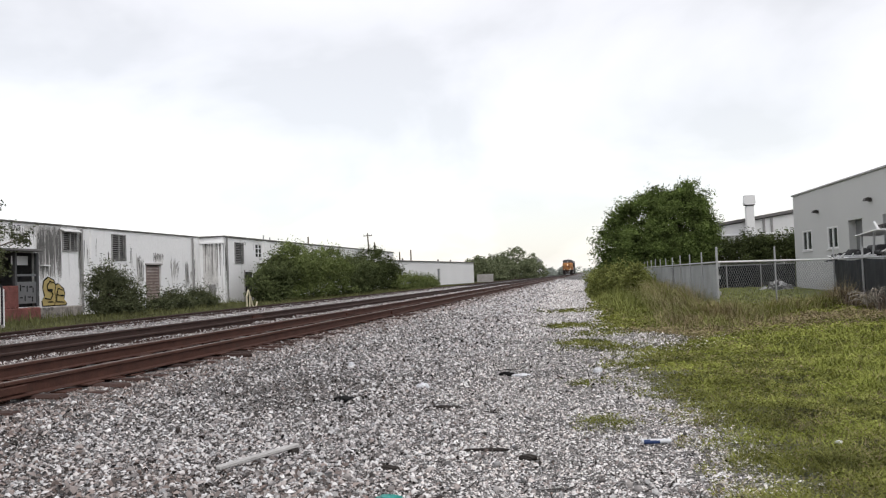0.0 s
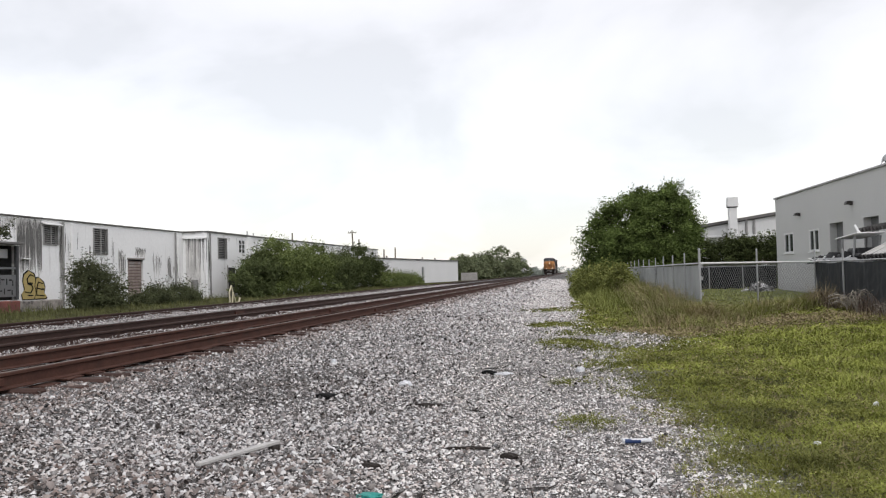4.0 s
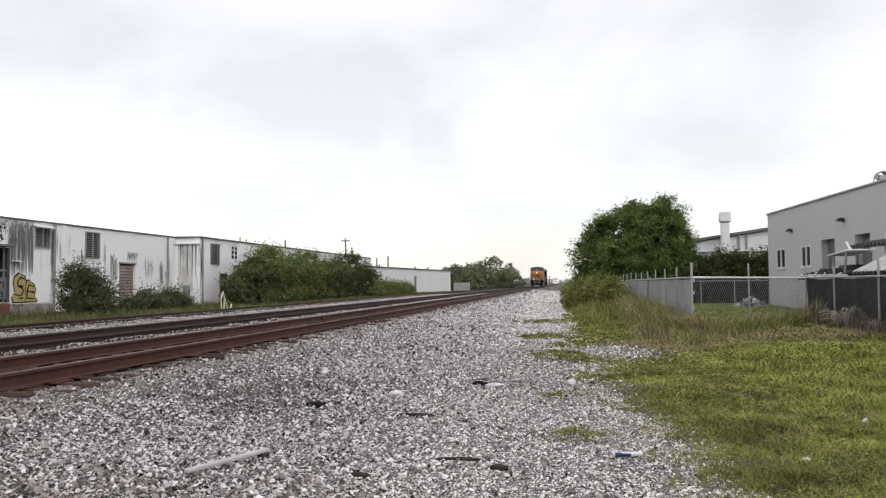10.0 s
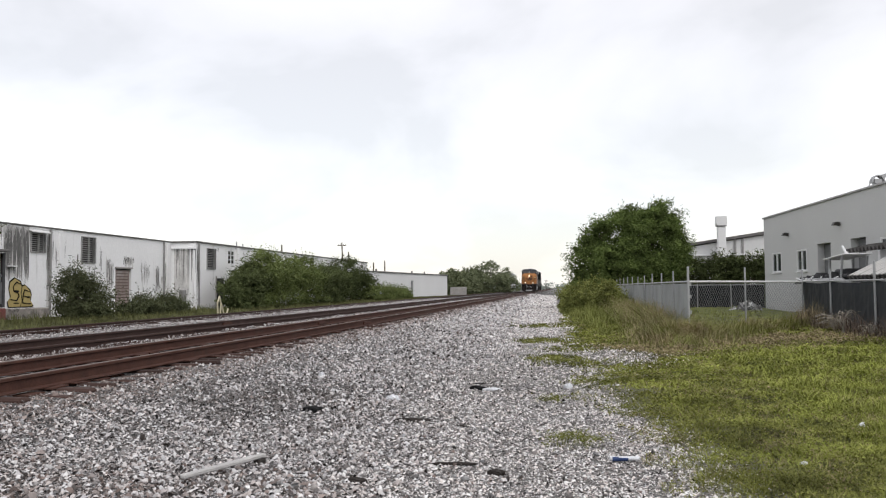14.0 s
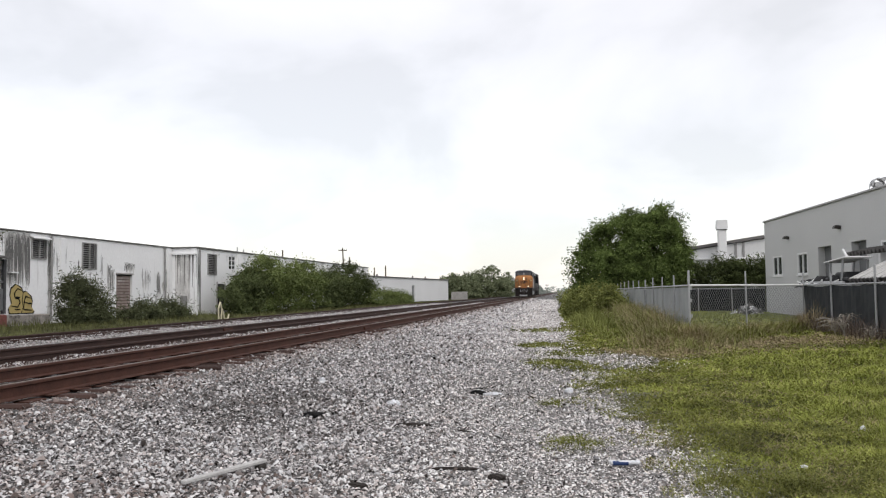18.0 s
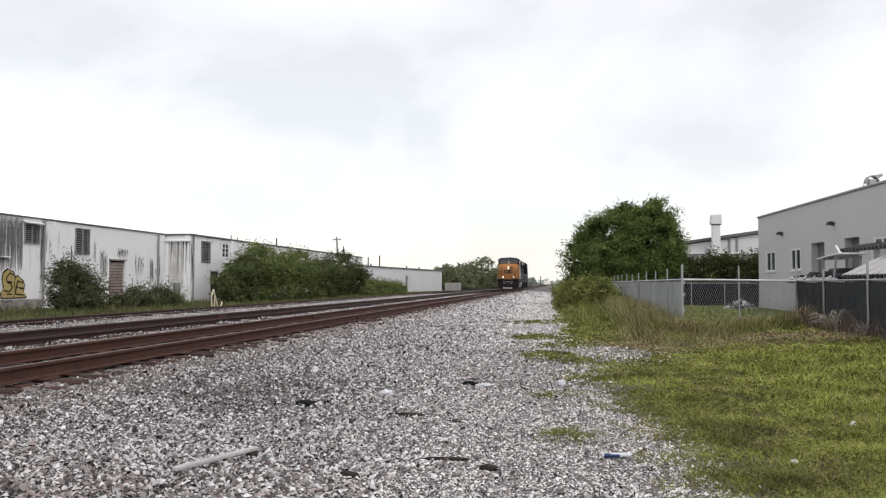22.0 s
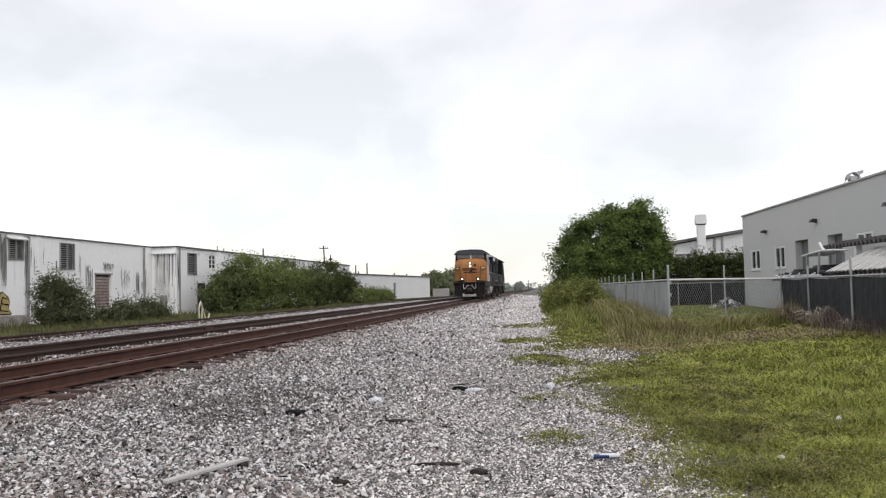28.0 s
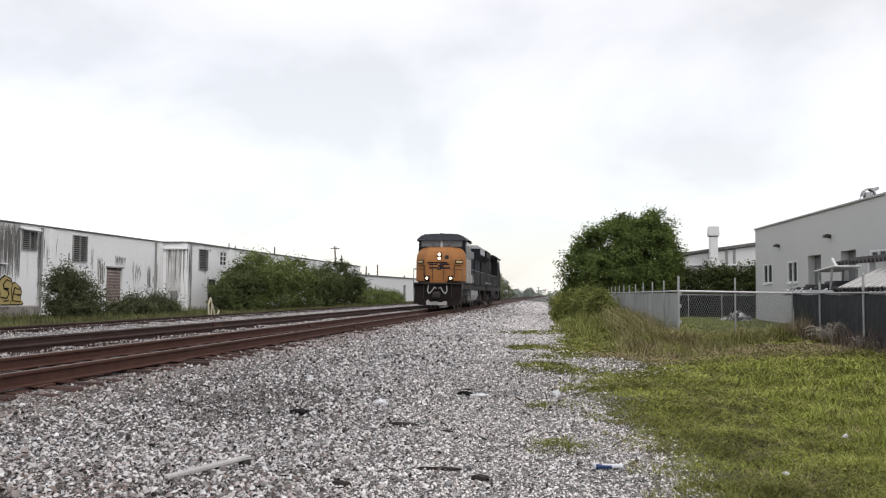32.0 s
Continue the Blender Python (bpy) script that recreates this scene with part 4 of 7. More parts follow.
def grey_building():
    w = thing("grey_building", (0, 0, 0), "pale grey painted commercial building with small white windows", "building")
    y0, y1, top = 6.0, 47.45, 5.22
    w.matrix_basis = Matrix.Translation((GX, y1, 0)) @ pose(0, 0, 0, 0, 0, 2.4) @ Matrix.Translation((-GX, -y1, 0))
    wins = [(44.4, 46.02, 2.21, 3.28), (40.5, 41.95, 2.20, 3.27)]
    doors = [(37.42, 39.05, -0.1, 3.40), (33.68, 35.18, -0.1, 3.41)]
    big = [(30.95, 32.35, 2.96, 3.31)]
    wl = wall_with_holes("wall", 0, -y1, -y0, -0.2, top, 0.3, [(-b, -a, c, d) for a, b, c, d in wins + doors + big], M["grey_wall"], w)
    wl.matrix_basis = pose(GX, 0, 0, 0, 0, 180)
    part("north_wall", box_bm(24, 0.3, top + 0.2, GX + 12.0, y1 - 0.15 + 0.003, top / 2 - 0.1), M["grey_wall"], w)
    part("east_wall", box_bm(0.3, y1 - y0 - 0.4, top, GX + 23.8, (y0 + y1) / 2, top / 2), M["grey_wall"], w)
    part("south_wall", box_bm(23.4, 0.3, top, GX + 12, y0 + 0.15, top / 2), M["grey_wall"], w)
    part("roof", box_bm(23.4, y1 - y0 - 0.7, 0.2, GX + 12.0, (y0 + y1) / 2, top - 0.35), M["concrete"], w)
    part("roof_edge", box_bm(0.42, y1 - y0 + 0.1, 0.09, GX + 0.13, (y0 + y1) / 2, top + 0.045, 0.02), M["grey_edge"], w, "dark metal roof edge")
    part("roof_edge", box_bm(23.5, 0.42, 0.09, GX + 12.1, y1 - 0.13, top + 0.047, 0.02), M["grey_edge"], w)
    for a, b, c, d in wins + big:
        fr = bmesh.new()
        for yy in (a + 0.05, (a + b) / 2, b - 0.05):
            box_bm(0.07, 0.11, d - c, GX + 0.03, yy, (c + d) / 2, 0.008, fr)
        for zz in (c + 0.05, d - 0.05):
            box_bm(0.065, b - a - 0.15, 0.08, GX + 0.03, (a + b) / 2, zz, 0.008, fr)
        wf = part("window", fr, M["white_metal"], w, "white-framed sliding window")
        for yy in ((a * 3 + b) / 4, (a + 3 * b) / 4):
            part("pane", box_bm(0.02, (b - a) / 2 - 0.06, d - c - 0.08, GX + 0.06, yy, (c + d) / 2), M["window"], wf)
        part("sill", box_bm(0.12, b - a + 0.06, 0.05, GX - 0.01, (a + b) / 2, c - 0.025, 0.01), M["white_metal"], wf)
    for a, b, c, d in doors:
        dr = part("roller_door", box_bm(0.06, b - a, d - c, GX + 0.33, (a + b) / 2, (c + d) / 2), M["door_grey"], w, "grey recessed roller door")
        for k in range(16):
            part("slat", box_bm(0.012, b - a - 0.1, 0.18, GX + 0.294, (a + b) / 2, 0.1 + k * 0.2, 0.003), M["door_grey"], dr)
    for yy in (43.2, 36.3, 29.4):
        lp = part("wall_lamp", box_bm(0.1, 0.2, 0.16, GX - 0.05, yy, 4.1, 0.02), M["lamp_head"], w, "dark bronze wall lamp")
        part("lamp_arm", tube_bm((GX - 0.05, yy, 4.1), (GX - 0.2, yy, 4.16), 0.035), M["lamp_head"], lp)
        part("lamp_shade", prism_bm([(GX - 0.30, 4.05), (GX - 0.10, 4.05), (GX - 0.10, 4.20), (GX - 0.24, 4.18)], yy - 0.13, yy + 0.13), M["lamp_head"], lp)
    return w


grey_building()


def back_warehouse():
    w = thing("back_warehouse", (11.2, 81, 0), "white metal warehouse with a low gable roof behind trees", "building")
    part("wall", box_bm(30, 30, 5.4, 15, 15.01, 2.6), M["white_far"], w)
    part("roof", prism_bm([(-0.4, 5.25), (15, 7.45), (30.4, 5.25), (30.4, 5.5), (15, 7.75), (-0.4, 5.5)], -0.3, 30.3), M["coping"], w, "dark grey sheet roof")
    part("gable", prism_bm([(0, 5.2), (15, 7.4), (30, 5.2)], -0.01, 0.25), M["white_far"], w)
    for xx in (4.9, 5.6):
        part("downpipe", box_bm(0.2, 0.14, 5.0, xx, -0.09, 3.5, 0.02), M["louvre"], w)
    part("gutter", box_bm(9, 0.2, 0.16, 4.6, -0.12, 4.5, 0.02), M["white_metal"], w)
    return w


back_warehouse()


def chimney():
    c = thing("white_chimney", (14.62, 79.6, 0), "tall square white metal flue with a flared cap", "chimney")
    part("shaft", box_bm(0.72, 0.72, 7.2, 0, 0, 3.5, 0.04), M["white_metal"], c)
    part("cap", prism_bm([(-0.42, 7.2), (0.42, 7.2), (0.5, 7.35), (0.44, 8.06), (-0.44, 8.06), (-0.5, 7.35)], -0.44, 0.44), M["white_metal"], c)
    part("band", box_bm(0.92, 0.92, 0.06, 0, 0, 7.16, 0.02), M["coping"], c, "dark band under the cap")


chimney()

# ---- the train: two diesel locomotives ----
M.update({
    "loco_yellow": mat("locomotive_yellow_paint", (0.325, 0.136, 0.04), 0.6, vary=0.34, scale=1.2, fine=18, bump=0.05, dirt=(0.17, 0.085, 0.035), dirt_amount=0.42, dirt_scale=1.6, streak=True),
    "loco_navy": mat("locomotive_navy_paint", (0.014, 0.016, 0.023), 0.75, spec=0.15, vary=0.3, scale=1.0, fine=16, bump=0.05, dirt=(0.05, 0.045, 0.04), dirt_amount=0.2, streak=True),
    "loco_roof": mat("sooty_navy_roof", (0.05, 0.054, 0.066), 0.6, vary=0.3, scale=1.0, fine=16, bump=0.05),
    "loco_black": mat("locomotive_black_paint", (0.011, 0.011, 0.012), 0.75, spec=0.15, vary=0.35, scale=1.0, fine=16, bump=0.05, dirt=(0.04, 0.035, 0.03), dirt_amount=0.2),
    "loco_grey": mat("locomotive_grey_and_toplight", (0.40, 0.40, 0.41), 0.55, vary=0.2, scale=1.5, fine=16, bump=0.05, dirt=(0.12, 0.10, 0.09), dirt_amount=0.3),
    "loco_side": mat("locomotive_grey_blue_cab_side", (0.11, 0.11, 0.115), 0.5, vary=0.25, scale=1.2, fine=16, bump=0.05, dirt=(0.03, 0.03, 0.03), dirt_amount=0.3, streak=True),
    "pilot": mat("grimy_brown_pilot", (0.019, 0.015, 0.014), 0.9, spec=0.15, vary=0.45, scale=2, fine=18, bump=0.2, dirt=(0.07, 0.05, 0.04), dirt_amount=0.3),
    "loco_beige": mat("faded_pale_cab_panel", (0.36, 0.335, 0.31), 0.6, vary=0.2, scale=1.5, fine=16, bump=0.05, dirt=(0.15, 0.12, 0.10), dirt_amount=0.35, streak=True),
    # pale base colour stands in for bright sky reflected in the glass
    "glass_pale": mat("sky_reflection_colour_glass", (0.55, 0.56, 0.57), 0.15, vary=0.15, scale=1.0, bump=0, spec=0.5),
    "under": mat("grimy_running_gear", (0.035, 0.030, 0.027), 0.85, vary=0.4, scale=2, fine=18, bump=0.2),
    "plow": mat("scraped_pale_steel", (0.42, 0.41, 0.40), 0.7, vary=0.35, scale=4, fine=20, bump=0.2, dirt=(0.10, 0.09, 0.08), dirt_amount=0.35),
    "wheel": mat("worn_wheel_steel", (0.10, 0.085, 0.075), 0.55, 0.5, vary=0.3, scale=3, fine=20, bump=0.1),
    "cab_glass": glassy("cab_window_glass", (0.12, 0.12, 0.125), 0.12),
    "headlight": glow("headlight_warm_white", (1.0, 0.82, 0.58), 3.2),
    "board": glow("number_board_lit", (0.5, 0.36, 0.16), 0.15),
    "rail_white": mat("grimy_handrail", (0.13, 0.125, 0.12), 0.5, 0.2, vary=0.1, scale=3, fine=20, bump=0.02),
})
LOCO_LEN = 17.4
WHEEL_R = 0.51
WHEELSETS = []


def cross(pts, y0, y1, bm=None):
    """A body with that half outline (x, z), mirrored."""
    full = list(pts) + [(-x, z) for x, z in reversed(pts)]
    return prism_bm(full, y0, y1, bm)


def wheelset_bm():
    bm = bmesh.new()
    for sx in (-0.75, 0.75):
        tube_bm((sx - 0.065, 0, 0), (sx + 0.065, 0, 0), WHEEL_R, WHEEL_R, 24, bm)
        inner = -0.09 if sx > 0 else 0.09
        tube_bm((sx + inner - 0.015, 0, 0), (sx + inner + 0.015, 0, 0), WHEEL_R + 0.028, WHEEL_R + 0.028, 24, bm)
        tube_bm((sx * 1.1, 0, 0), (sx * 1.2, 0, 0), 0.16, 0.14, 10, bm)
        for k in range(5):
            a = k * 1.2566
            box_bm(0.02, 0.1, 0.12, sx + (0.075 if sx > 0 else -0.075), 0.32 * math.cos(a), 0.32 * math.sin(a), 0.0, bm)
    tube_bm((-0.8, 0, 0), (0.8, 0, 0), 0.09, 0.09, 10, bm)
    return bm


def truck(lo, yc, wheel_mesh):
    t = new("truck")
    t.parent = lo
    t.matrix_basis = pose(0, yc, 0)
    d = bmesh.new()
    for sx in (-1.12, 1.12):
        prism_bm([(-2.55, 0.62), (-2.3, 0.92), (2.3, 0.92), (2.55, 0.62), (2.3, 0.52), (1.3, 0.70), (-1.3, 0.70), (-2.3, 0.52)], sx - 0.09, sx + 0.09, d, "x")
        for yy in (-1.75, 0, 1.75):
            box_bm(0.16, 0.42, 0.40, sx * 1.08, yy, 0.55, 0.04, d)
        for yy in (-0.9, 0.9):
            tube_bm((sx * 1.06, yy, 0.5), (sx * 1.06, yy, 0.86), 0.13, 0.13, 10, d)
    box_bm(2.1, 1.0, 0.3, 0, 0, 0.85, 0.03, d)
    part("truck_frame", d, M["under"], t)
    for yy in (-1.75, 0, 1.75):
        w = shared("wheelset", wheel_mesh, t, pose(0, yy, WHEEL_R))
        WHEELSETS.append((w, yy))
    return t


def locomotive(label, body, nose, roof, cabside, with_logo, wheel_mesh):
    lo = thing("locomotive", (0, 0, 0), label, "locomotive")
    L = LOCO_LEN
    # frame, walkway and fuel tank
    part("frame", box_bm(3.0, L - 1.0, 0.34, 0, L / 2, 1.42, 0.03), M["under"], lo)
    part("walkway", box_bm(3.1, L - 1.3, 0.06, 0, L / 2 + 0.1, 1.63, 0.01), M[body], lo)
    part("fuel_tank", cross([(0.9, 0.35), (1.3, 0.55), (1.42, 0.9), (1.42, 1.22)], 6.4, 11.2), M["loco_grey" if with_logo else "loco_black"], lo, "grimy pale fuel tank" if with_logo else "")
    for sx in (-1.32, 1.32):
        part("air_tank", tube_bm((sx, 11.3, 1.1), (sx, 12.2, 1.1), 0.2, 0.2, 10), M["under"], lo)
    # long hood
    hood = part("long_hood", cross([(0.92, 1.66), (0.92, 3.75), (0.75, 4.1), (0.45, 4.18)], 5.3, 12.8), M[body], lo)
    for sx in (-1, 1):
        for k in range(9):
            yy = 5.75 + k * 0.83
            part("hood_door", box_bm(0.035, 0.72, 1.75, sx * 0.935, yy, 2.68, 0.01), M[body], hood)
        part("dynamic_brake_louvre", box_bm(0.06, 2.4, 0.9, sx * 0.93, 7.1, 3.6, 0.02), M["under"], hood)
    part("radiator_section", cross([(1.05, 1.66), (1.05, 3.6), (1.42, 3.95), (1.42, 4.45), (1.2, 4.6)], 12.8, 16.6), M[body], lo)
    # lead engine: light falling on the flared radiators is painted as pale grey
    part("radiator_roof", cross([(1.46, 4.42), (1.46, 4.48), (1.22, 4.66), (0.6, 4.68)], 12.75, 16.65), M["loco_grey" if with_logo else body], lo, "flared radiator roof with light from above in its pale colour" if with_logo else "")
    for sx in (-1, 1):
        part("radiator_grille", box_bm(0.05, 3.4, 0.4, sx * 1.43, 14.7, 4.18, 0.01), M["loco_grey" if with_logo else "under"], lo)
    part("exhaust_stack", box_bm(0.7, 1.3, 0.28, 0, 10.6, 4.28, 0.03), M["under"], lo)
    part("roof_hatch", cross([(0.8, 4.1), (0.95, 4.3), (0.85, 4.46), (0.4, 4.5)], 5.5, 9.2), M[body], lo)
    for sx in (-1, 1):
        if with_logo:
            part("equipment_box", box_bm(0.5, 2.6, 0.55, sx * 1.02, 8.6, 3.72, 0.05), M["loco_side"], lo, "grey box beside the hood")
    # cab
    cab = part("cab", cross([(1.53, 1.66), (1.53, 3.75), (1.48, 4.40)], 2.35, 5.25), M[cabside], lo)
    part("cab_roof", cross([(1.58, 4.33), (1.58, 4.38), (1.32, 4.63), (1.03, 4.73), (0.5, 4.76)], 1.95, 5.5), M[roof], cab, "dark arched cab roof")
    part("cab_front", cross([(1.5, 3.6), (1.44, 4.38)], 2.12, 2.36), M[body], cab)
    for sx in (-1, 1):
        part("windshield", box_bm(1.2, 0.03, 0.40, sx * 0.70, 2.10, 4.13, 0.03), M["cab_glass"], cab, "dark sky-reflecting windshield")
        part("wiper", tube_bm((sx * 0.4, 2.07, 3.95), (sx * 0.75, 2.07, 4.25), 0.012), M["under"], cab)
        # second engine's pane has the sky's reflection painted pale
        part("side_window", box_bm(0.03, 1.0, 0.62, sx * 1.49, 3.4, 4.0, 0.03), M["cab_glass" if with_logo else "glass_pale"], cab)
        part("side_window", box_bm(0.03, 0.7, 0.62, sx * 1.49, 4.5, 4.0, 0.03), M["cab_glass"], cab)
        part("window_awning", box_bm(0.22, 1.3, 0.04, sx * 1.60, 3.4, 4.36, 0.01), M[body], cab)
        if with_logo:
            part("cab_panel", box_bm(0.02, 2.75, 1.5, sx * 1.536, 3.85, 2.45, 0.006), M["loco_beige"], cab, "faded pale lower cab panel")
            part("cab_door_seam", box_bm(0.024, 0.05, 1.45, sx * 1.537, 4.0, 2.45), M["under"], cab)
        part("window_frame", box_bm(0.025, 2.2, 0.78, sx * 1.478, 3.9, 4.0, 0.02), M["loco_roof"], cab)
    part("roof_antenna", box_bm(0.26, 1.6, 0.1, 0, 2.9, 4.77, 0.03), M["loco_grey"], cab)
    part("centre_pillar", box_bm(0.16, 0.05, 0.72, 0, 2.08, 4.12, 0.02), M["loco_grey"], cab)
    part("roof_seam", box_bm(0.2, 0.6, 0.03, 0, 2.25, 4.74, 0.01), M["loco_grey"], cab)
    for sx in (-0.2, 0.0, 0.2):
        part("horn", tube_bm((sx, 4.6, 4.77), (sx, 4.15, 4.79), 0.03, 0.09, 8), M["under"], cab)
    # wide nose: flat middle face, slanted flanks, sloping top
    bm = bmesh.new()
    plan = [(-1.55, 2.33), (-1.55, 1.7), (-0.86, 1.02), (0.86, 1.02), (1.55, 1.7), (1.55, 2.33)]
    low = [bm.verts.new((x, y, 1.74)) for x, y in plan]
    rings = [low]
    for zz, k, back in ((3.05, 1.0, 0.0), (3.34, 0.985, 0.05), (3.58, 0.94, 0.16), (3.76, 0.86, 0.32), (3.88, 0.74, 0.52)):
        rings.append([bm.verts.new((x * k, y + (back if y < 2 else 0), zz)) for x, y in plan])
    top = rings[-1]
    for a, b in zip(rings, rings[1:]):
        for i in range(5):
            bm.faces.new((a[i], a[i + 1], b[i + 1], b[i]))
        bm.faces.new((a[5], a[0], b[0], b[5]))
    bm.faces.new(top)
    bm.faces.new(low[::-1])
    bmesh.ops.recalc_face_normals(bm, faces=bm.faces[:])
    bmesh.ops.bevel(bm, geom=bm.edges[:], offset=0.035, segments=2, affect="EDGES")
    ns = part("nose", bm, M[nose], lo, "grimy yellow nose" if with_logo else "")
    dr = part("nose_door", box_bm(0.64, 0.03, 1.05, -0.06, 1.012, 2.30, 0.01), M[nose], ns)
    for sx in (-0.40, 0.28):
        part("door_seam", box_bm(0.035, 0.035, 1.0, sx, 1.010, 2.28, 0.004), M["under"], dr)
    for sx in (-1, 1):
        hr = part("nose_grab_iron", tube_bm((sx * 0.95, 1.08, 2.0), (sx * 0.95, 1.08, 2.72), 0.022), M["under"], ns)
        part("rung", tube_bm((sx * 0.95, 1.08, 2.72), (sx * 1.3, 1.42, 2.72), 0.022), M["under"], hr)
    part("headlight_box", box_bm(0.28, 0.26, 0.52, 0.0, 1.13, 3.28, 0.05), M["pilot"], ns)
    for zz in (3.16, 3.41):
        part("headlight", tube_bm((0.0, 1.0, zz), (0.0, 0.985, zz), 0.088, 0.088, 14), M["headlight"] if with_logo else M["cab_glass"], ns, "bright lit headlight" if with_logo else "")
    part("nose_vent", box_bm(0.24, 0.08, 0.24, 0.47, 1.04, 3.24, 0.02), M["under"], ns)
    for sx in (-1, 1):
        bd = part("number_board", box_bm(0.62, 0.05, 0.24, 0, 0, 0, 0.01), M["under"], ns)
        bd.matrix_basis = pose(sx * 1.2, 1.32, 2.96, 0, 0, sx * 44)
        part("number_bar", box_bm(0.46, 0.012, 0.11, 0, -0.03, 0), M["board"], bd, "lit unreadable number bar")
        dl = part("ditch_light", box_bm(0.32, 0.16, 0.32, sx * 0.74, 0.97, 1.93, 0.03), M["pilot"], ns)
        part("ditch_lamp", tube_bm((sx * 0.74, 0.885, 1.93), (sx * 0.74, 0.87, 1.93), 0.078, 0.078, 12), M["headlight"] if with_logo else M["cab_glass"], dl, "bright lit ditch light" if with_logo else "")
    if with_logo:
        for cx, cz, w, h in ((-0.1, 3.03, 1.26, 0.09), (0.35, 2.93, 0.62, 0.08), (-0.36, 2.91, 0.55, 0.07), (0.08, 2.82, 0.3, 0.12), (-0.32, 2.71, 0.6, 0.09), (0.36, 2.70, 0.66, 0.10), (0.0, 2.62, 0.24, 0.08)):
            part("emblem_bar", box_bm(w, 0.012, h, cx, 0.998, cz - 0.14), M["loco_navy"], ns)
    part("nose_sill", box_bm(1.05, 0.26, 0.09, 0, 0.9, 1.68, 0.03), M["loco_yellow" if with_logo else body], lo)
    part("front_platform", box_bm(3.0, 1.5, 0.08, 0, 1.05, 1.60, 0.01), M["under"], lo)
    # pilot, plough, steps, coupler, hoses
    part("pilot_sheet", box_bm(2.9, 0.12, 1.0, 0, 0.52, 1.10, 0.02), M["pilot"], lo)
    bm = bmesh.new()
    prism_bm([(-1.05, 0.27), (1.05, 0.27), (1.45, 0.40), (1.45, 0.72), (-1.45, 0.72), (-1.45, 0.40)], 0.30, 0.40, bm)
    pl = part("snow_plough", bm, M["pilot"], lo)
    part("plough_face", prism_bm([(-0.64, 0.28), (0.60, 0.27), (0.62, 0.45), (0.5, 0.54), (0.22, 0.44), (-0.1, 0.52), (-0.4, 0.46), (-0.6, 0.62), (-0.68, 0.46)], 0.27, 0.30), M["plow"], pl, "scraped pale plough blade")
    cp = part("coupler", box_bm(0.32, 0.75, 0.30, 0, 0.15, 0.88, 0.06), M["under"], lo)
    part("coupler_head", box_bm(0.46, 0.3, 0.42, 0.03, -0.25, 0.88, 0.1), M["under"], cp)
    for sx in (-1, 1):
        for k in range(4):
            part("step", box_bm(0.62, 0.34, 0.04, sx * 1.18, 0.62 + 0.07 * k, 0.46 + 0.32 * k, 0.01), M["pilot"], lo)
        part("step_side", box_bm(0.04, 0.55, 1.35, sx * 0.86, 0.66, 0.98, 0.01), M["under"], lo)
        hz = bmesh.new()
        pts = [(sx * 0.56, 0.42, 1.5), (sx * 0.60, 0.30, 1.15), (sx * 0.50, 0.26, 0.98), (sx * 0.36, 0.28, 1.1), (sx * 0.2, 0.34, 1.36), (sx * 0.08, 0.42, 1.3)]
        for a, b in zip(pts, pts[1:]):
            tube_bm(a, b, 0.028, 0.028, 8, hz)
        part("air_hose", hz, M["loco_grey"], lo, "pale looped air hose")
        # handrails with stanchions
        for xx, y0, y1 in ((1.5, 5.5, L - 0.9),):
            n = 10
            rl = part("handrail", tube_bm((sx * xx, y0, 2.62), (sx * xx, y1, 2.62), 0.022), M["rail_white"], lo)
            for k in range(n + 1):
                yy = y0 + (y1 - y0) * k / n
                part("stanchion", tube_bm((sx * xx, yy, 1.62), (sx * xx, yy, 2.63), 0.02), M["rail_white"], rl)
        gr = part("grab_rail", tube_bm((sx * 1.5, 0.52, 0.75), (sx * 1.5, 0.52, 2.5), 0.022), M["rail_white"], lo)
        part("grab_rail", tube_bm((sx * 1.5, 0.52, 2.5), (sx * 1.5, 1.7, 2.55), 0.022), M["rail_white"], gr)
        part("front_rail", tube_bm((sx * 1.5, 0.5, 2.45), (sx * 0.75, 0.5, 2.45), 0.012), M["under"], lo)
        for k in range(3):
            part("cab_step_rail", tube_bm((sx * 1.56, 4.2 + 0.35 * k, 0.6), (sx * 1.56, 4.2 + 0.35 * k, 1.6), 0.02), M["rail_white"], lo)
        part("side_stripe", box_bm(0.012, 7.3, 0.12, sx * 0.957, 9.05, 1.95), M["loco_grey"], lo)
        part("battery_box", box_bm(0.3, 2.2, 0.55, sx * 1.3, 6.6, 2.0, 0.03), M["loco_grey"] if with_logo else M[body], lo)
        part("sand_box", box_bm(0.5, 0.5, 0.8, sx * 1.2, 5.45, 2.1, 0.03), M[body], lo)
    part("rear_pilot", box_bm(2.9, 0.12, 1.1, 0, L - 0.5, 1.05, 0.02), M["under"], lo)
    part("rear_coupler", box_bm(0.32, 0.75, 0.30, 0, L - 0.12, 0.88, 0.06), M["under"], lo)
    truck(lo, 3.9, wheel_mesh)
    truck(lo, L - 3.9, wheel_mesh)
    return lo


WHEEL_MESH = mesh_of(wheelset_bm(), "wheelset", M["wheel"])
lead_engine = locomotive("grimy yellow-nosed dark blue diesel locomotive with lit headlights", "loco_navy", "loco_yellow", "loco_roof", "loco_side", True, WHEEL_MESH)
second_engine = locomotive("black diesel locomotive coupled backwards behind the yellow-nosed one", "loco_black", "loco_black", "loco_black", "loco_black", False, WHEEL_MESH)

# ---- yard fence ----
FENCE_TOP, FENCE_FOOT = 1.68, -0.16


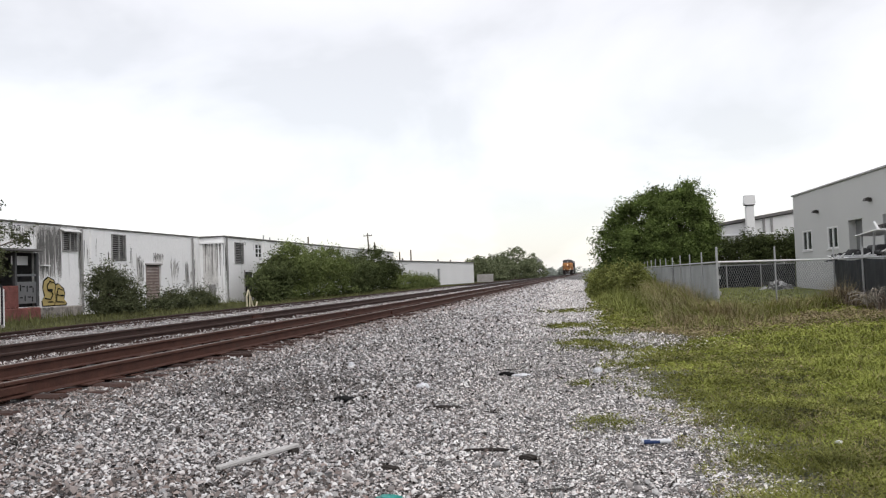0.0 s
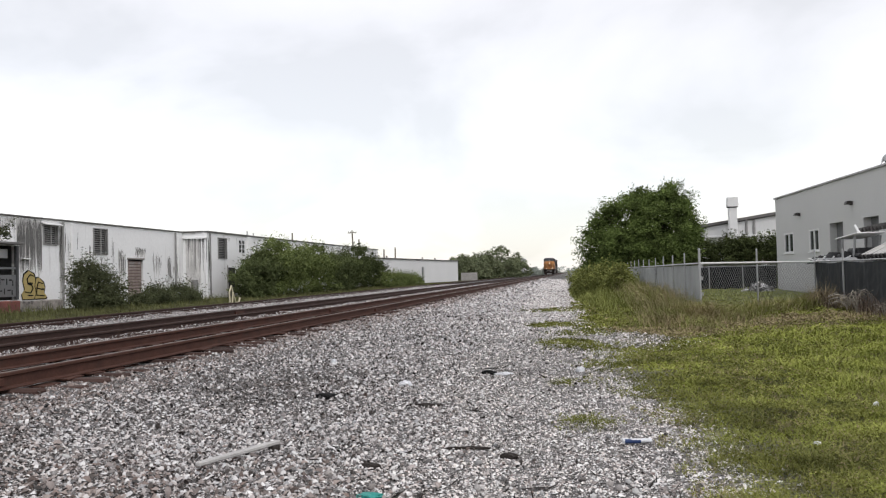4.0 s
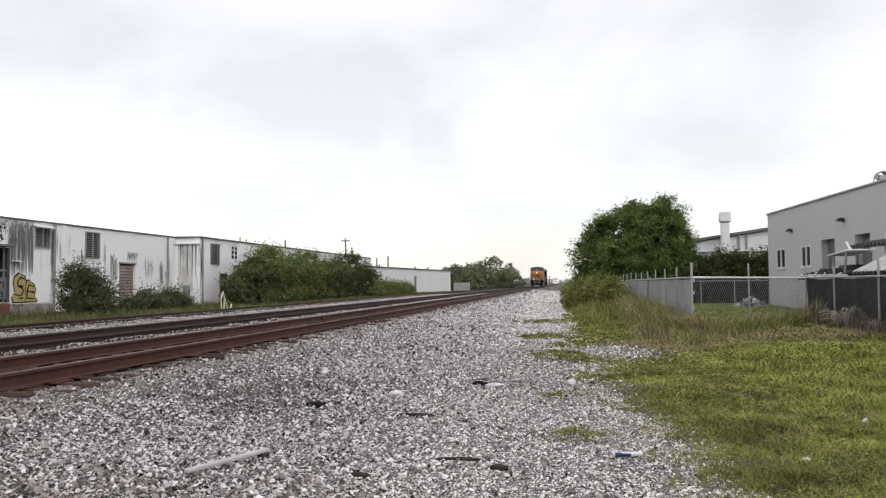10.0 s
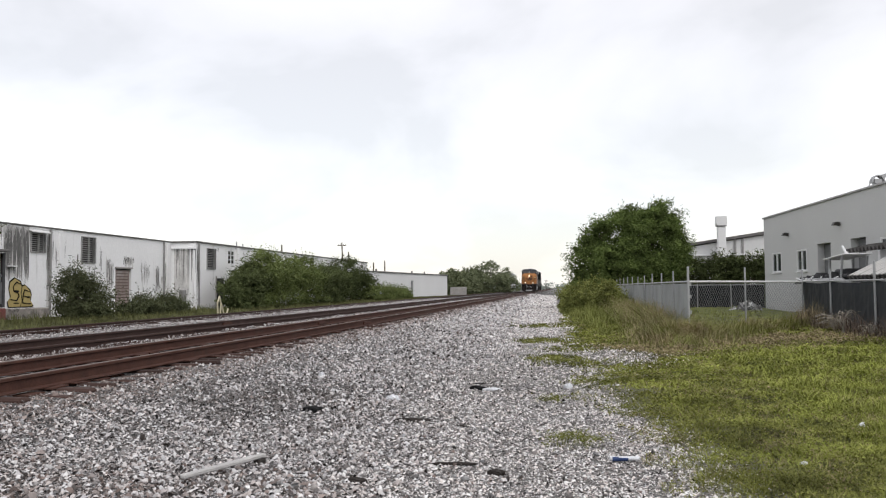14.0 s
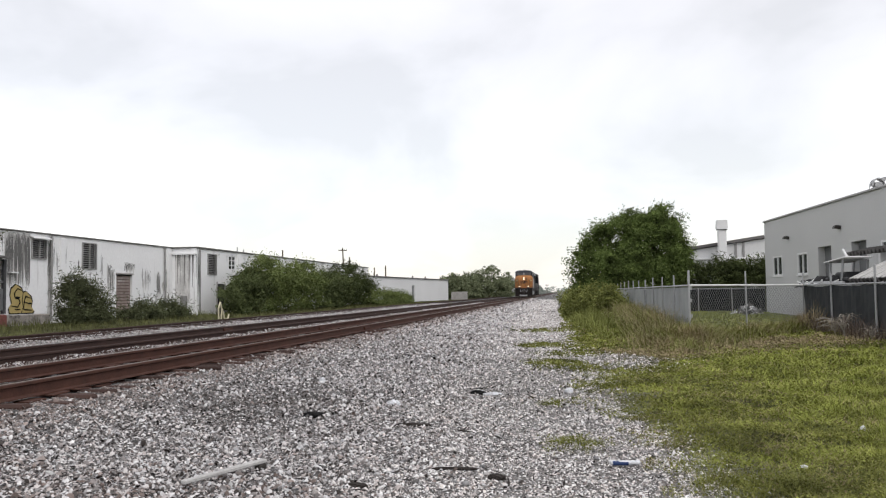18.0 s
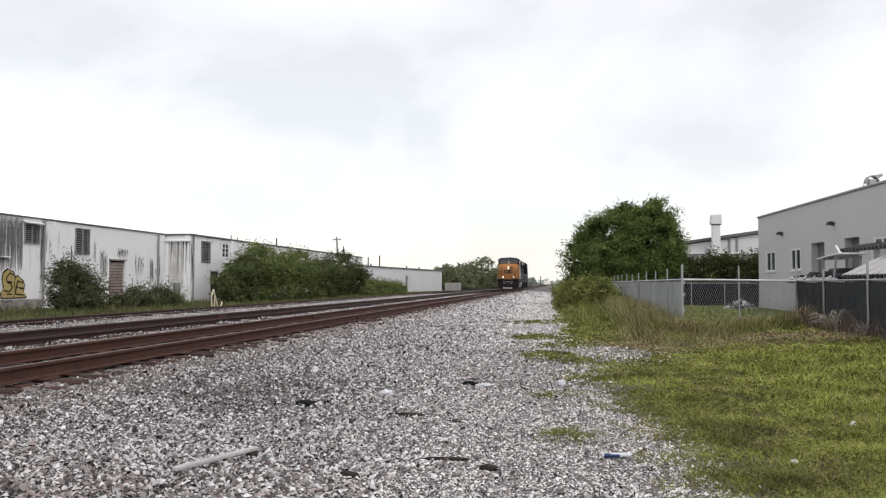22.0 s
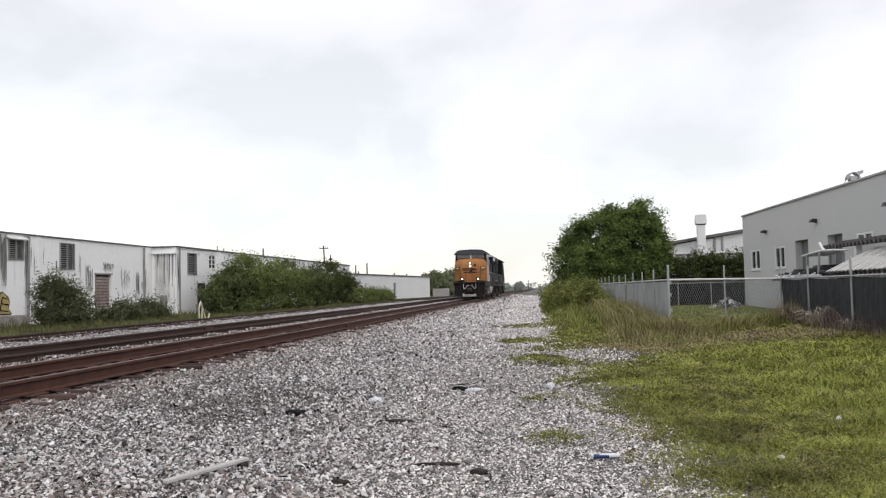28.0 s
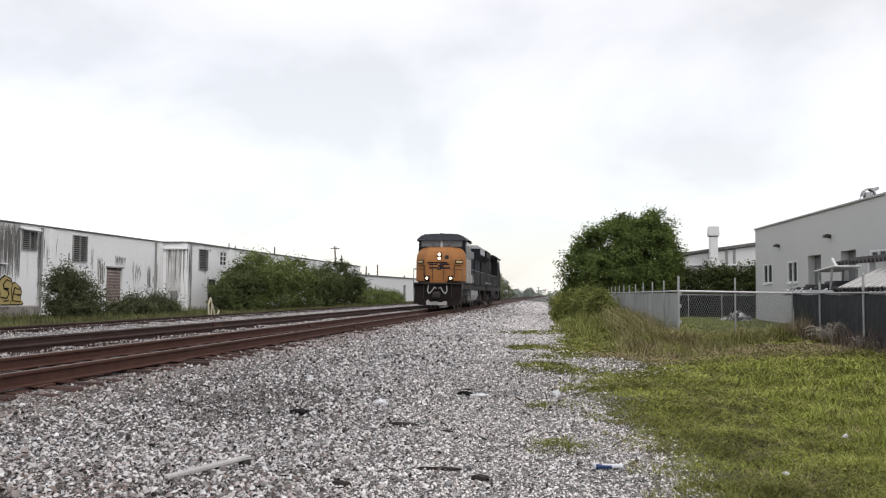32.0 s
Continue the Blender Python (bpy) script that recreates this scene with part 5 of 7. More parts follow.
def post(parent, x, y, top, r=0.027, name="post"):
    p = part(name, tube_bm((x, y, FENCE_FOOT - 0.1), (x, y, top), r, r, 10), M["galv"], parent)
    part("post_cap", tube_bm((x, y, top), (x, y, top + 0.03), r * 1.15, r * 0.6, 10), M["galv"], p)
    return p


def chain_link(parent, p, q, z0, z1, pitch=0.1, r=0.003):
    """Woven wire between two posts, wire by wire."""
    p, q = Vector((*p, 0)), Vector((*q, 0))
    L, H = (q - p).length, z1 - z0
    d = (q - p).normalized()
    vs, fs = [], []
    def wire(a, b):
        a3, b3 = p + d * a[0] + Vector((0, 0, z0 + a[1])), p + d * b[0] + Vector((0, 0, z0 + b[1]))
        nrm = Vector((-d.y, d.x, 0)) * r
        up = (b3 - a3).cross(nrm).normalized() * r
        n = len(vs)
        for c in (a3, b3):
            for o in (nrm + up, up - nrm, -nrm - up, nrm - up):
                vs.append(c + o)
        for k in range(4):
            fs.append((n + k, n + (k + 1) % 4, n + 4 + (k + 1) % 4, n + 4 + k))
    s = -H
    while s < L:
        a, b = max(0, s), min(L, s + H)
        if b > a:
            wire((a, a - s), (b, b - s))
            wire((a, H - (a - s)), (b, H - (b - s)))
        s += pitch
    ob = new("chain_link_mesh", raw("chain_link_mesh", [tuple(v) for v in vs], fs, M["wire"]))
    ob.parent = parent
    ob["kind"] = "stuff"
    return ob


def yard_fence():
    f = thing("yard_fence", (0, 0, 0), "galvanised chain-link fence lined with faded grey privacy mesh", "fence")
    x, y = 3.5, 24.2
    rnd = random.Random(4)
    n = 11
    for k in range(1, n + 1):
        post(f, x, y + 3.25 * k, FENCE_TOP + 0.36 + rnd.uniform(-0.05, 0.04), 0.023)
    part("top_rail", tube_bm((x, y, FENCE_TOP), (x, y + 3.25 * n, FENCE_TOP), 0.024), M["galv"], f)
    for k in range(n):
        a = y + 3.25 * k
        part("privacy_mesh", box_bm(0.008, 3.19, FENCE_TOP - FENCE_FOOT - 0.06, x + (0.034 if k < 4 else -0.034), a + 1.625, (FENCE_TOP + FENCE_FOOT) / 2 - 0.02), M["mesh_grey"], f, "faded grey privacy mesh")
    g = thing("yard_gate", (0, 0, 0), "double chain-link gate with a white top rail", "gate")
    a, b, c = (3.5, 24.2), (5.73, 27.4), (8.65, 31.7)
    post(g, *a, FENCE_TOP + 0.40, 0.033, "gate_post")
    post(g, *b, FENCE_TOP + 0.42, 0.026, "gate_post")
    post(g, *c, FENCE_TOP + 0.42, 0.030, "gate_post")
    for p, q in ((a, b), (b, c)):
        part("top_rail", tube_bm((*p, FENCE_TOP), (*q, FENCE_TOP), 0.03), M["white_metal"], g, "white top rail")
        part("bottom_rail", tube_bm((*p, 0.02), (*q, 0.02), 0.022), M["galv"], g)
        chain_link(g, p, q, 0.03, FENCE_TOP - 0.02, 0.15, 0.0032)
    for zz in (0.3, 0.75, 1.2, 1.55):
        part("hinge", tube_bm((3.55, 24.28, zz), (3.55, 24.28, zz + 0.1), 0.045, 0.045, 8), M["galv"], g)
    t = thing("tarp_fence", (0, 0, 0), "chain-link fence covered with black privacy tarp", "fence")
    ys = (31.7, 28.5, 24.6, 21.0, 17.6, 14.0)
    for i, yy in enumerate(ys[1:]):
        post(t, 8.65, yy, FENCE_TOP + (0.34, 0.52, 0.4, 0.4, 0.4)[i], 0.033)
    part("top_rail", tube_bm((8.65, 31.65, FENCE_TOP), (8.65, 14, FENCE_TOP), 0.024), M["galv"], t)
    for u, v in zip(ys, ys[1:]):
        bm = bmesh.new()
        k, cols = 14, []
        for i in range(k + 1):
            yy = u + (v - u) * i / k
            sag = -0.05 * math.sin(math.pi * i / k) + rnd.uniform(-0.012, 0.012)
            cols.append([bm.verts.new((8.69 + 0.02 * math.sin(i * 1.7 + j) + rnd.uniform(-0.008, 0.008), yy, FENCE_FOOT + (FENCE_TOP - 0.02 + sag - FENCE_FOOT) * j / 5)) for j in range(6)])
        for a1, b1 in zip(cols, cols[1:]):
            for j in range(5):
                bm.faces.new((a1[j], b1[j], b1[j + 1], a1[j + 1]))
        bmesh.ops.solidify(bm, geom=bm.faces[:], thickness=0.006)
        part("privacy_tarp", bm, M["mesh_black"], t, "black woven tarp, slightly sagging")
    bf = thing("back_fence", (0, 0, 0), "mesh fence at the back of the yard, darkened for hedge shade", "fence")
    for k in range(4):
        post(bf, 3.95 + 1.9 * k, 50.0, 1.62)
    part("top_rail", tube_bm((3.9, 50, 1.6), (11.5, 50, 1.6), 0.02), M["galv"], bf)
    # near-black mesh: the shadowed hedge's darkness is put into its colour
    for k in range(4):
        part("privacy_mesh", box_bm(1.85, 0.01, 1.62, 4.9 + 1.9 * k, 50.05, 0.82), M["mesh_dark"], bf, "privacy mesh with hedge shade in its dark colour")


yard_fence()


M["foil_grey"] = mat("dusty_pale_sheet", (0.45, 0.45, 0.46), 0.7, vary=0.3, scale=5, fine=30, bump=0.2)


def yard_clutter():
    b = thing("parked_boat", (0, 0, 0), "small white boat with a flat canopy, parked behind the fence", "boat")
    bm = bmesh.new()
    rows = []
    for k in range(9):
        yy = 34.2 - k * 0.85
        w = (0.25, 0.62, 0.86, 0.98, 1.02, 1.02, 1.0, 0.98, 0.95)[k]
        zt = 1.66 + 0.14 * (1 - k / 8) ** 2
        rows.append([bm.verts.new((9.75 + w * px_, yy, z)) for px_, z in ((-1, zt), (-0.8, 0.9), (0, 0.45 + 0.3 * (k == 0)), (0.8, 0.9), (1, zt))])
    for r1, r2 in zip(rows, rows[1:]):
        for i in range(4):
            bm.faces.new((r1[i], r1[i + 1], r2[i + 1], r2[i]))
        bm.faces.new((r1[4], r1[0], r2[0], r2[4]))
    bm.faces.new(rows[0])
    bm.faces.new(rows[-1][::-1])
    bmesh.ops.recalc_face_normals(bm, faces=bm.faces[:])
    part("hull", bm, M["white_metal"], b)
    cn = part("canopy", box_bm(0.9, 2.3, 0.045, 0, 0, 0, 0.02), M["white_metal"], b, "pale flat boat canopy")
    cn.matrix_basis = pose(9.65, 29.95, 2.52, -3.0, 0, 0)
    for sx in (-0.4, 0.4):
        for yy in (29.3, 30.6):
            part("canopy_leg", tube_bm((9.7 + sx, yy + 0.25, 1.5), (9.7 + sx, yy, 2.5), 0.04), M["galv"], b)
    part("console", box_bm(0.8, 1.1, 0.5, 9.75, 29.8, 1.85, 0.06), M["black_metal"], b)
    part("windscreen", box_bm(0.9, 2.6, 0.14, 9.75, 30.2, 1.85, 0.04), M["black_metal"], b)
    part("rod", tube_bm((9.7, 30.0, 2.55), (9.7, 30.5, 2.9), 0.045), M["white_metal"], b)
    part("rub_rail", tube_bm((8.85, 27.9, 1.72), (9.1, 33.2, 1.76), 0.05), M["galv"], b)
    part("trailer", box_bm(1.2, 6.5, 0.5, 9.75, 30.8, 0.15, 0.05), M["black_metal"], b)
    s = thing("lean_to_shelter", (0, 0, 0), "makeshift shelter of pale corrugated sheets behind the fence", "shelter")
    def sheet(name, p00, p01, p10, waves, material, label):
        """A corrugated sheet; waves run across from p00 to p01."""
        bm = bmesh.new()
        p00, p01, p10 = Vector(p00), Vector(p01), Vector(p10)
        n = (p01 - p00).cross(p10 - p00).normalized()
        m_ = waves * 6
        a = [bm.verts.new(p00 + (p01 - p00) * i / m_ + n * 0.085 * math.sin(i / 6 * 6.283)) for i in range(m_ + 1)]
        c = [bm.verts.new(p10 + (p01 - p00) * i / m_ + n * 0.085 * math.sin(i / 6 * 6.283)) for i in range(m_ + 1)]
        for i in range(m_):
            bm.faces.new((a[i], a[i + 1], c[i + 1], c[i]))
        bmesh.ops.solidify(bm, geom=bm.faces[:], thickness=0.008)
        return part(name, bm, material, s, label)
    # dark sheet under pale ribs: shaded grooves and lit ridges put into colour
    sheet("roof_sheet", (8.85, 27.5, 1.76), (8.85, 19.5, 1.78), (10.35, 27.2, 2.50), 24, M["coping"], "weathered roof sheet with groove shade in its dark colour")
    rib = mesh_of(box_bm(1.66, 0.17, 0.05, 0, 0, 0, 0.015), "rib", M["sheet"])
    for k in range(25):
        shared("rib", rib, s, pose(9.6, 27.25 - 0.325 * k, 2.20, 0, -26.3, 4 * math.sin(k * 2.3)))
    sheet("torn_sheet", (10.1, 31.4, 2.76), (10.1, 22.5, 2.72), (10.9, 31.4, 2.94), 26, M["coping"], "dark torn corrugated sheet")
    for yy in (28.7, 24.0, 20.0):
        part("shelter_post", box_bm(0.2, 0.2, 2.95, 10.35, yy, 1.33, 0.01), M["white_metal"], s)
    for yy in (27.2, 23.4, 19.7):
        part("shelter_leg", box_bm(0.08, 0.08, 1.82, 8.92, yy, 0.78, 0.01), M["wood"], s)
    part("rolled_cover", box_bm(0.5, 3.2, 0.32, 10.3, 24.0, 2.66, 0.1), M["white_metal"], s, "white rolled cover")
    dk = thing("tarpaulin_heap", (9.75, 31.4, 1.58), "crumpled dark tarpaulin heaped over the parked boat", "tarpaulin")
    rr = random.Random(12)
    bm = bmesh.new()
    bmesh.ops.create_grid(bm, x_segments=10, y_segments=26, size=1.0)
    for v in bm.verts:
        edge = max(abs(v.co.x), abs(v.co.y))
        v.co = Vector((v.co.x * 0.85, v.co.y * 2.5, (0.32 + rr.uniform(-0.07, 0.07) + 0.06 * math.sin(v.co.y * 9)) * (1 - edge ** 5) + rr.uniform(0, 0.05)))
    bmesh.ops.solidify(bm, geom=bm.faces[:], thickness=0.02)
    part("tarpaulin", bm, M["void"], dk)
    for k in range(7):
        st_ = part("pale_strip", box_bm(0.05, rr.uniform(0.7, 1.5), 0.03, 0, 0, 0, 0.008), M["white_metal"], dk, "pale strip of broken trim")
        st_.matrix_basis = pose(-0.75 - 0.1 * rr.random(), -2.0 + 0.62 * k, 0.1 + rr.uniform(-0.04, 0.08), rr.uniform(-12, 12), 0, rr.uniform(-14, 14))
    h = thing("scrap_heap", (9.35, 44.2, 0.06), "heap of crumpled pale and black scrap sheets", "scrap heap")
    r = random.Random(7)
    for k in range(44):
        a, d = r.uniform(0, 6.28), r.uniform(0, 1) ** 0.6
        bm = bmesh.new()
        bmesh.ops.create_grid(bm, x_segments=5, y_segments=5, size=r.uniform(0.1, 0.24))
        for v in bm.verts:
            v.co.z += 0.1 * math.sin(9 * v.co.x + k) * math.cos(7 * v.co.y + 2 * k) + r.uniform(-0.04, 0.04)
        bmesh.ops.solidify(bm, geom=bm.faces[:], thickness=0.02)
        c = part("sheet", bm, M[("white_metal", "coping", "foil_grey", "void", "foil_grey", "coping")[k % 6]], h)
        c.matrix_basis = pose(0.8 * d * math.cos(a), 0.75 * d * math.sin(a), 0.14 + 0.42 * (1 - d), r.uniform(-70, 70), r.uniform(-70, 70), r.uniform(0, 360))
    v = thing("roof_vent", (12.75, 35.6, 5.4), "tilted pale rooftop vent hood", "vent")
    v.scale = (0.62, 0.62, 0.62)
    part("base", box_bm(0.7, 0.7, 1.25, 0, 0, -0.25, 0.03), M["galv"], v)
    hd = bmesh.new()
    for a in range(9):
        t0, t1 = math.radians(a * 20), math.radians(a * 20 + 19)
        prism_bm([(-0.42 * math.cos(t0), 0.5 + 0.52 * math.sin(t0)), (-0.42 * math.cos(t1), 0.5 + 0.52 * math.sin(t1)), (-0.34 * math.cos(t1), 0.5 + 0.44 * math.sin(t1)), (-0.34 * math.cos(t0), 0.5 + 0.44 * math.sin(t0))], -0.3, 0.3, hd)
    part("hood", hd, M["galv"], v, "curved pale sheet hood")
    part("throat", box_bm(0.5, 0.5, 0.34, 0, 0, 0.58, 0.04), M["galv"], v)
    for sx in (-1, 1):
        part("strut", tube_bm((sx * 0.75, -0.2, -0.1), (sx * 0.3, 0, 0.9), 0.03), M["galv"], v)
    part("cowl", prism_bm([(0.3, 0.75), (0.62, 0.95), (0.58, 1.12), (0.2, 1.02)], -0.25, 0.25), M["galv"], v)


yard_clutter()


# ---- poles, boxes and small structures along the line ----
def utility_pole(x, y, top, arms, lean=0):
    p = thing("utility_pole", (x, y, 0.28), "weathered timber utility pole with crossarm", "utility pole", "utility poles")
    part("shaft", tube_bm((0, 0, -0.2), (lean, 0, top), 0.19, 0.12, 10), M["bark"], p)
    for k in range(arms):
        am = part("crossarm", box_bm(1.7, 0.14, 0.16, lean, 0.12, top - 0.5 - 0.8 * k, 0.01), M["bark"], p)
        for sx in (-0.75, -0.3, 0.3, 0.75):
            part("insulator", tube_bm((lean + sx, 0.12, top - 0.42 - 0.8 * k), (lean + sx, 0.12, top - 0.2 - 0.8 * k), 0.05), M["galv"], am)
    return p


utility_pole(-41.5, 151, 10.1, 1, -0.5)
utility_pole(-41.2, 153, 8.4, 0)
utility_pole(-50, 140, 9.3, 0)
utility_pole(-37.0, 156, 6.4, 0)
utility_pole(-35.2, 158, 6.8, 0)
utility_pole(-9.5, 420, 5, 1)
utility_pole(12.0, 520, 8, 1)

def arching_weed(x, y, tall, seed):
    """Bare pale stems that bow outwards."""
    w = thing("bare_weed", (x, y, float(ground_z(x, y))), "bare pale arching weed stems before the dark tarp", "weed", "bare weeds")
    r = random.Random(seed)
    for _ in range(11):
        a, reach, h = r.uniform(0, 6.28), r.uniform(0.2, 0.75) * tall, tall * r.uniform(0.6, 1.1)
        bm = bmesh.new()
        pts = [Vector((reach * k * k * math.cos(a), reach * k * k * math.sin(a), h * (1.35 * k - 0.5 * k ** 3))) for k in (0, 0.25, 0.5, 0.75, 1.0, 1.2)]
        for p, q in zip(pts, pts[1:]):
            tube_bm(p, q, 0.011, 0.008, 5, bm)
        for k in range(6):
            p = pts[2 + k % 4]
            tube_bm(p, p + Vector((r.uniform(-0.15, 0.15), r.uniform(-0.15, 0.15), r.uniform(-0.12, 0.1))), 0.006, 0.003, 4, bm)
        part("stem", bm, M["dry_stem"], w)
    return w


M["dry_stem"] = mat("pale_dry_stem", (0.33, 0.30, 0.25), 0.9, vary=0.3, scale=5, fine=30, bump=0.1)
arching_weed(8.1, 25.6, 0.8, 1)
arching_weed(8.2, 26.8, 0.6, 2)
arching_weed(8.15, 23.6, 0.5, 3)

cb = thing("equipment_cabinet", (-20.95, 25.2, 0.28), "white equipment cabinet with a pipe at its corner", "cabinet")
part("body", box_bm(0.5, 1.2, 1.42, 0, 0, 0.79, 0.06), M["white_metal"], cb)
part("base", box_bm(0.56, 1.26, 0.14, 0, 0, 0.05, 0.01), M["concrete"], cb)
part("door", box_bm(0.03, 1.05, 1.2, 0.26, 0, 0.8, 0.02), M["white_metal"], cb)
part("edge_frame", box_bm(0.54, 0.04, 1.46, 0, 0.62, 0.81, 0.02), M["black_metal"], cb)
part("pipe", tube_bm((0.2, 0.72, 0), (0.2, 0.72, 1.4), 0.045), M["white_metal"], cb)
part("handle", tube_bm((0.29, 0.4, 0.75), (0.29, 0.4, 0.95), 0.015), M["galv"], cb)

M["pale_cream"] = mat("chalky_cream_paint", (0.55, 0.50, 0.36), 0.7, vary=0.2, scale=4, fine=25, bump=0.1)
st = thing("switch_stand", (-17.4, 39.6, 0.28), "small bent pale switch stand beside the siding", "switch stand")
for a, b in (((0, 0, 0), (0.0, 0.05, 0.62)), ((0, 0.45, 0), (0.0, 0.12, 0.6)), ((0, 0.05, 0.62), (0, -0.12, 0.95)), ((0, 0.45, 0.05), (0, 0.8, 0.05)), ((0, -0.12, 0.95), (0, -0.35, 0.62)), ((0, -0.35, 0.62), (0, -0.3, 0.1)), ((0, 0.8, 0.05), (0, 0.95, 0.3))):
    part("bar", tube_bm(a, b, 0.042), M["pale_cream"], st)
part("base_plate", box_bm(0.3, 0.9, 0.05, 0, 0.3, 0.03, 0.01), M["under"], st)


# ---- litter on the gravel ----
def lie(x, y):
    return float(ground_z(x, y))


pk = thing("loose_board", (-2.84, 6.6, lie(-2.84, 6.6) + 0.05), "grey weathered timber board lying on the gravel", "board", turn=69)
part("board", box_bm(0.95, 0.062, 0.034, 0, 0, 0.03, 0.008), M["wood"], pk)
part("end_cap", box_bm(0.10, 0.07, 0.07, 0.42, 0, -0.025, 0.01), M["under"], pk)

M["foil"] = mat("crumpled_white_wrapper", (0.62, 0.63, 0.66), 0.45, vary=0.25, scale=12, fine=60, bump=0.3)
M["teal"] = mat("teal_plastic", (0.03, 0.24, 0.21), 0.5, vary=0.25, scale=12, fine=60, bump=0.3)
M["stick"] = mat("dark_damp_wood", (0.03, 0.025, 0.022), 0.9, vary=0.3, scale=6, fine=40, bump=0.4)
M["blue"] = mat("blue_label_print", (0.022, 0.045, 0.13), 0.4, vary=0.2, scale=12, fine=60, bump=0.1)
cn = thing("crushed_can", (0.50, 7.46, lie(0.50, 7.46) + 0.032), "crushed pale blue drink can on the gravel", "can", turn=8)
part("can_body", tube_bm((-0.13, 0, 0), (0.13, 0, 0), 0.022, 0.018, 12), M["foil"], cn)
part("can_band", tube_bm((-0.11, 0, -0.002), (0.03, 0, -0.002), 0.0235, 0.0205, 12), M["blue"], cn)


def crumple(name, x, y, sx, sy, sz, material, label, cat, seed, turn=0):
    r = random.Random(seed)
    bm = bmesh.new()
    bmesh.ops.create_icosphere(bm, subdivisions=3, radius=1.0)
    for v in bm.verts:
        q = v.co
        v.co = q * (r.uniform(0.86, 1.06) + 0.2 * math.sin(3 * q.x + seed) * math.cos(4 * q.y + 2 * seed) + 0.1 * math.sin(7 * q.y + q.x * 5))
    bmesh.ops.transform(bm, matrix=Matrix.Diagonal((sx, sy, sz, 1)), verts=bm.verts[:])
    ob = part(name, bm, material)
    ob.matrix_basis = pose(x, y, lie(x, y) + sz * 0.5, 0, 0, turn)
    return tagged(ob, label, cat)


crumple("black_rag", -3.15, 10.0, 0.13, 0.12, 0.05, M["black"], "crumpled black rag in the gravel", "rag", 1, 15)
crumple("flat_stone", -2.40, 11.3, 0.085, 0.07, 0.055, M["foil"], "pale flat stone standing out of the gravel", "stone", 2)
crumple("dark_stick", -1.77, 9.56, 0.24, 0.04, 0.03, M["stick"], "dark piece of broken timber", "stick", 3, 4)
crumple("paper_wrapper", -1.12, 12.5, 0.15, 0.05, 0.03, M["foil"], "torn white wrapper lying on gravel", "wrapper", 4, 12)
crumple("black_strap", -1.35, 12.5, 0.13, 0.05, 0.04, M["black"], "black strap tangled with a wrapper", "strap", 5, -15)
crumple("teal_rag", -1.44, 5.55, 0.10, 0.06, 0.03, M["teal"], "scrap of teal plastic sheet", "plastic scrap", 6)
crumple("white_stone", -4.14, 13.6, 0.06, 0.05, 0.07, M["foil"], "white stone lying in the ballast", "stone", 7)
crumple("white_stone", 0.03, 12.8, 0.07, 0.05, 0.05, M["foil"], "small white stone on the trodden path", "stone", 13)
crumple("dark_chip", -0.58, 6.85, 0.07, 0.05, 0.03, M["stick"], "dark chip of broken wood", "wood chip", 8)
crumple("dark_chip", -1.65, 6.38, 0.09, 0.03, 0.03, M["stick"], "dark chip of broken wood", "wood chip", 9)
crumple("thin_stick", -0.96, 7.17, 0.2, 0.018, 0.018, M["stick"], "thin grey stick lying on gravel", "stick", 10, 5)
crumple("paper_cup", 3.3, 9.9, 0.05, 0.04, 0.045, M["foil"], "crumpled white paper cup in the grass", "cup", 11)
crumple("paper_scrap", 2.02, 7.53, 0.035, 0.03, 0.02, M["foil"], "white scrap of paper in the grass", "paper", 12)

# ---- plants ----
def unit(r, n):
    v = r.normal(size=(n, 3))
    return v / np.linalg.norm(v, axis=1)[:, None]


def leaf_quads(c, size, r, tilt=0.6):
    """Folded diamond leaves at the places c."""
    n = len(c)
    a = unit(r, n)
    a[:, 2] *= tilt
    a /= np.linalg.norm(a, axis=1)[:, None]
    b = np.cross(a, unit(r, n))
    b /= np.linalg.norm(b, axis=1)[:, None] + 1e-9
    s = (size * r.uniform(0.6, 1.4, n))[:, None]
    nrm = np.cross(a, b)
    v = np.stack([c - a * s, c + b * s * 0.45 + nrm * s * 0.15, c + a * s, c - b * s * 0.45 + nrm * s * 0.15], 1)
    i = np.arange(n)[:, None] * 4
    return v.reshape(-1, 3), i + np.array([[0, 1, 2, 3]])


def leaf_tris(c, size, r, tilt=0.6):
    """Small pointed leaves at the places c, one triangle each."""
    n = len(c)
    a = unit(r, n)
    a[:, 2] *= tilt
    a /= np.linalg.norm(a, axis=1)[:, None]
    b = np.cross(a, unit(r, n))
    b /= np.linalg.norm(b, axis=1)[:, None] + 1e-9
    s = (size * r.uniform(0.6, 1.4, n))[:, None]
    v = np.stack([c - a * s * 0.7 + b * s * 0.42, c + a * s, c - a * s * 0.7 - b * s * 0.42], 1)
    return v.reshape(-1, 3), np.arange(n)[:, None] * 3 + np.array([[0, 1, 2]])


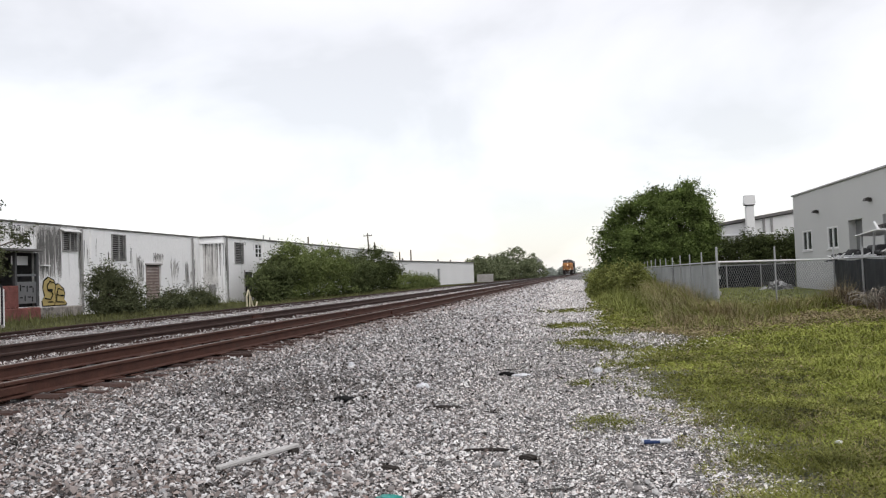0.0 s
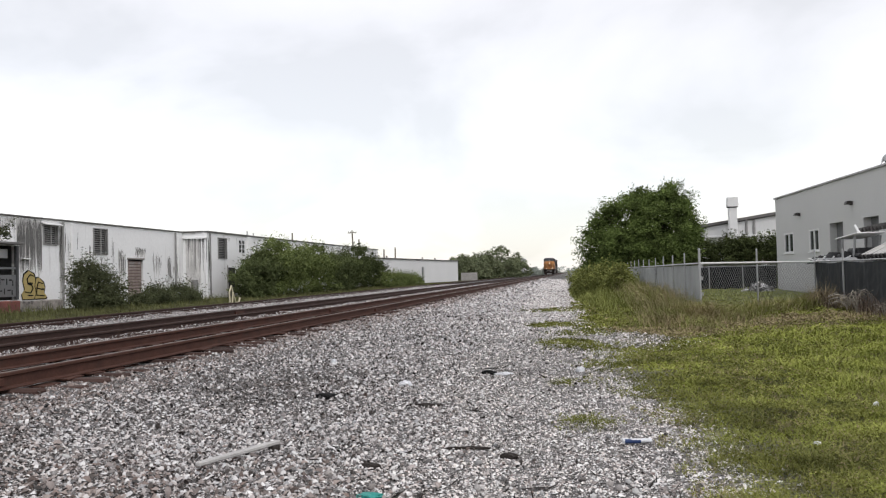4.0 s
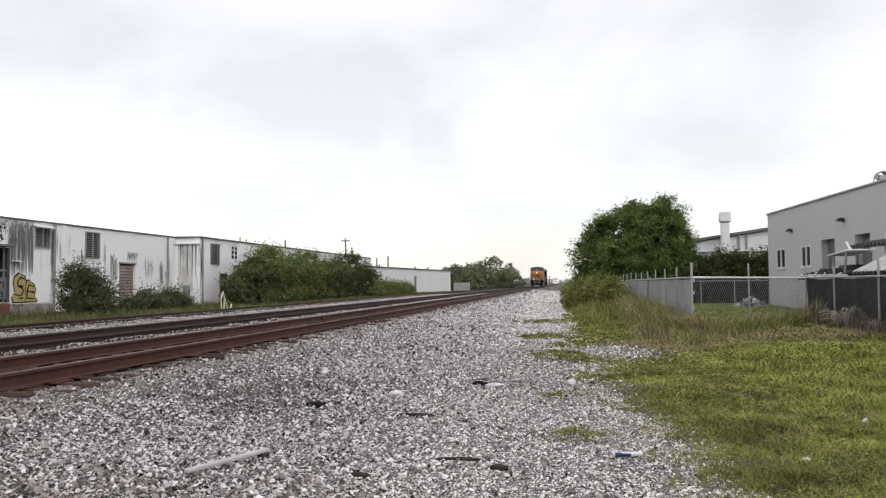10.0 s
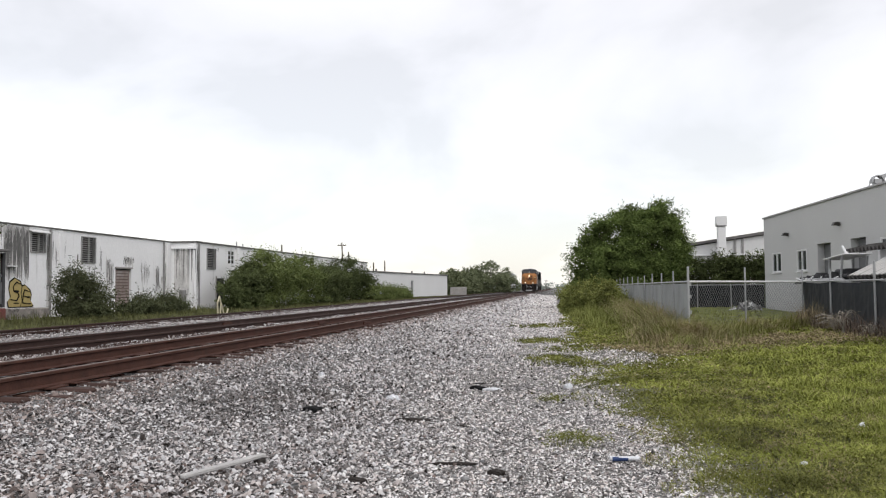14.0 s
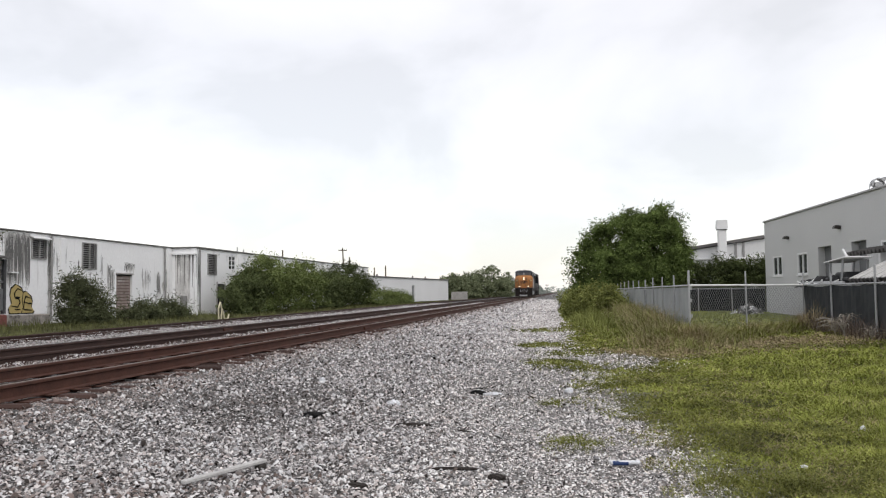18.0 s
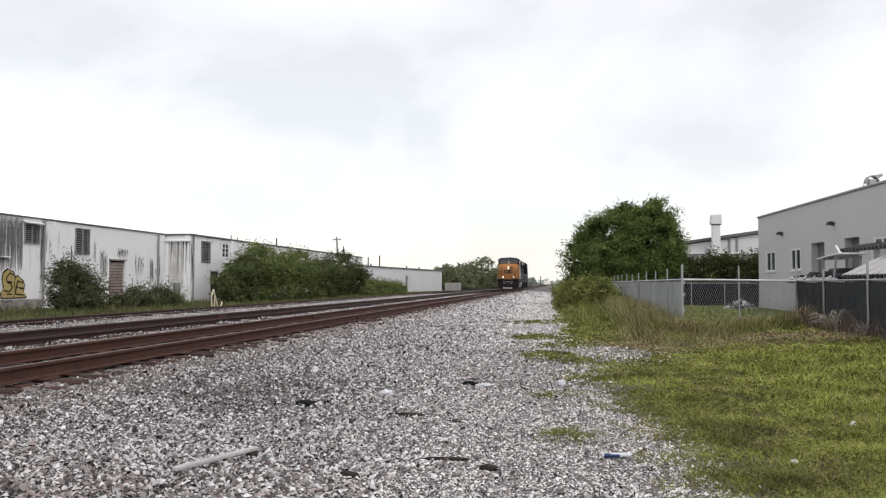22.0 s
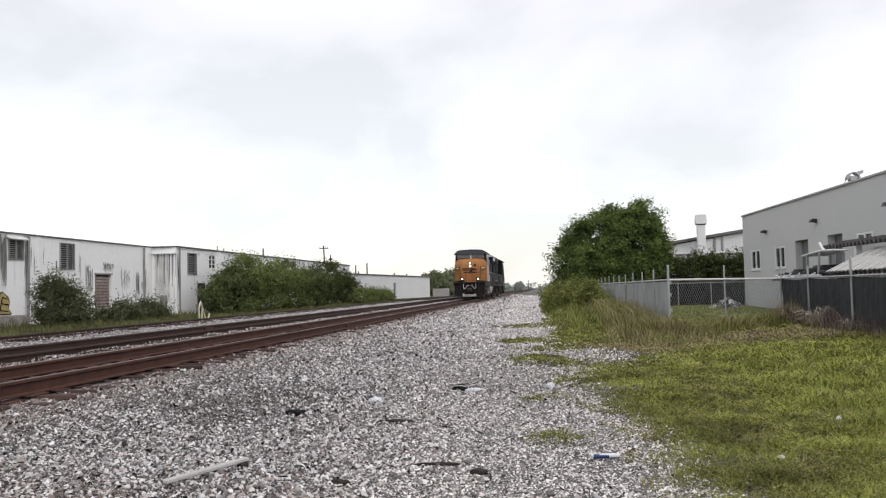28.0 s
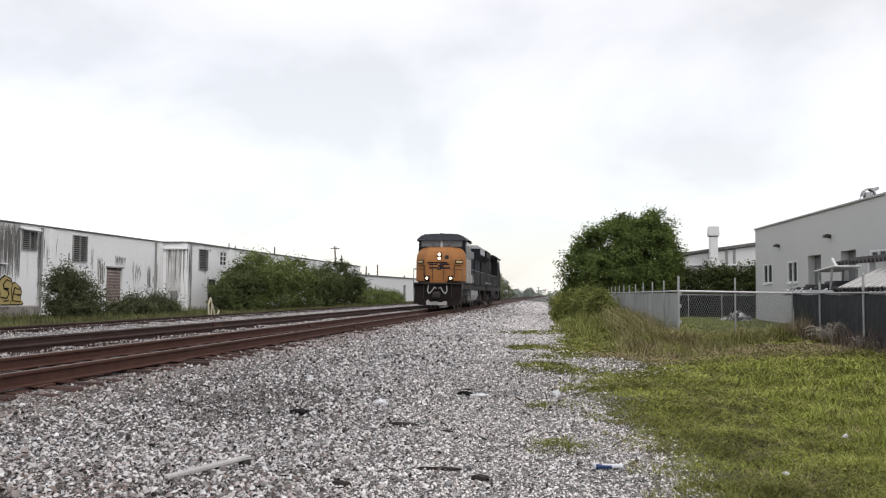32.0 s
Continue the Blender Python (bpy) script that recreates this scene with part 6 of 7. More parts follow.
def crown(blobs, clusters, per, size, radius, seed, floor=None, lump=0.22, holes=-1.25):
    """Leaves in clumps over lumpy ellipsoids (x, y, z, rx, ry, rz), with gaps between the clumps."""
    r = np.random.RandomState(seed)
    B = np.array(blobs, float)
    area = (B[:, 3] * B[:, 5] + B[:, 3] * B[:, 4])
    k = r.choice(len(B), clusters, p=area / area.sum())
    u = unit(r, clusters)
    rad = r.uniform(0.55, 1.0, clusters) ** 0.5 * (1 + lump * r.normal(size=clusters) * 0.6)
    c = B[k, :3] + u * rad[:, None] * B[k, 3:]
    if floor is not None:
        c[:, 2] = np.maximum(c[:, 2], floor + r.uniform(0, 0.4, clusters))
    q = c / (2.2 * radius + 0.25)
    hollow = np.sin(q[:, 0] * 1.9 + 1.3) + np.sin(q[:, 1] * 2.3 + 0.4) + np.sin(q[:, 2] * 2.1 + 2.0) + 0.8 * np.sin(q[:, 0] * 0.8 + q[:, 2] * 1.1)
    c = c[hollow > holes]
    clusters = len(c)
    cr = radius * r.uniform(0.5, 1.6, clusters)
    pts = np.repeat(c, per, 0) + np.clip(r.normal(size=(clusters * per, 3)), -1.7, 1.7) * np.repeat(cr, per)[:, None] * np.array([0.6, 0.6, 0.42])
    return leaf_tris(pts, size * 1.3, r)


def plant(name, at, blobs, clusters, per, size, radius, seed, leaf, label, category, trunk=True, floor=0.05, trunk_r=0.16, sprigs=0, holes=-1.25):
    """A tree or shrub at its foot, with a trunk, limbs and a crown of leaves; blobs are relative to the foot."""
    t = thing(name, at, label, category)
    r = random.Random(seed)
    B = blobs
    if trunk:
        tall = max(b[2] for b in B)
        bm = bmesh.new()
        p, rr = Vector((0, 0, -0.1)), trunk_r
        for k in range(5):
            q = Vector((r.uniform(-0.15, 0.15) * (k + 1), r.uniform(-0.15, 0.15) * (k + 1), tall * 0.75 * (k + 1) / 5))
            tube_bm(p, q, rr, rr * 0.82, 8, bm)
            p, rr = q, rr * 0.82
        part("trunk", bm, M["bark"], t)
        for b in B:
            lb = bmesh.new()
            s = Vector((0, 0, tall * r.uniform(0.2, 0.5)))
            e = Vector(b[:3])
            m_ = (s + e) / 2 + Vector((r.uniform(-0.3, 0.3), r.uniform(-0.3, 0.3), 0.2))
            tube_bm(s, m_, trunk_r * 0.5, trunk_r * 0.35, 6, lb)
            tube_bm(m_, e, trunk_r * 0.35, trunk_r * 0.15, 6, lb)
            for _ in range(5):
                f = e + Vector((r.uniform(-1, 1) * b[3], r.uniform(-1, 1) * b[4], r.uniform(-0.5, 1) * b[5])) * 0.8
                tube_bm(m_.lerp(e, r.uniform(0.3, 1)), f, trunk_r * 0.16, trunk_r * 0.06, 5, lb)
            part("limb", lb, M["bark"], t)
    v, f = crown(B, clusters, per, size, radius, seed, floor, holes=holes)
    if sprigs:
        rs = np.random.RandomState(seed + 1)
        Bn = np.array(B, float)
        k = rs.choice(len(Bn), sprigs)
        u = unit(rs, sprigs)
        u[:, 2] = np.abs(u[:, 2]) + 0.3
        u /= np.linalg.norm(u, axis=1)[:, None]
        s0 = Bn[k, :3] + u * Bn[k, 3:] * 0.92
        steps = np.linspace(0, 1, 9)
        pts = (s0[:, None] + (u * rs.uniform(0.25, 0.85, sprigs)[:, None])[:, None] * steps[None, :, None]).reshape(-1, 3) + np.clip(rs.normal(size=(sprigs * 9, 3)), -1.5, 1.5) * 0.05
        v2, f2 = leaf_tris(pts, size * 1.3, rs)
        f = np.concatenate([f, f2 + len(v)])
        v = np.concatenate([v, v2])
    c = new("crown", raw("crown", v, f, M[leaf]))
    c.parent = t
    return t


plant("tree", (4.1, 60, 0.0), [(-1.8, 0, 3.2, 1.8, 2.0, 2.1), (0.0, 0, 4.4, 2.4, 2.5, 2.6), (2.2, 0, 4.6, 2.3, 2.4, 2.5), (2.8, 0, 6.4, 0.95, 1.0, 1.15), (3.0, 0, 3.6, 1.6, 2.0, 1.9), (4.0, 0, 4.5, 0.6, 0.7, 0.6), (-1.7, 0, 5.3, 0.95, 1.0, 0.9), (0.2, -1.6, 2.6, 2.8, 1.4, 2.0), (0.6, 0, 6.4, 1.0, 1.0, 0.7)], 1650, 88, 0.066, 0.40, 11, "leaf_tree", "large dense dark green broadleaf tree behind the fence", "tree", sprigs=260, holes=-1.95)
plant("tree", (9.3, 66, 0.0), [(0, 0, 2.0, 2.2, 1.8, 1.8), (2.6, 0, 2.0, 2.0, 1.8, 1.75), (5.2, 0, 2.0, 2.1, 1.8, 1.75), (7.2, 0, 2.0, 1.8, 1.6, 1.7), (-1.4, -1, 1.7, 1.6, 1.5, 1.6), (3.6, 0, 2.9, 1.3, 1.2, 0.75), (-0.8, 0, 3.1, 1.3, 1.2, 0.9), (5.8, 0.2, 2.9, 0.9, 0.9, 0.7)], 1500, 44, 0.08, 0.34, 12, "leaf_hedge", "deep green hedge of overgrown shrubs behind the yard", "hedge", sprigs=90, holes=-2.6)
# undergrowth at the foot of the tree and along the verge
for i, (x, y, rx, rz, sd) in enumerate(((0.75, 47, 0.8, 1.25, 21), (1.7, 46, 0.8, 1.8, 22), (0.85, 55, 0.9, 1.7, 23), (2.3, 44, 0.7, 1.7, 24), (0.55, 64, 0.9, 1.6, 25), (1.0, 78, 1.2, 1.6, 27))):
    plant("shrub", (x, y, -0.05), [(0, 0, rz * 0.5, rx, rx, rz * 0.52), (rx * 0.6, 0.3, rz * 0.35, rx * 0.6, rx * 0.6, rz * 0.45), (-rx * 0.6, -0.3, rz * 0.3, rx * 0.6, rx * 0.6, rz * 0.4)], 330, 24, 0.055, 0.2, sd, "leaf_weed", "tangled yellow-green weeds at the foot of the fence", "shrub", trunk=False, sprigs=90)
# bushes before the white warehouse
for x, y, blobs, cl, sd, lab in (
    (-22.0, 34.6, [(0, 0, 0.95, 1.0, 1.3, 0.9), (0, -0.55, 1.75, 0.6, 0.55, 0.65), (0, 1.5, 0.75, 0.7, 0.8, 0.7), (0, -0.9, 0.95, 0.6, 0.5, 0.75), (0, 0.3, 1.55, 0.6, 0.8, 0.5), (0, 0.4, 0.45, 0.9, 1.5, 0.4)], 260, 31, "dark leggy bush against the white wall"),
    (-22.0, 40.2, [(0, 0, 0.45, 0.6, 0.8, 0.6), (0, 0.9, 0.3, 0.5, 0.6, 0.35), (0, -1.2, 0.3, 0.5, 0.7, 0.3)], 90, 32, "low weedy shrub below the wall"),
    (-22.0, 43.0, [(0, 0, 0.45, 0.6, 0.9, 0.55), (0, 1.2, 0.3, 0.5, 0.7, 0.35)], 90, 33, "low weedy shrub below the wall"),
    (-21.2, 52.2, [(0, 0, 1.2, 1.2, 1.3, 1.2), (0, 1.2, 1.9, 1.3, 1.3, 1.3), (-0.5, -0.9, 0.9, 0.9, 0.9, 0.9)], 420, 34, "tall green bush against the warehouse"),
    (-21.0, 54.5, [(0, 0, 1.9, 1.5, 2.0, 1.7), (0, 0.8, 2.8, 1.2, 1.4, 1.1), (0, 2.6, 1.8, 1.5, 1.8, 1.6)], 600, 35, "tall bright green bush against the warehouse"),
    (-21.0, 61.5, [(0, 0, 1.8, 1.5, 2.4, 1.7), (0, -0.5, 2.6, 1.2, 1.5, 1.1), (0, 2.6, 2.8, 1.2, 1.7, 1.1), (0, 3.2, 1.7, 1.5, 2.2, 1.6)], 620, 36, "tall green bush against the warehouse"),
    (-21.0, 69.5, [(0, 0, 1.7, 1.5, 2.6, 1.7), (0, 3.5, 1.6, 1.5, 2.4, 1.6), (0, 1.8, 2.3, 1.2, 1.6, 1.1)], 520, 37, "wide green bush beside the siding"),
    (-21.6, 77.0, [(0, 0, 1.9, 1.5, 2.6, 1.8), (-0.4, 2.6, 2.4, 1.5, 1.8, 2.0), (-0.6, 5.0, 2.4, 1.4, 2.2, 1.9), (-0.5, 8.5, 2.0, 1.4, 2.4, 1.9), (-0.3, 11.6, 1.5, 1.3, 1.8, 1.5)], 900, 38, "dark vine-grown bush at the end of the warehouse"),
    (-20.5, 89, [(0, 0, 0.8, 1.6, 4.5, 0.8), (0, 6, 0.7, 1.6, 4, 0.7)], 300, 39, "low green scrub beside the siding"),
    (-20.9, 101.5, [(0, 0, 0.6, 1.5, 4.0, 0.55)], 180, 40, "low green scrub beside the siding"),
):
    plant("bush", (x, y, 0.26), blobs, int(cl * 1.35), 72 if sd < 34 else 52, 0.042 if sd < 34 else 0.06, 0.25, sd, "leaf_hedge" if sd == 38 else "leaf_dull" if sd in (34, 37) else "leaf_grey" if sd in (31, 32, 33) else "leaf_bush", lab, "bush", trunk=sd in (31,), trunk_r=0.06, floor=0.05, sprigs=240 if sd > 33 else 120, holes=-0.75)
plant("tree", (-22.6, 26.2, 0.26), [(0.2, 0, 3.2, 1.2, 1.2, 1.0), (0.5, 0.1, 4.2, 0.55, 0.5, 0.45), (0.4, 0.3, 2.4, 1.0, 0.9, 0.6), (1.5, 0.9, 3.2, 0.5, 0.35, 0.15)], 230, 28, 0.055, 0.22, 51, "leaf_grey", "thin young tree with sparse branches beside the dock", "tree", trunk_r=0.09, sprigs=40)
# distant trees, most with air haze mixed into the leaf colour
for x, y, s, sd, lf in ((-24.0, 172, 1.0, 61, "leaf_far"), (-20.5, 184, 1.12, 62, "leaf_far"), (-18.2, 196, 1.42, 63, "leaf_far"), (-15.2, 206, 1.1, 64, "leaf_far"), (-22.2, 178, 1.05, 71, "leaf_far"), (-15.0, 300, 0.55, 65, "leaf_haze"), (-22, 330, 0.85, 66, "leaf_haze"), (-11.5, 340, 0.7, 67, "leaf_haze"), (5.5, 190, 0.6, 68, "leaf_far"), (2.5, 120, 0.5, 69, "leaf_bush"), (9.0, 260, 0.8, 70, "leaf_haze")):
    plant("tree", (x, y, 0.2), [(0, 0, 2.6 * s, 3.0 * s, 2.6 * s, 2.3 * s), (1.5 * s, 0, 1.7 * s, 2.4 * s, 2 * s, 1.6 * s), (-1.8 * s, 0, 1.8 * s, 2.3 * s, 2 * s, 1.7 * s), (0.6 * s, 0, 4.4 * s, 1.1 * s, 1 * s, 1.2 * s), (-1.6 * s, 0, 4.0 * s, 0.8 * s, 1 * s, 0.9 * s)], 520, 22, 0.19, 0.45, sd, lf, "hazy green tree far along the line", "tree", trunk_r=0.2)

# horizon foliage, its haze put into the pale leaf colour
fw = thing("distant_wood", (0, 0, 0), "tree line on the horizon with haze in its leaf colour", "tree line", kind="stuff")
rb = np.random.RandomState(77)
blobs = [(x, 620 + rb.uniform(-60, 120), rb.uniform(1.0, 2.0), rb.uniform(7, 14), 8, rb.uniform(1.5, 4.0)) for x in np.arange(-330, 420, 11.0)]
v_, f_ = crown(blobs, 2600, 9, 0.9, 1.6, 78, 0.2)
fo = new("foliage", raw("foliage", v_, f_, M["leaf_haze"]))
fo.parent = fw


# ---- grass ----
def blades(x, y, h, w, r, lean=0.5, short=False):
    """Bent tapered blades, three triangles each; short ones are straight, one triangle each."""
    n = len(x)
    z = ground_z(x, y) - 0.01
    a = r.uniform(0, 6.283, n)
    d = np.stack([np.cos(a), np.sin(a), 0 * a], -1)
    side = np.stack([-np.sin(a), np.cos(a), 0 * a], -1) * (w / 2)[:, None]
    base = np.stack([x, y, z], -1)
    bend = (h * lean * r.uniform(0.1, 1.0, n))[:, None]
    mid = base + d * bend * 0.35 + np.array([0, 0, 1]) * (h * 0.6)[:, None]
    tip = base + d * bend + np.array([0, 0, 1]) * h[:, None]
    if short:
        v = np.stack([base - side, base + side, tip], 1).reshape(-1, 3)
        return v, np.arange(n)[:, None] * 3 + np.array([[0, 1, 2]])
    v = np.stack([base - side, base + side, mid + side * 0.8, mid - side * 0.8, tip], 1).reshape(-1, 3)
    i = (np.arange(n) * 5)[:, None, None] + np.array([[0, 1, 2], [0, 2, 3], [3, 2, 4]])[None]
    return v, i.reshape(-1, 3)


def verge():
    r = np.random.RandomState(5)
    n = 340000
    y = 4.6 * (52 / 4.6) ** r.uniform(0, 1, n)
    x = grass_edge(y) + r.uniform(-0.02, 1, n) * (np.minimum(10.5, 0.62 * y + 1.6) - grass_edge(y))
    patch = lumps(x, y, 1.4, 31) + 0.7 * lumps(x, y, 0.42, 32) + 0.4 * lumps(x, y, 0.2, 37)
    edge = np.clip((x - grass_edge(y)) / 1.0, 0, 1)
    keep = r.uniform(0, 1, n) < np.clip(0.05 + edge * 1.25 + patch * 0.75, 0.015, 1)
    # bare gravel lens in the verge
    bare = ((x - 1.1) / 0.9) ** 2 + ((y - 18.5) / 2.2) ** 2 < 1 + 0.6 * patch
    keep &= ~(bare & (r.uniform(0, 1, n) < 0.92))
    keep &= x < np.where(y > 31.5, 10.7, 8.5)
    x, y, patch, edge = x[keep], y[keep], patch[keep], edge[keep]
    m = len(x)
    dryness = lumps(x, y, 2.2, 33) * 0.9 + 0.7 * lumps(x, y, 0.5, 34)
    band = np.exp(-((y - 19.5 - 0.6 * x) / 2.2) ** 2) + 0.8 * np.exp(-(edge / 0.25) ** 2)
    dry = dryness + band * 0.75 + r.normal(size=m) * 0.3 > 0.5
    tall = np.clip((x - 3.2) / 1.6, 0, 1) * np.clip((17 - y) / 6, 0, 1) * (0.6 + patch) + 0.5 * np.exp(-((x - 3.0) / 0.6) ** 2) * (y > 22)
    h = (0.02 + 0.022 * edge + 0.07 * np.maximum(tall, 0) + 0.075 * np.maximum(patch, 0)) * r.uniform(0.45, 1.6, m)
    w = 0.0052 * np.maximum(1, y / 7.0) * r.uniform(0.7, 1.5, m)
    lime = ~dry & (lumps(x, y, 2.0, 47) + 0.6 * lumps(x, y, 0.5, 48) + 0.35 * np.clip((x - 2.5) / 2, -1, 1) + r.normal(size=m) * 0.2 > 0.18)
    dark = ~dry & ~lime & (lumps(x, y, 0.8, 49) + 0.6 * lumps(x, y, 0.25, 50) + r.normal(size=m) * 0.2 > 0.12)
    for name, sel, material, lab in (("grass", ~dry & ~lime & ~dark, "grass", "uneven fresh green grass along the verge"), ("grass", lime, "grass_lime", "bright lime grass in patches on the verge"), ("grass", dark, "grass_rough", "dark olive grass in patches on the verge"), ("dry_grass", dry, "grass_dry", "straw-coloured dry grass among the green")):
        v, f = blades(x[sel], y[sel], h[sel], w[sel] * 1.25, r, 3.0, True)
        tagged(new(name, raw(name, v, f, M[material])), lab, "grass", kind="stuff")
    # tall weeds along the fences
    n = 6000
    k = r.randint(0, 4, n)
    s = r.uniform(0, 1, n)
    wx = np.where(k == 0, 3.2 + r.normal(size=n) * 0.35, np.where(k < 3, 3.2 + 5.4 * s, 8.4 + r.normal(size=n) * 0.2))
    wy = np.where(k == 0, 24 + 22 * s, np.where(k < 3, 23.0 + 7.6 * s + r.normal(size=n) * 0.6, 31 - 15 * s))
    big = np.exp(-((wx - 8.2) / 0.5) ** 2 - ((wy - 29.0) / 1.8) ** 2)
    v, f = blades(wx, wy, (0.20 + 0.5 * big) * r.uniform(0.4, 1.6, n), np.full(n, 0.011), r, 1.4)
    tagged(new("tall_weeds", raw("tall_weeds", v, f, M["grass_dry"])), "tall dry weeds growing along the fence", "weeds", kind="stuff")
    # small broad leaves among the blades, in mats and hummocks
    n = 230000
    y = 4.8 * (40 / 4.8) ** r.uniform(0, 1, n)
    x = grass_edge(y) + r.uniform(-0.02, 1, n) * (np.minimum(8.4, 0.62 * y + 1.6) - grass_edge(y))
    pt = lumps(x, y, 1.4, 31) + 0.7 * lumps(x, y, 0.42, 32) + 0.4 * lumps(x, y, 0.2, 37)
    mound = np.maximum(0, lumps(x, y, 0.75, 66) + 0.5 * lumps(x, y, 0.3, 67))
    ed = np.clip((x - grass_edge(y)) / 1.3, 0, 1)
    keep = (r.uniform(0, 1, n) < np.clip(ed * 0.8 + 0.9 * pt + 0.7 * mound, 0.0, 1)) & ~((((x - 1.1) / 0.9) ** 2 + ((y - 18.5) / 2.2) ** 2) < 1)
    x, y, pt, mound = x[keep], y[keep], pt[keep], mound[keep]
    z = ground_z(x, y) + 0.008 + (0.018 + 0.05 * np.maximum(pt, 0) + 0.16 * mound) * r.uniform(0, 1.2, len(x))
    green = lumps(x, y, 2.0, 47) + 0.8 * lumps(x, y, 0.6, 68) + 0.15 * np.clip((x - 2.5) / 2, -1, 1) + r.normal(size=len(x)) * 0.2
    bd = np.exp(-((y - 19.0 - 0.7 * x) / 2.0) ** 2) * (x > 0.6) + 0.5 * np.maximum(0, lumps(x, y, 1.7, 69))
    brown = bd + r.normal(size=len(x)) * 0.28 > 0.54
    green = np.where(brown, 9, green)
    for sel, material, lab in ((brown, "grass_dry", "brown withered weeds in a band before the gate"), ((green > 0.12) & ~brown, "grass_lime", "lime broad-leaved weeds in low mounds"), ((green <= 0.12) & (green > -0.2), "grass", "low broad-leaved weeds in the grass"), (green <= -0.2, "grass_rough", "dark olive creeping weeds in the grass")):
        v, f = leaf_quads(np.stack([x[sel], y[sel], z[sel]], -1), 0.0115 * np.maximum(1, y[sel] / 7.5), r, 0.5)
        tagged(new("low_weeds", raw("low_weeds", v, f, M[material])), lab, "weeds", kind="stuff")
    # weeds hiding the foot of the fences
    n = 9000
    s = r.uniform(0, 1, n)
    k = r.randint(0, 2, n)
    x = np.where(k == 0, 3.0 + r.normal(size=n) * 0.3, 3.3 + 5.2 * s)
    y = np.where(k == 0, 22.5 + 24 * s, 22.6 + 7.7 * s + r.normal(size=n) * 0.5)
    v, f = blades(x, y, 0.32 * r.uniform(0.4, 1.3, n) * np.clip(1 + 1.2 * lumps(x, y, 1.5, 44), 0.3, 1.5), 0.014 * r.uniform(0.6, 1.4, n), r, 1.2)
    tagged(new("tall_grass", raw("tall_grass", v, f, M["grass_rough"])), "tall olive grass at the foot of the fence", "grass", kind="stuff")
    # knee-high grass round the corner of the fence
    n = 38000
    k = r.randint(0, 3, n)
    s = r.uniform(0, 1, n)
    x = np.where(k == 0, 2.9 + r.normal(size=n) * 0.38, np.where(k == 1, 3.1 + 4.6 * s, 3.1 + r.normal(size=n) * 0.6))
    y = np.where(k == 0, 24 + 22 * s, np.where(k == 1, 22.9 + 6.6 * s + r.normal(size=n) * 0.5, 22.7 + r.normal(size=n) * 0.9))
    keep = r.uniform(0, 1, n) < 0.65 + 0.8 * lumps(x, y, 0.8, 52)
    x, y = x[keep], y[keep]
    h = (0.31 + 0.40 * np.clip((y - 23.4) / 3, 0, 1) * (x < 3.5) + 0.2 * lumps(x, y, 1.3, 51) + 0.14 * np.exp(-((x - 3.2) / 0.7) ** 2 - ((y - 23.4) / 1.6) ** 2)) * r.uniform(0.35, 1.4, len(x))
    brown = lumps(x, y, 1.2, 53) + r.normal(size=len(x)) * 0.22 > -0.02
    for sel, material, lab in ((~brown, "leaf_weed", "knee-high green grass round the fence corner"), (brown, "grass_dry", "brown seeding weeds before the gate")):
        v, f = blades(x[sel], y[sel], np.maximum(h[sel], 0.04), 0.008 * r.uniform(0.6, 1.4, sel.sum()), r, 2.0)
        tagged(new("tall_grass", raw("tall_grass", v, f, M[material])), lab, "grass", kind="stuff")
    # lush tall grass on the bank
    n = 46000
    y = 6.5 * (20 / 6.5) ** r.uniform(0, 1, n)
    x = 3.2 + r.uniform(0, 1, n) * (0.62 * y + 1.4 - 3.2)
    keep = (r.uniform(0, 1, n) < np.clip(0.35 + 1.4 * lumps(x, y, 0.9, 55), 0, 1)) & (x > 3.2) & (x < 8.4)
    x, y = x[keep], y[keep]
    v, f = blades(x, y, (0.11 + 0.17 * np.clip((x - 0.28 * y - 1.6) / 1.2, 0, 1)) * r.uniform(0.5, 1.5, len(x)) * np.clip(1 + 1.5 * lumps(x, y, 0.9, 55), 0.4, 1.8), 0.006 * np.maximum(1, y / 8), r, 2.2)
    tagged(new("bank_grass", raw("bank_grass", v, f, M["grass_lime"])), "lush lime green grass on the bank", "grass", kind="stuff")
    # mown lawn inside the yard
    n = 26000
    y = r.uniform(25, 49.5, n)
    x = r.uniform(3.7, 10.8, n)
    keep = (y > 24.6 + 1.47 * (x - 3.5)) | (y > 32.5)
    x, y = x[keep], y[keep]
    v, f = blades(x, y, 0.09 * r.uniform(0.5, 1.5, len(x)), np.full(len(x), 0.035), r, 1.8)
    tagged(new("lawn", raw("lawn", v, f, M["lawn"])), "mown bright green lawn inside the yard", "lawn", kind="stuff")
    # bare twiggy scrub at the foot of the tarp
    n = 2600
    y = 29.5 - 12 * r.uniform(0, 1, n)
    x = 8.25 + r.normal(size=n) * 0.22
    keep = r.uniform(0, 1, n) < 0.4 + 1.2 * lumps(x, y, 1.5, 57)
    x, y = x[keep], y[keep]
    v, f = blades(x, y, 0.55 * r.uniform(0.4, 1.5, len(x)), np.full(len(x), 0.011), r, 1.7)
    tagged(new("scrub", raw("scrub", v, f, M["bark"])), "bare twiggy scrub at the foot of the tarp", "scrub", kind="stuff")
    # long grass before the tree
    n = 26000
    y = r.uniform(26, 66, n)
    x = grass_edge(y) + 0.2 + r.uniform(0, 1, n) * (3.25 - grass_edge(y))
    keep = r.uniform(0, 1, n) < 0.5 + lumps(x, y, 1.8, 38)
    x, y = x[keep], y[keep]
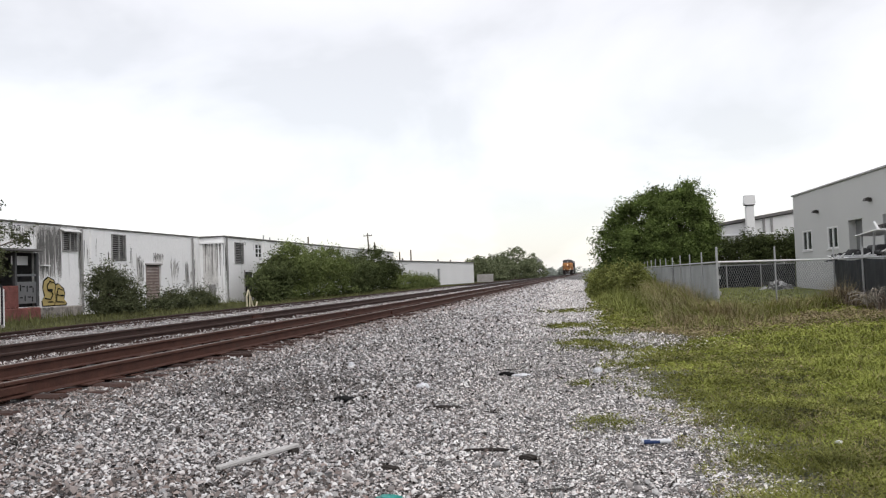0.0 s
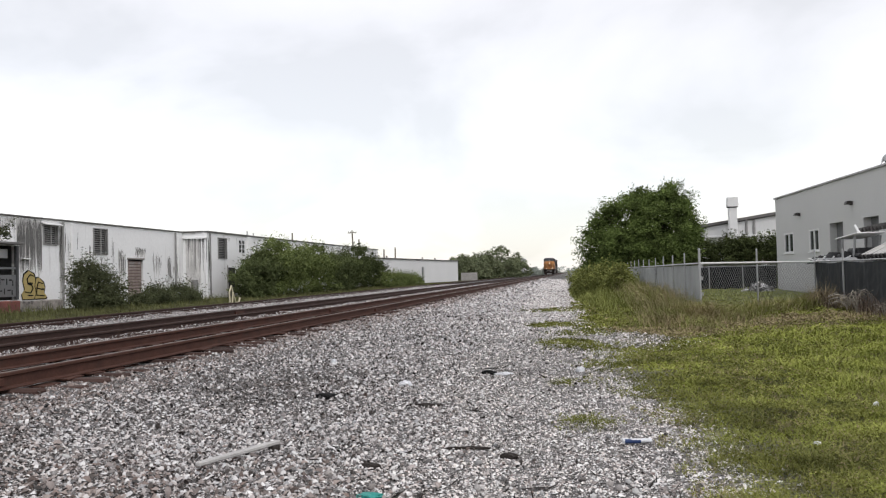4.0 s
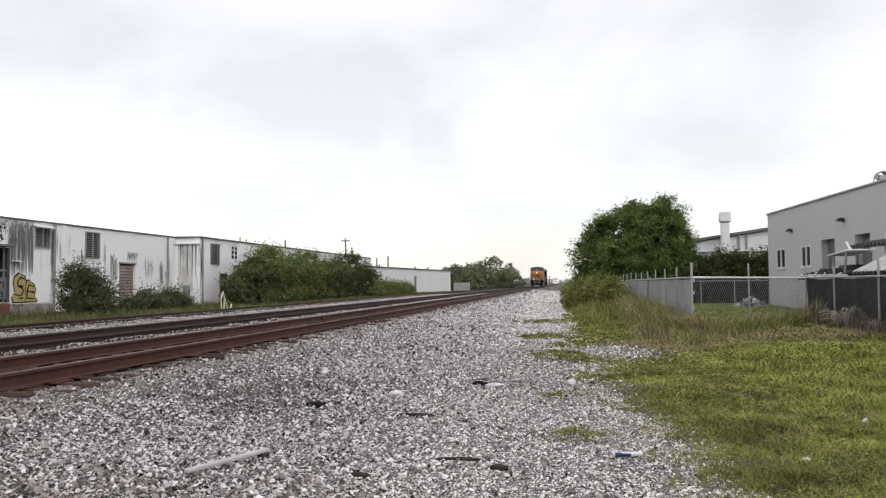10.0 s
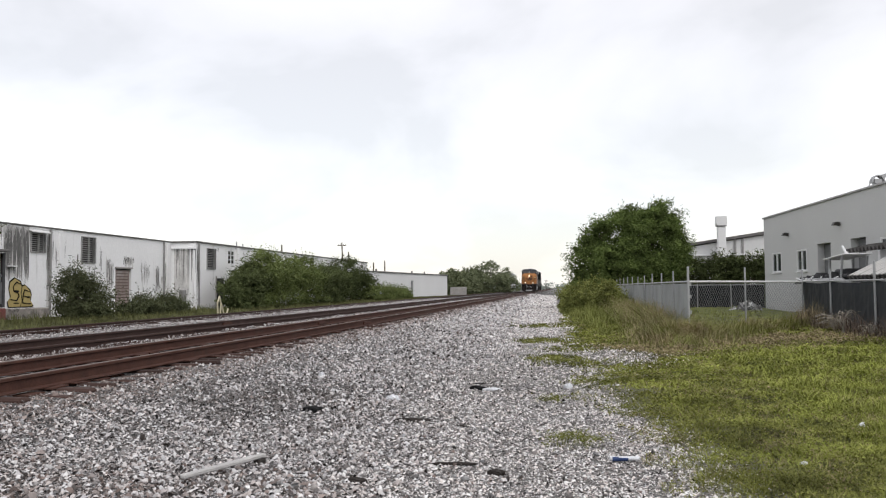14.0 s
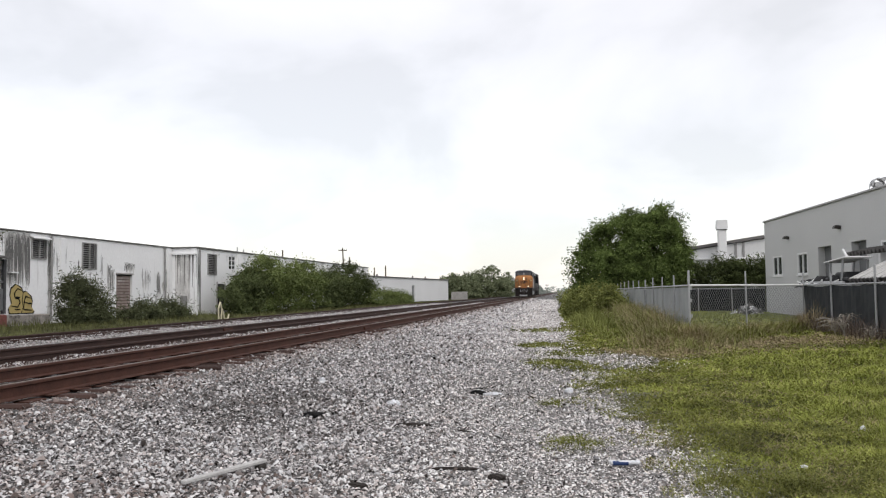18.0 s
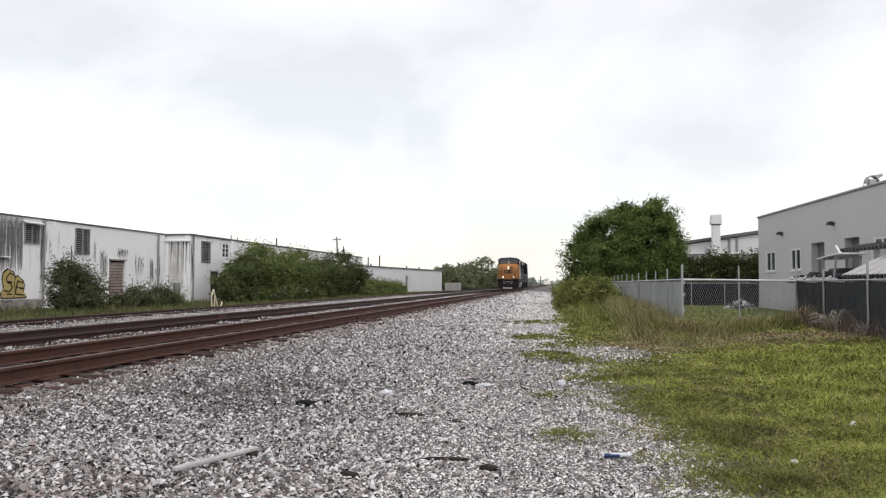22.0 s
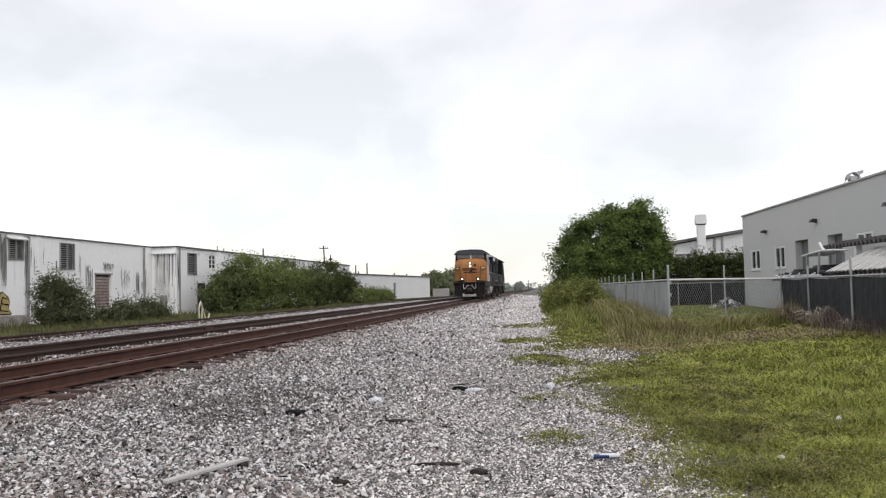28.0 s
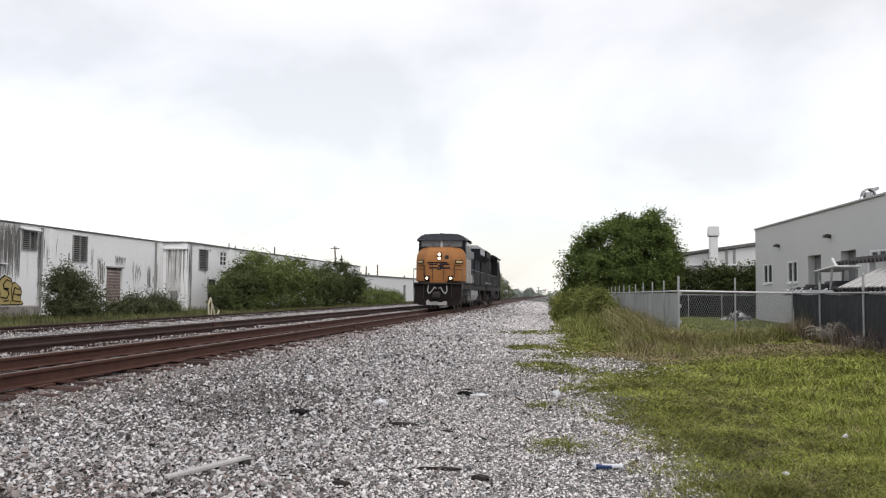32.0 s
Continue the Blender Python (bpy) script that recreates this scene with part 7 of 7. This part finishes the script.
    h = (0.16 + 0.5 * np.clip((y - 30) / 18, 0, 1) * np.clip(1.2 + 2 * lumps(x, y, 2.5, 39), 0.2, 1.6)) * r.uniform(0.5, 1.5, len(x)) * np.clip((x - grass_edge(y)) / 1.3, 0.15, 1)
    v, f = blades(x, y, h, 0.02 * np.maximum(1, y / 30) * r.uniform(0.6, 1.4, len(x)), r, 0.9)
    tagged(new("long_grass", raw("long_grass", v, f, M["leaf_weed"])), "long yellow-green grass along the fence", "grass", kind="stuff")
    # tufts on the gravel
    tx, ty = [], []
    for cx, cy, sp, cnt in ((0.07, 8.4, 0.14, 260), (-0.2, 17.7, 0.3, 420), (0.35, 16.8, 0.35, 300), (0.5, 13.5, 0.3, 240), (-0.7, 23.9, 0.35, 420), (0.9, 10.6, 0.25, 240), (0.2, 20.5, 0.4, 240), (-1.0, 33, 0.7, 300), (-0.2, 11.4, 0.12, 80)):
        tx.append(cx + r.normal(size=cnt) * sp)
        ty.append(cy + r.normal(size=cnt) * sp * 1.3)
    tx, ty = np.concatenate(tx), np.concatenate(ty)
    v, f = blades(tx, ty, 0.05 * r.uniform(0.4, 1.6, len(tx)), 0.007 * np.maximum(1, ty / 8), r, 2.6)
    tagged(new("gravel_tufts", raw("gravel_tufts", v, f, M["grass_rough"])), "sparse green tufts growing through the gravel", "grass", kind="stuff")
    r2 = np.random.RandomState(15)
    mx, my = np.repeat(tx, 5) + r.normal(size=5 * len(tx)) * 0.09, np.repeat(ty, 5) + r.normal(size=5 * len(tx)) * 0.14
    broken = r2.uniform(0, 1, len(mx)) < 0.45 + 1.6 * lumps(mx, my, 0.5, 72)
    mx, my = mx[broken], my[broken]
    v, f = leaf_quads(np.stack([mx, my, ground_z(mx, my) + 0.012 + 0.05 * r.uniform(0, 1, len(mx)) ** 2], -1), 0.012 * np.maximum(1, my / 8), r, 0.4)
    tagged(new("creeping_weeds", raw("creeping_weeds", v, f, M["grass_rough"])), "flat mats of dark creeping weeds on the gravel", "weeds", kind="stuff")
    # strip before the warehouse
    n = 42000
    y = 20 * (115 / 20) ** r.uniform(0, 1, n)
    x = r.uniform(-24.8, -16.4, n)
    keep = r.uniform(0, 1, n) < 0.55 + 0.5 * lumps(x, y, 3, 35)
    x, y = x[keep], y[keep]
    dry = lumps(x, y, 2.5, 36) + r.normal(size=len(x)) * 0.3 > -0.15
    h = (0.085 + 0.10 * np.clip((-19 - x) / 4, 0, 1)) * np.clip(1 + 2.2 * lumps(x, y, 2.0, 46), 0.25, 2.4) * r.uniform(0.5, 1.6, len(x))
    for sel, material, lab in ((~dry, "strip_grass", "rough green grass before the warehouse"), (dry, "strip_grass", "dull brown-green grass before the warehouse")):
        v, f = blades(x[sel], y[sel], h[sel], 0.012 * np.maximum(1, y[sel] / 18), r, 0.7)
        tagged(new("grass", raw("grass", v, f, M[material])), lab, "grass", kind="stuff")


verge()

# ---- loose ballast stones ----
OCTA = np.array([(1, 0, 0), (-1, 0, 0), (0, 1, 0), (0, -1, 0), (0, 0, 1), (0, 0, -1)], float)
OCTA_F = np.array([(0, 2, 4), (2, 1, 4), (1, 3, 4), (3, 0, 4), (2, 0, 5), (1, 2, 5), (3, 1, 5), (0, 3, 5)])
# broken lumps that lie on the ground: a domed one, and a plainer one for the distance
LUMP = np.array([(math.cos(a * 1.0472), 0.9 * math.sin(a * 1.0472), -0.55) for a in range(6)] + [(0.12, -0.1, 0.62)])
LUMP_F = np.array([(a, (a + 1) % 6, 6) for a in range(6)])
CHIP = np.array([(1.05, 0, -0.6), (0, 1.05, -0.6), (-1.05, 0, -0.6), (0, -1.05, -0.6), (0.1, 0.1, 0.75)], float)
CHIP_F = np.array([(0, 1, 4), (1, 2, 4), (2, 3, 4), (3, 0, 4)])
G_ = (1 + 5 ** 0.5) / 2
ICO = np.array([(-1, G_, 0), (1, G_, 0), (-1, -G_, 0), (1, -G_, 0), (0, -1, G_), (0, 1, G_), (0, -1, -G_), (0, 1, -G_), (G_, 0, -1), (G_, 0, 1), (-G_, 0, -1), (-G_, 0, 1)]) / 1.9
ICO_F = np.array([(0, 11, 5), (0, 5, 1), (0, 1, 7), (0, 7, 10), (0, 10, 11), (1, 5, 9), (5, 11, 4), (11, 10, 2), (10, 7, 6), (7, 1, 8), (3, 9, 4), (3, 4, 2), (3, 2, 6), (3, 6, 8), (3, 8, 9), (4, 9, 5), (2, 4, 11), (6, 2, 10), (8, 6, 7), (9, 8, 1)])


def pebbles(x, y, z, size, r, shape, faces, flat=0.62, rough=(0.5, 1.35)):
    n, k = len(x), len(shape)
    v = shape[None] * r.uniform(*rough, (n, k))[..., None] * np.stack([np.ones(n), r.uniform(0.6, 0.95, n), flat * r.uniform(0.7, 1.3, n)], -1)[:, None]
    a, b = r.uniform(0, 6.283, n), r.normal(size=n) * 0.55
    cb, sb = np.cos(b)[:, None], np.sin(b)[:, None]
    v = np.stack([v[..., 0] * cb - v[..., 2] * sb, v[..., 1], v[..., 0] * sb + v[..., 2] * cb], -1)
    ca, sa = np.cos(a)[:, None], np.sin(a)[:, None]
    v = np.stack([v[..., 0] * ca - v[..., 1] * sa, v[..., 0] * sa + v[..., 1] * ca, v[..., 2]], -1)
    v = v * size[:, None, None] + np.stack([x, y, z], -1)[:, None]
    f = (np.arange(n) * k)[:, None, None] + faces[None]
    return v.reshape(-1, 3), f.reshape(-1, 3)


def ballast():
    r = np.random.RandomState(9)
    # heap of grey ballast and the trodden path, thick near the eye, thinner away from it
    def spread(n, y0, y1):
        y = y0 * (y1 / y0) ** r.uniform(0, 1, n)
        lo = -np.minimum(5.75, 0.86 * y + 1.4)
        x = lo + (grass_edge(y) + 0.3 + 1.9 * np.exp(-((y - 18.5) / 3.0) ** 2) + 0.5 * r.uniform(0, 1, n) ** 2 - lo) * r.uniform(0, 1, n)
        return x, y
    for name, n, y0, y1, shp, fc in (("loose_ballast", 165000, 4.4, 13.0, LUMP, LUMP_F), ("ballast", 195000, 8.5, 150.0, CHIP, CHIP_F)):
        x, y = spread(n, y0, y1)
        # the two sorts of stones thin out into one another
        fade = np.clip((y - 8.5) / 4.5, 0, 1)
        keep = r.uniform(0, 1, n) < (1 - fade if shp is LUMP else np.maximum(fade, 0.05))
        x, y = x[keep], y[keep]
        n = len(x)
        path = np.clip((x - grass_edge(y) + 3.3 + 0.9 * lumps(x, y, 2.0, 41) + 0.5 * lumps(x, y, 0.5, 42)) / 1.9, 0, 1)
        size = (0.0128 * (1 - path) + 0.0096 * path) * np.exp(np.clip(r.normal(size=n) * 0.45, -0.9, 1.0)) * np.maximum(1.0, y / 9.5) ** 0.62
        keep = r.uniform(0, 1, n) < 1 - 0.15 * path
        x, y, size, path = x[keep], y[keep], size[keep], path[keep]
        z = ground_z(x, y) + size * r.uniform(-0.5, 1.5, len(x)) * (1 - 0.5 * path)
        w = path + r.normal(size=len(x)) * 0.25 > 0.55
        # dark stones in patches, plus extra ones standing in for shade between stones
        dark_share = np.clip(0.17 + 0.5 * np.maximum(0, lumps(x, y, 1.6, 61) + 0.6 * lumps(x, y, 0.5, 62) - 0.12) + 0.5 * np.exp(-((x + 4.0) / 1.1) ** 2 - ((y - 10.6) / 2.2) ** 2), 0, 0.7)
        dark_share = np.where(y > 30, 0.4 * dark_share, dark_share)
        black = r.uniform(0, 1, len(x)) < dark_share * np.where(w, 0.5, 1.0)
        rust = ~black & (r.uniform(0, 1, len(x)) < np.clip(0.03 + 0.75 * np.exp(-((x + 5.75) / 0.45) ** 2) + 0.38 * np.clip((6.9 - y) / 1.3, 0, 1) * np.clip((-1.0 - x) / 1.2, 0, 1) + 0.22 * np.maximum(0, lumps(x, y, 0.9, 63) - 0.1), 0, 0.85))
        size = size * np.where(rust & (y < 7), 1.25, 1.0)
        for sel, material, lab in ((black, "gravel_dark", "dark broken stones among the ballast"), (rust, "gravel_rust", "rust-stained brown stones among the ballast"), (~w & ~black & ~rust, "gravel", "angular grey ballast stones"), (w & ~black & ~rust, "chips", "pale limestone chips on the trodden path")):
            v, f = pebbles(x[sel], y[sel], z[sel], size[sel], r, shp, fc, 0.62, (0.68, 1.22) if shp is LUMP else (0.5, 1.35))
            tagged(new(name, raw(name, v, f, M[material], shp is LUMP)), lab, "gravel", kind="stuff")
    # between and beside the rails
    n = 84000
    y = 5.0 * (90 / 5.0) ** r.uniform(0, 1, n)
    x = r.uniform(-17.2, -5.6, n)
    z = ground_z(x, y)
    size = 0.020 * r.uniform(0.6, 1.5, n) * np.maximum(1, y / 15.0) ** 0.6
    heap = 0.05 * lumps(x, y, 1.5, 43) + 0.03
    inner = np.minimum(np.minimum(np.abs(x + 6.44), np.abs(x + 7.95)), np.minimum(np.abs(x + 9.7), np.abs(x + 11.2)))
    keep = (inner > 0.13) & (np.abs(x + 6.44 - 0.0) > 0.13)
    tie_zone = np.abs(x - TRACKS["near"]) < 1.35
    keep &= ~(tie_zone & (r.uniform(0, 1, n) < np.where(x > -6.5, 0.4, 0.45)))
    between = ((x > -9.4) & (x < -8.3)) | ((x > -14.2) & (x < -11.6))
    z = z + np.where(between, np.maximum(heap, 0) + 0.06, 0) + size * r.uniform(-0.3, 0.4, n)
    x, y, z, size = x[keep], y[keep], z[keep], size[keep]
    near = np.abs(x - TRACKS["near"])
    rust = r.uniform(0, 1, len(x)) < np.where(near < 1.5, 0.8, 0.3) + 0.25 * np.exp(-((x - TRACKS["middle"]) / 1.2) ** 2)
    for sel, material, lab in ((~rust, "gravel", "grey ballast between the rails"), (rust, "gravel_rust", "rust-brown ballast along the rails")):
        v, f = pebbles(x[sel], y[sel], z[sel], size[sel] * 0.85, r, CHIP, CHIP_F)
        tagged(new("track_ballast", raw("track_ballast", v, f, M[material])), lab, "gravel", kind="stuff")
    # rust-brown stones round the tie ends
    n = 9000
    y = 5.0 * (70 / 5.0) ** r.uniform(0, 1, n)
    x = r.uniform(-6.3, -5.35, n)
    size = 0.017 * np.exp(r.normal(size=n) * 0.35) * np.maximum(1, y / 12.0) ** 0.6
    grey = r.uniform(0, 1, n) < np.clip((x + 6.0) / 0.5, 0.1, 0.85)
    for sel, material, lab in ((~grey, "gravel_rust", "rust-brown stones round the tie ends"), (grey, "gravel", "grey stones on the shoulder of the track")):
        v, f = pebbles(x[sel], y[sel], ground_z(x[sel], y[sel]) + size[sel] * 0.4, size[sel], r, CHIP, CHIP_F)
        tagged(new("shoulder_ballast", raw("shoulder_ballast", v, f, M[material])), lab, "gravel", kind="stuff")
    # dark slivers of wood and leaf on the path
    n = 2600
    y = 4.8 * (30 / 4.8) ** r.uniform(0, 1, n)
    x = grass_edge(y) - 3.2 + 3.3 * r.uniform(0, 1, n)
    v, f = pebbles(x, y, ground_z(x, y) + 0.016, 0.016 * np.exp(r.normal(size=n) * 0.6), r, OCTA * np.array([1.9, 0.26, 0.2]), OCTA_F)
    tagged(new("wood_slivers", raw("wood_slivers", v, f, M["stick"])), "dark slivers of wood on the gravel", "debris", kind="stuff")
    # larger single stones
    bed = thing("gravel_bed", (0, 0, 0), "scattered larger stones on the gravel", "gravel", kind="structure")
    meshes = []
    for k in range(8):
        v, f = pebbles(np.zeros(1), np.zeros(1), np.zeros(1), np.ones(1), r, ICO, ICO_F)
        meshes.append(raw("stone", v, f, M["stone"]))
    for k in range(240):
        y = 4.6 * (11 / 4.6) ** r.uniform()
        x = r.uniform(-min(5.6, 0.8 * y + 0.5), 0.7)
        s = r.uniform(0.022, 0.042)
        ob = shared("stone", meshes[k % 8], bed, pose(x, y, float(ground_z(x, y)) + s * 0.3, 0, 0, r.uniform(0, 360)) @ Matrix.Diagonal((s, s, s, 1)))


ballast()


# ---- what moves ----
TRAIN_END = 48.9


def train_y(t):
    """How far off the lead engine is: it gains a little speed as it comes."""
    left = 32.0 - t
    return TRAIN_END + 6.85 * left - 0.0185 * left * left


def motions():
    xc = TRACKS["near"]
    walk(lead_engine, [(t, pose(xc, train_y(t), RAIL_Z + 0.006)) for t in range(0, 33)])
    walk(second_engine, [(t, pose(xc, train_y(t) + 2 * LOCO_LEN + 0.1, RAIL_Z + 0.006, 0, 0, 180)) for t in range(0, 33)])
    for i, (w, yy) in enumerate(WHEELSETS):
        way = 1 if i < 6 else -1
        walk(w, [(k / 10, pose(0, yy, WHEEL_R, (way * math.degrees((train_y(0) - train_y(k / 10)) / WHEEL_R)) % 360)) for k in range(321)])


motions()
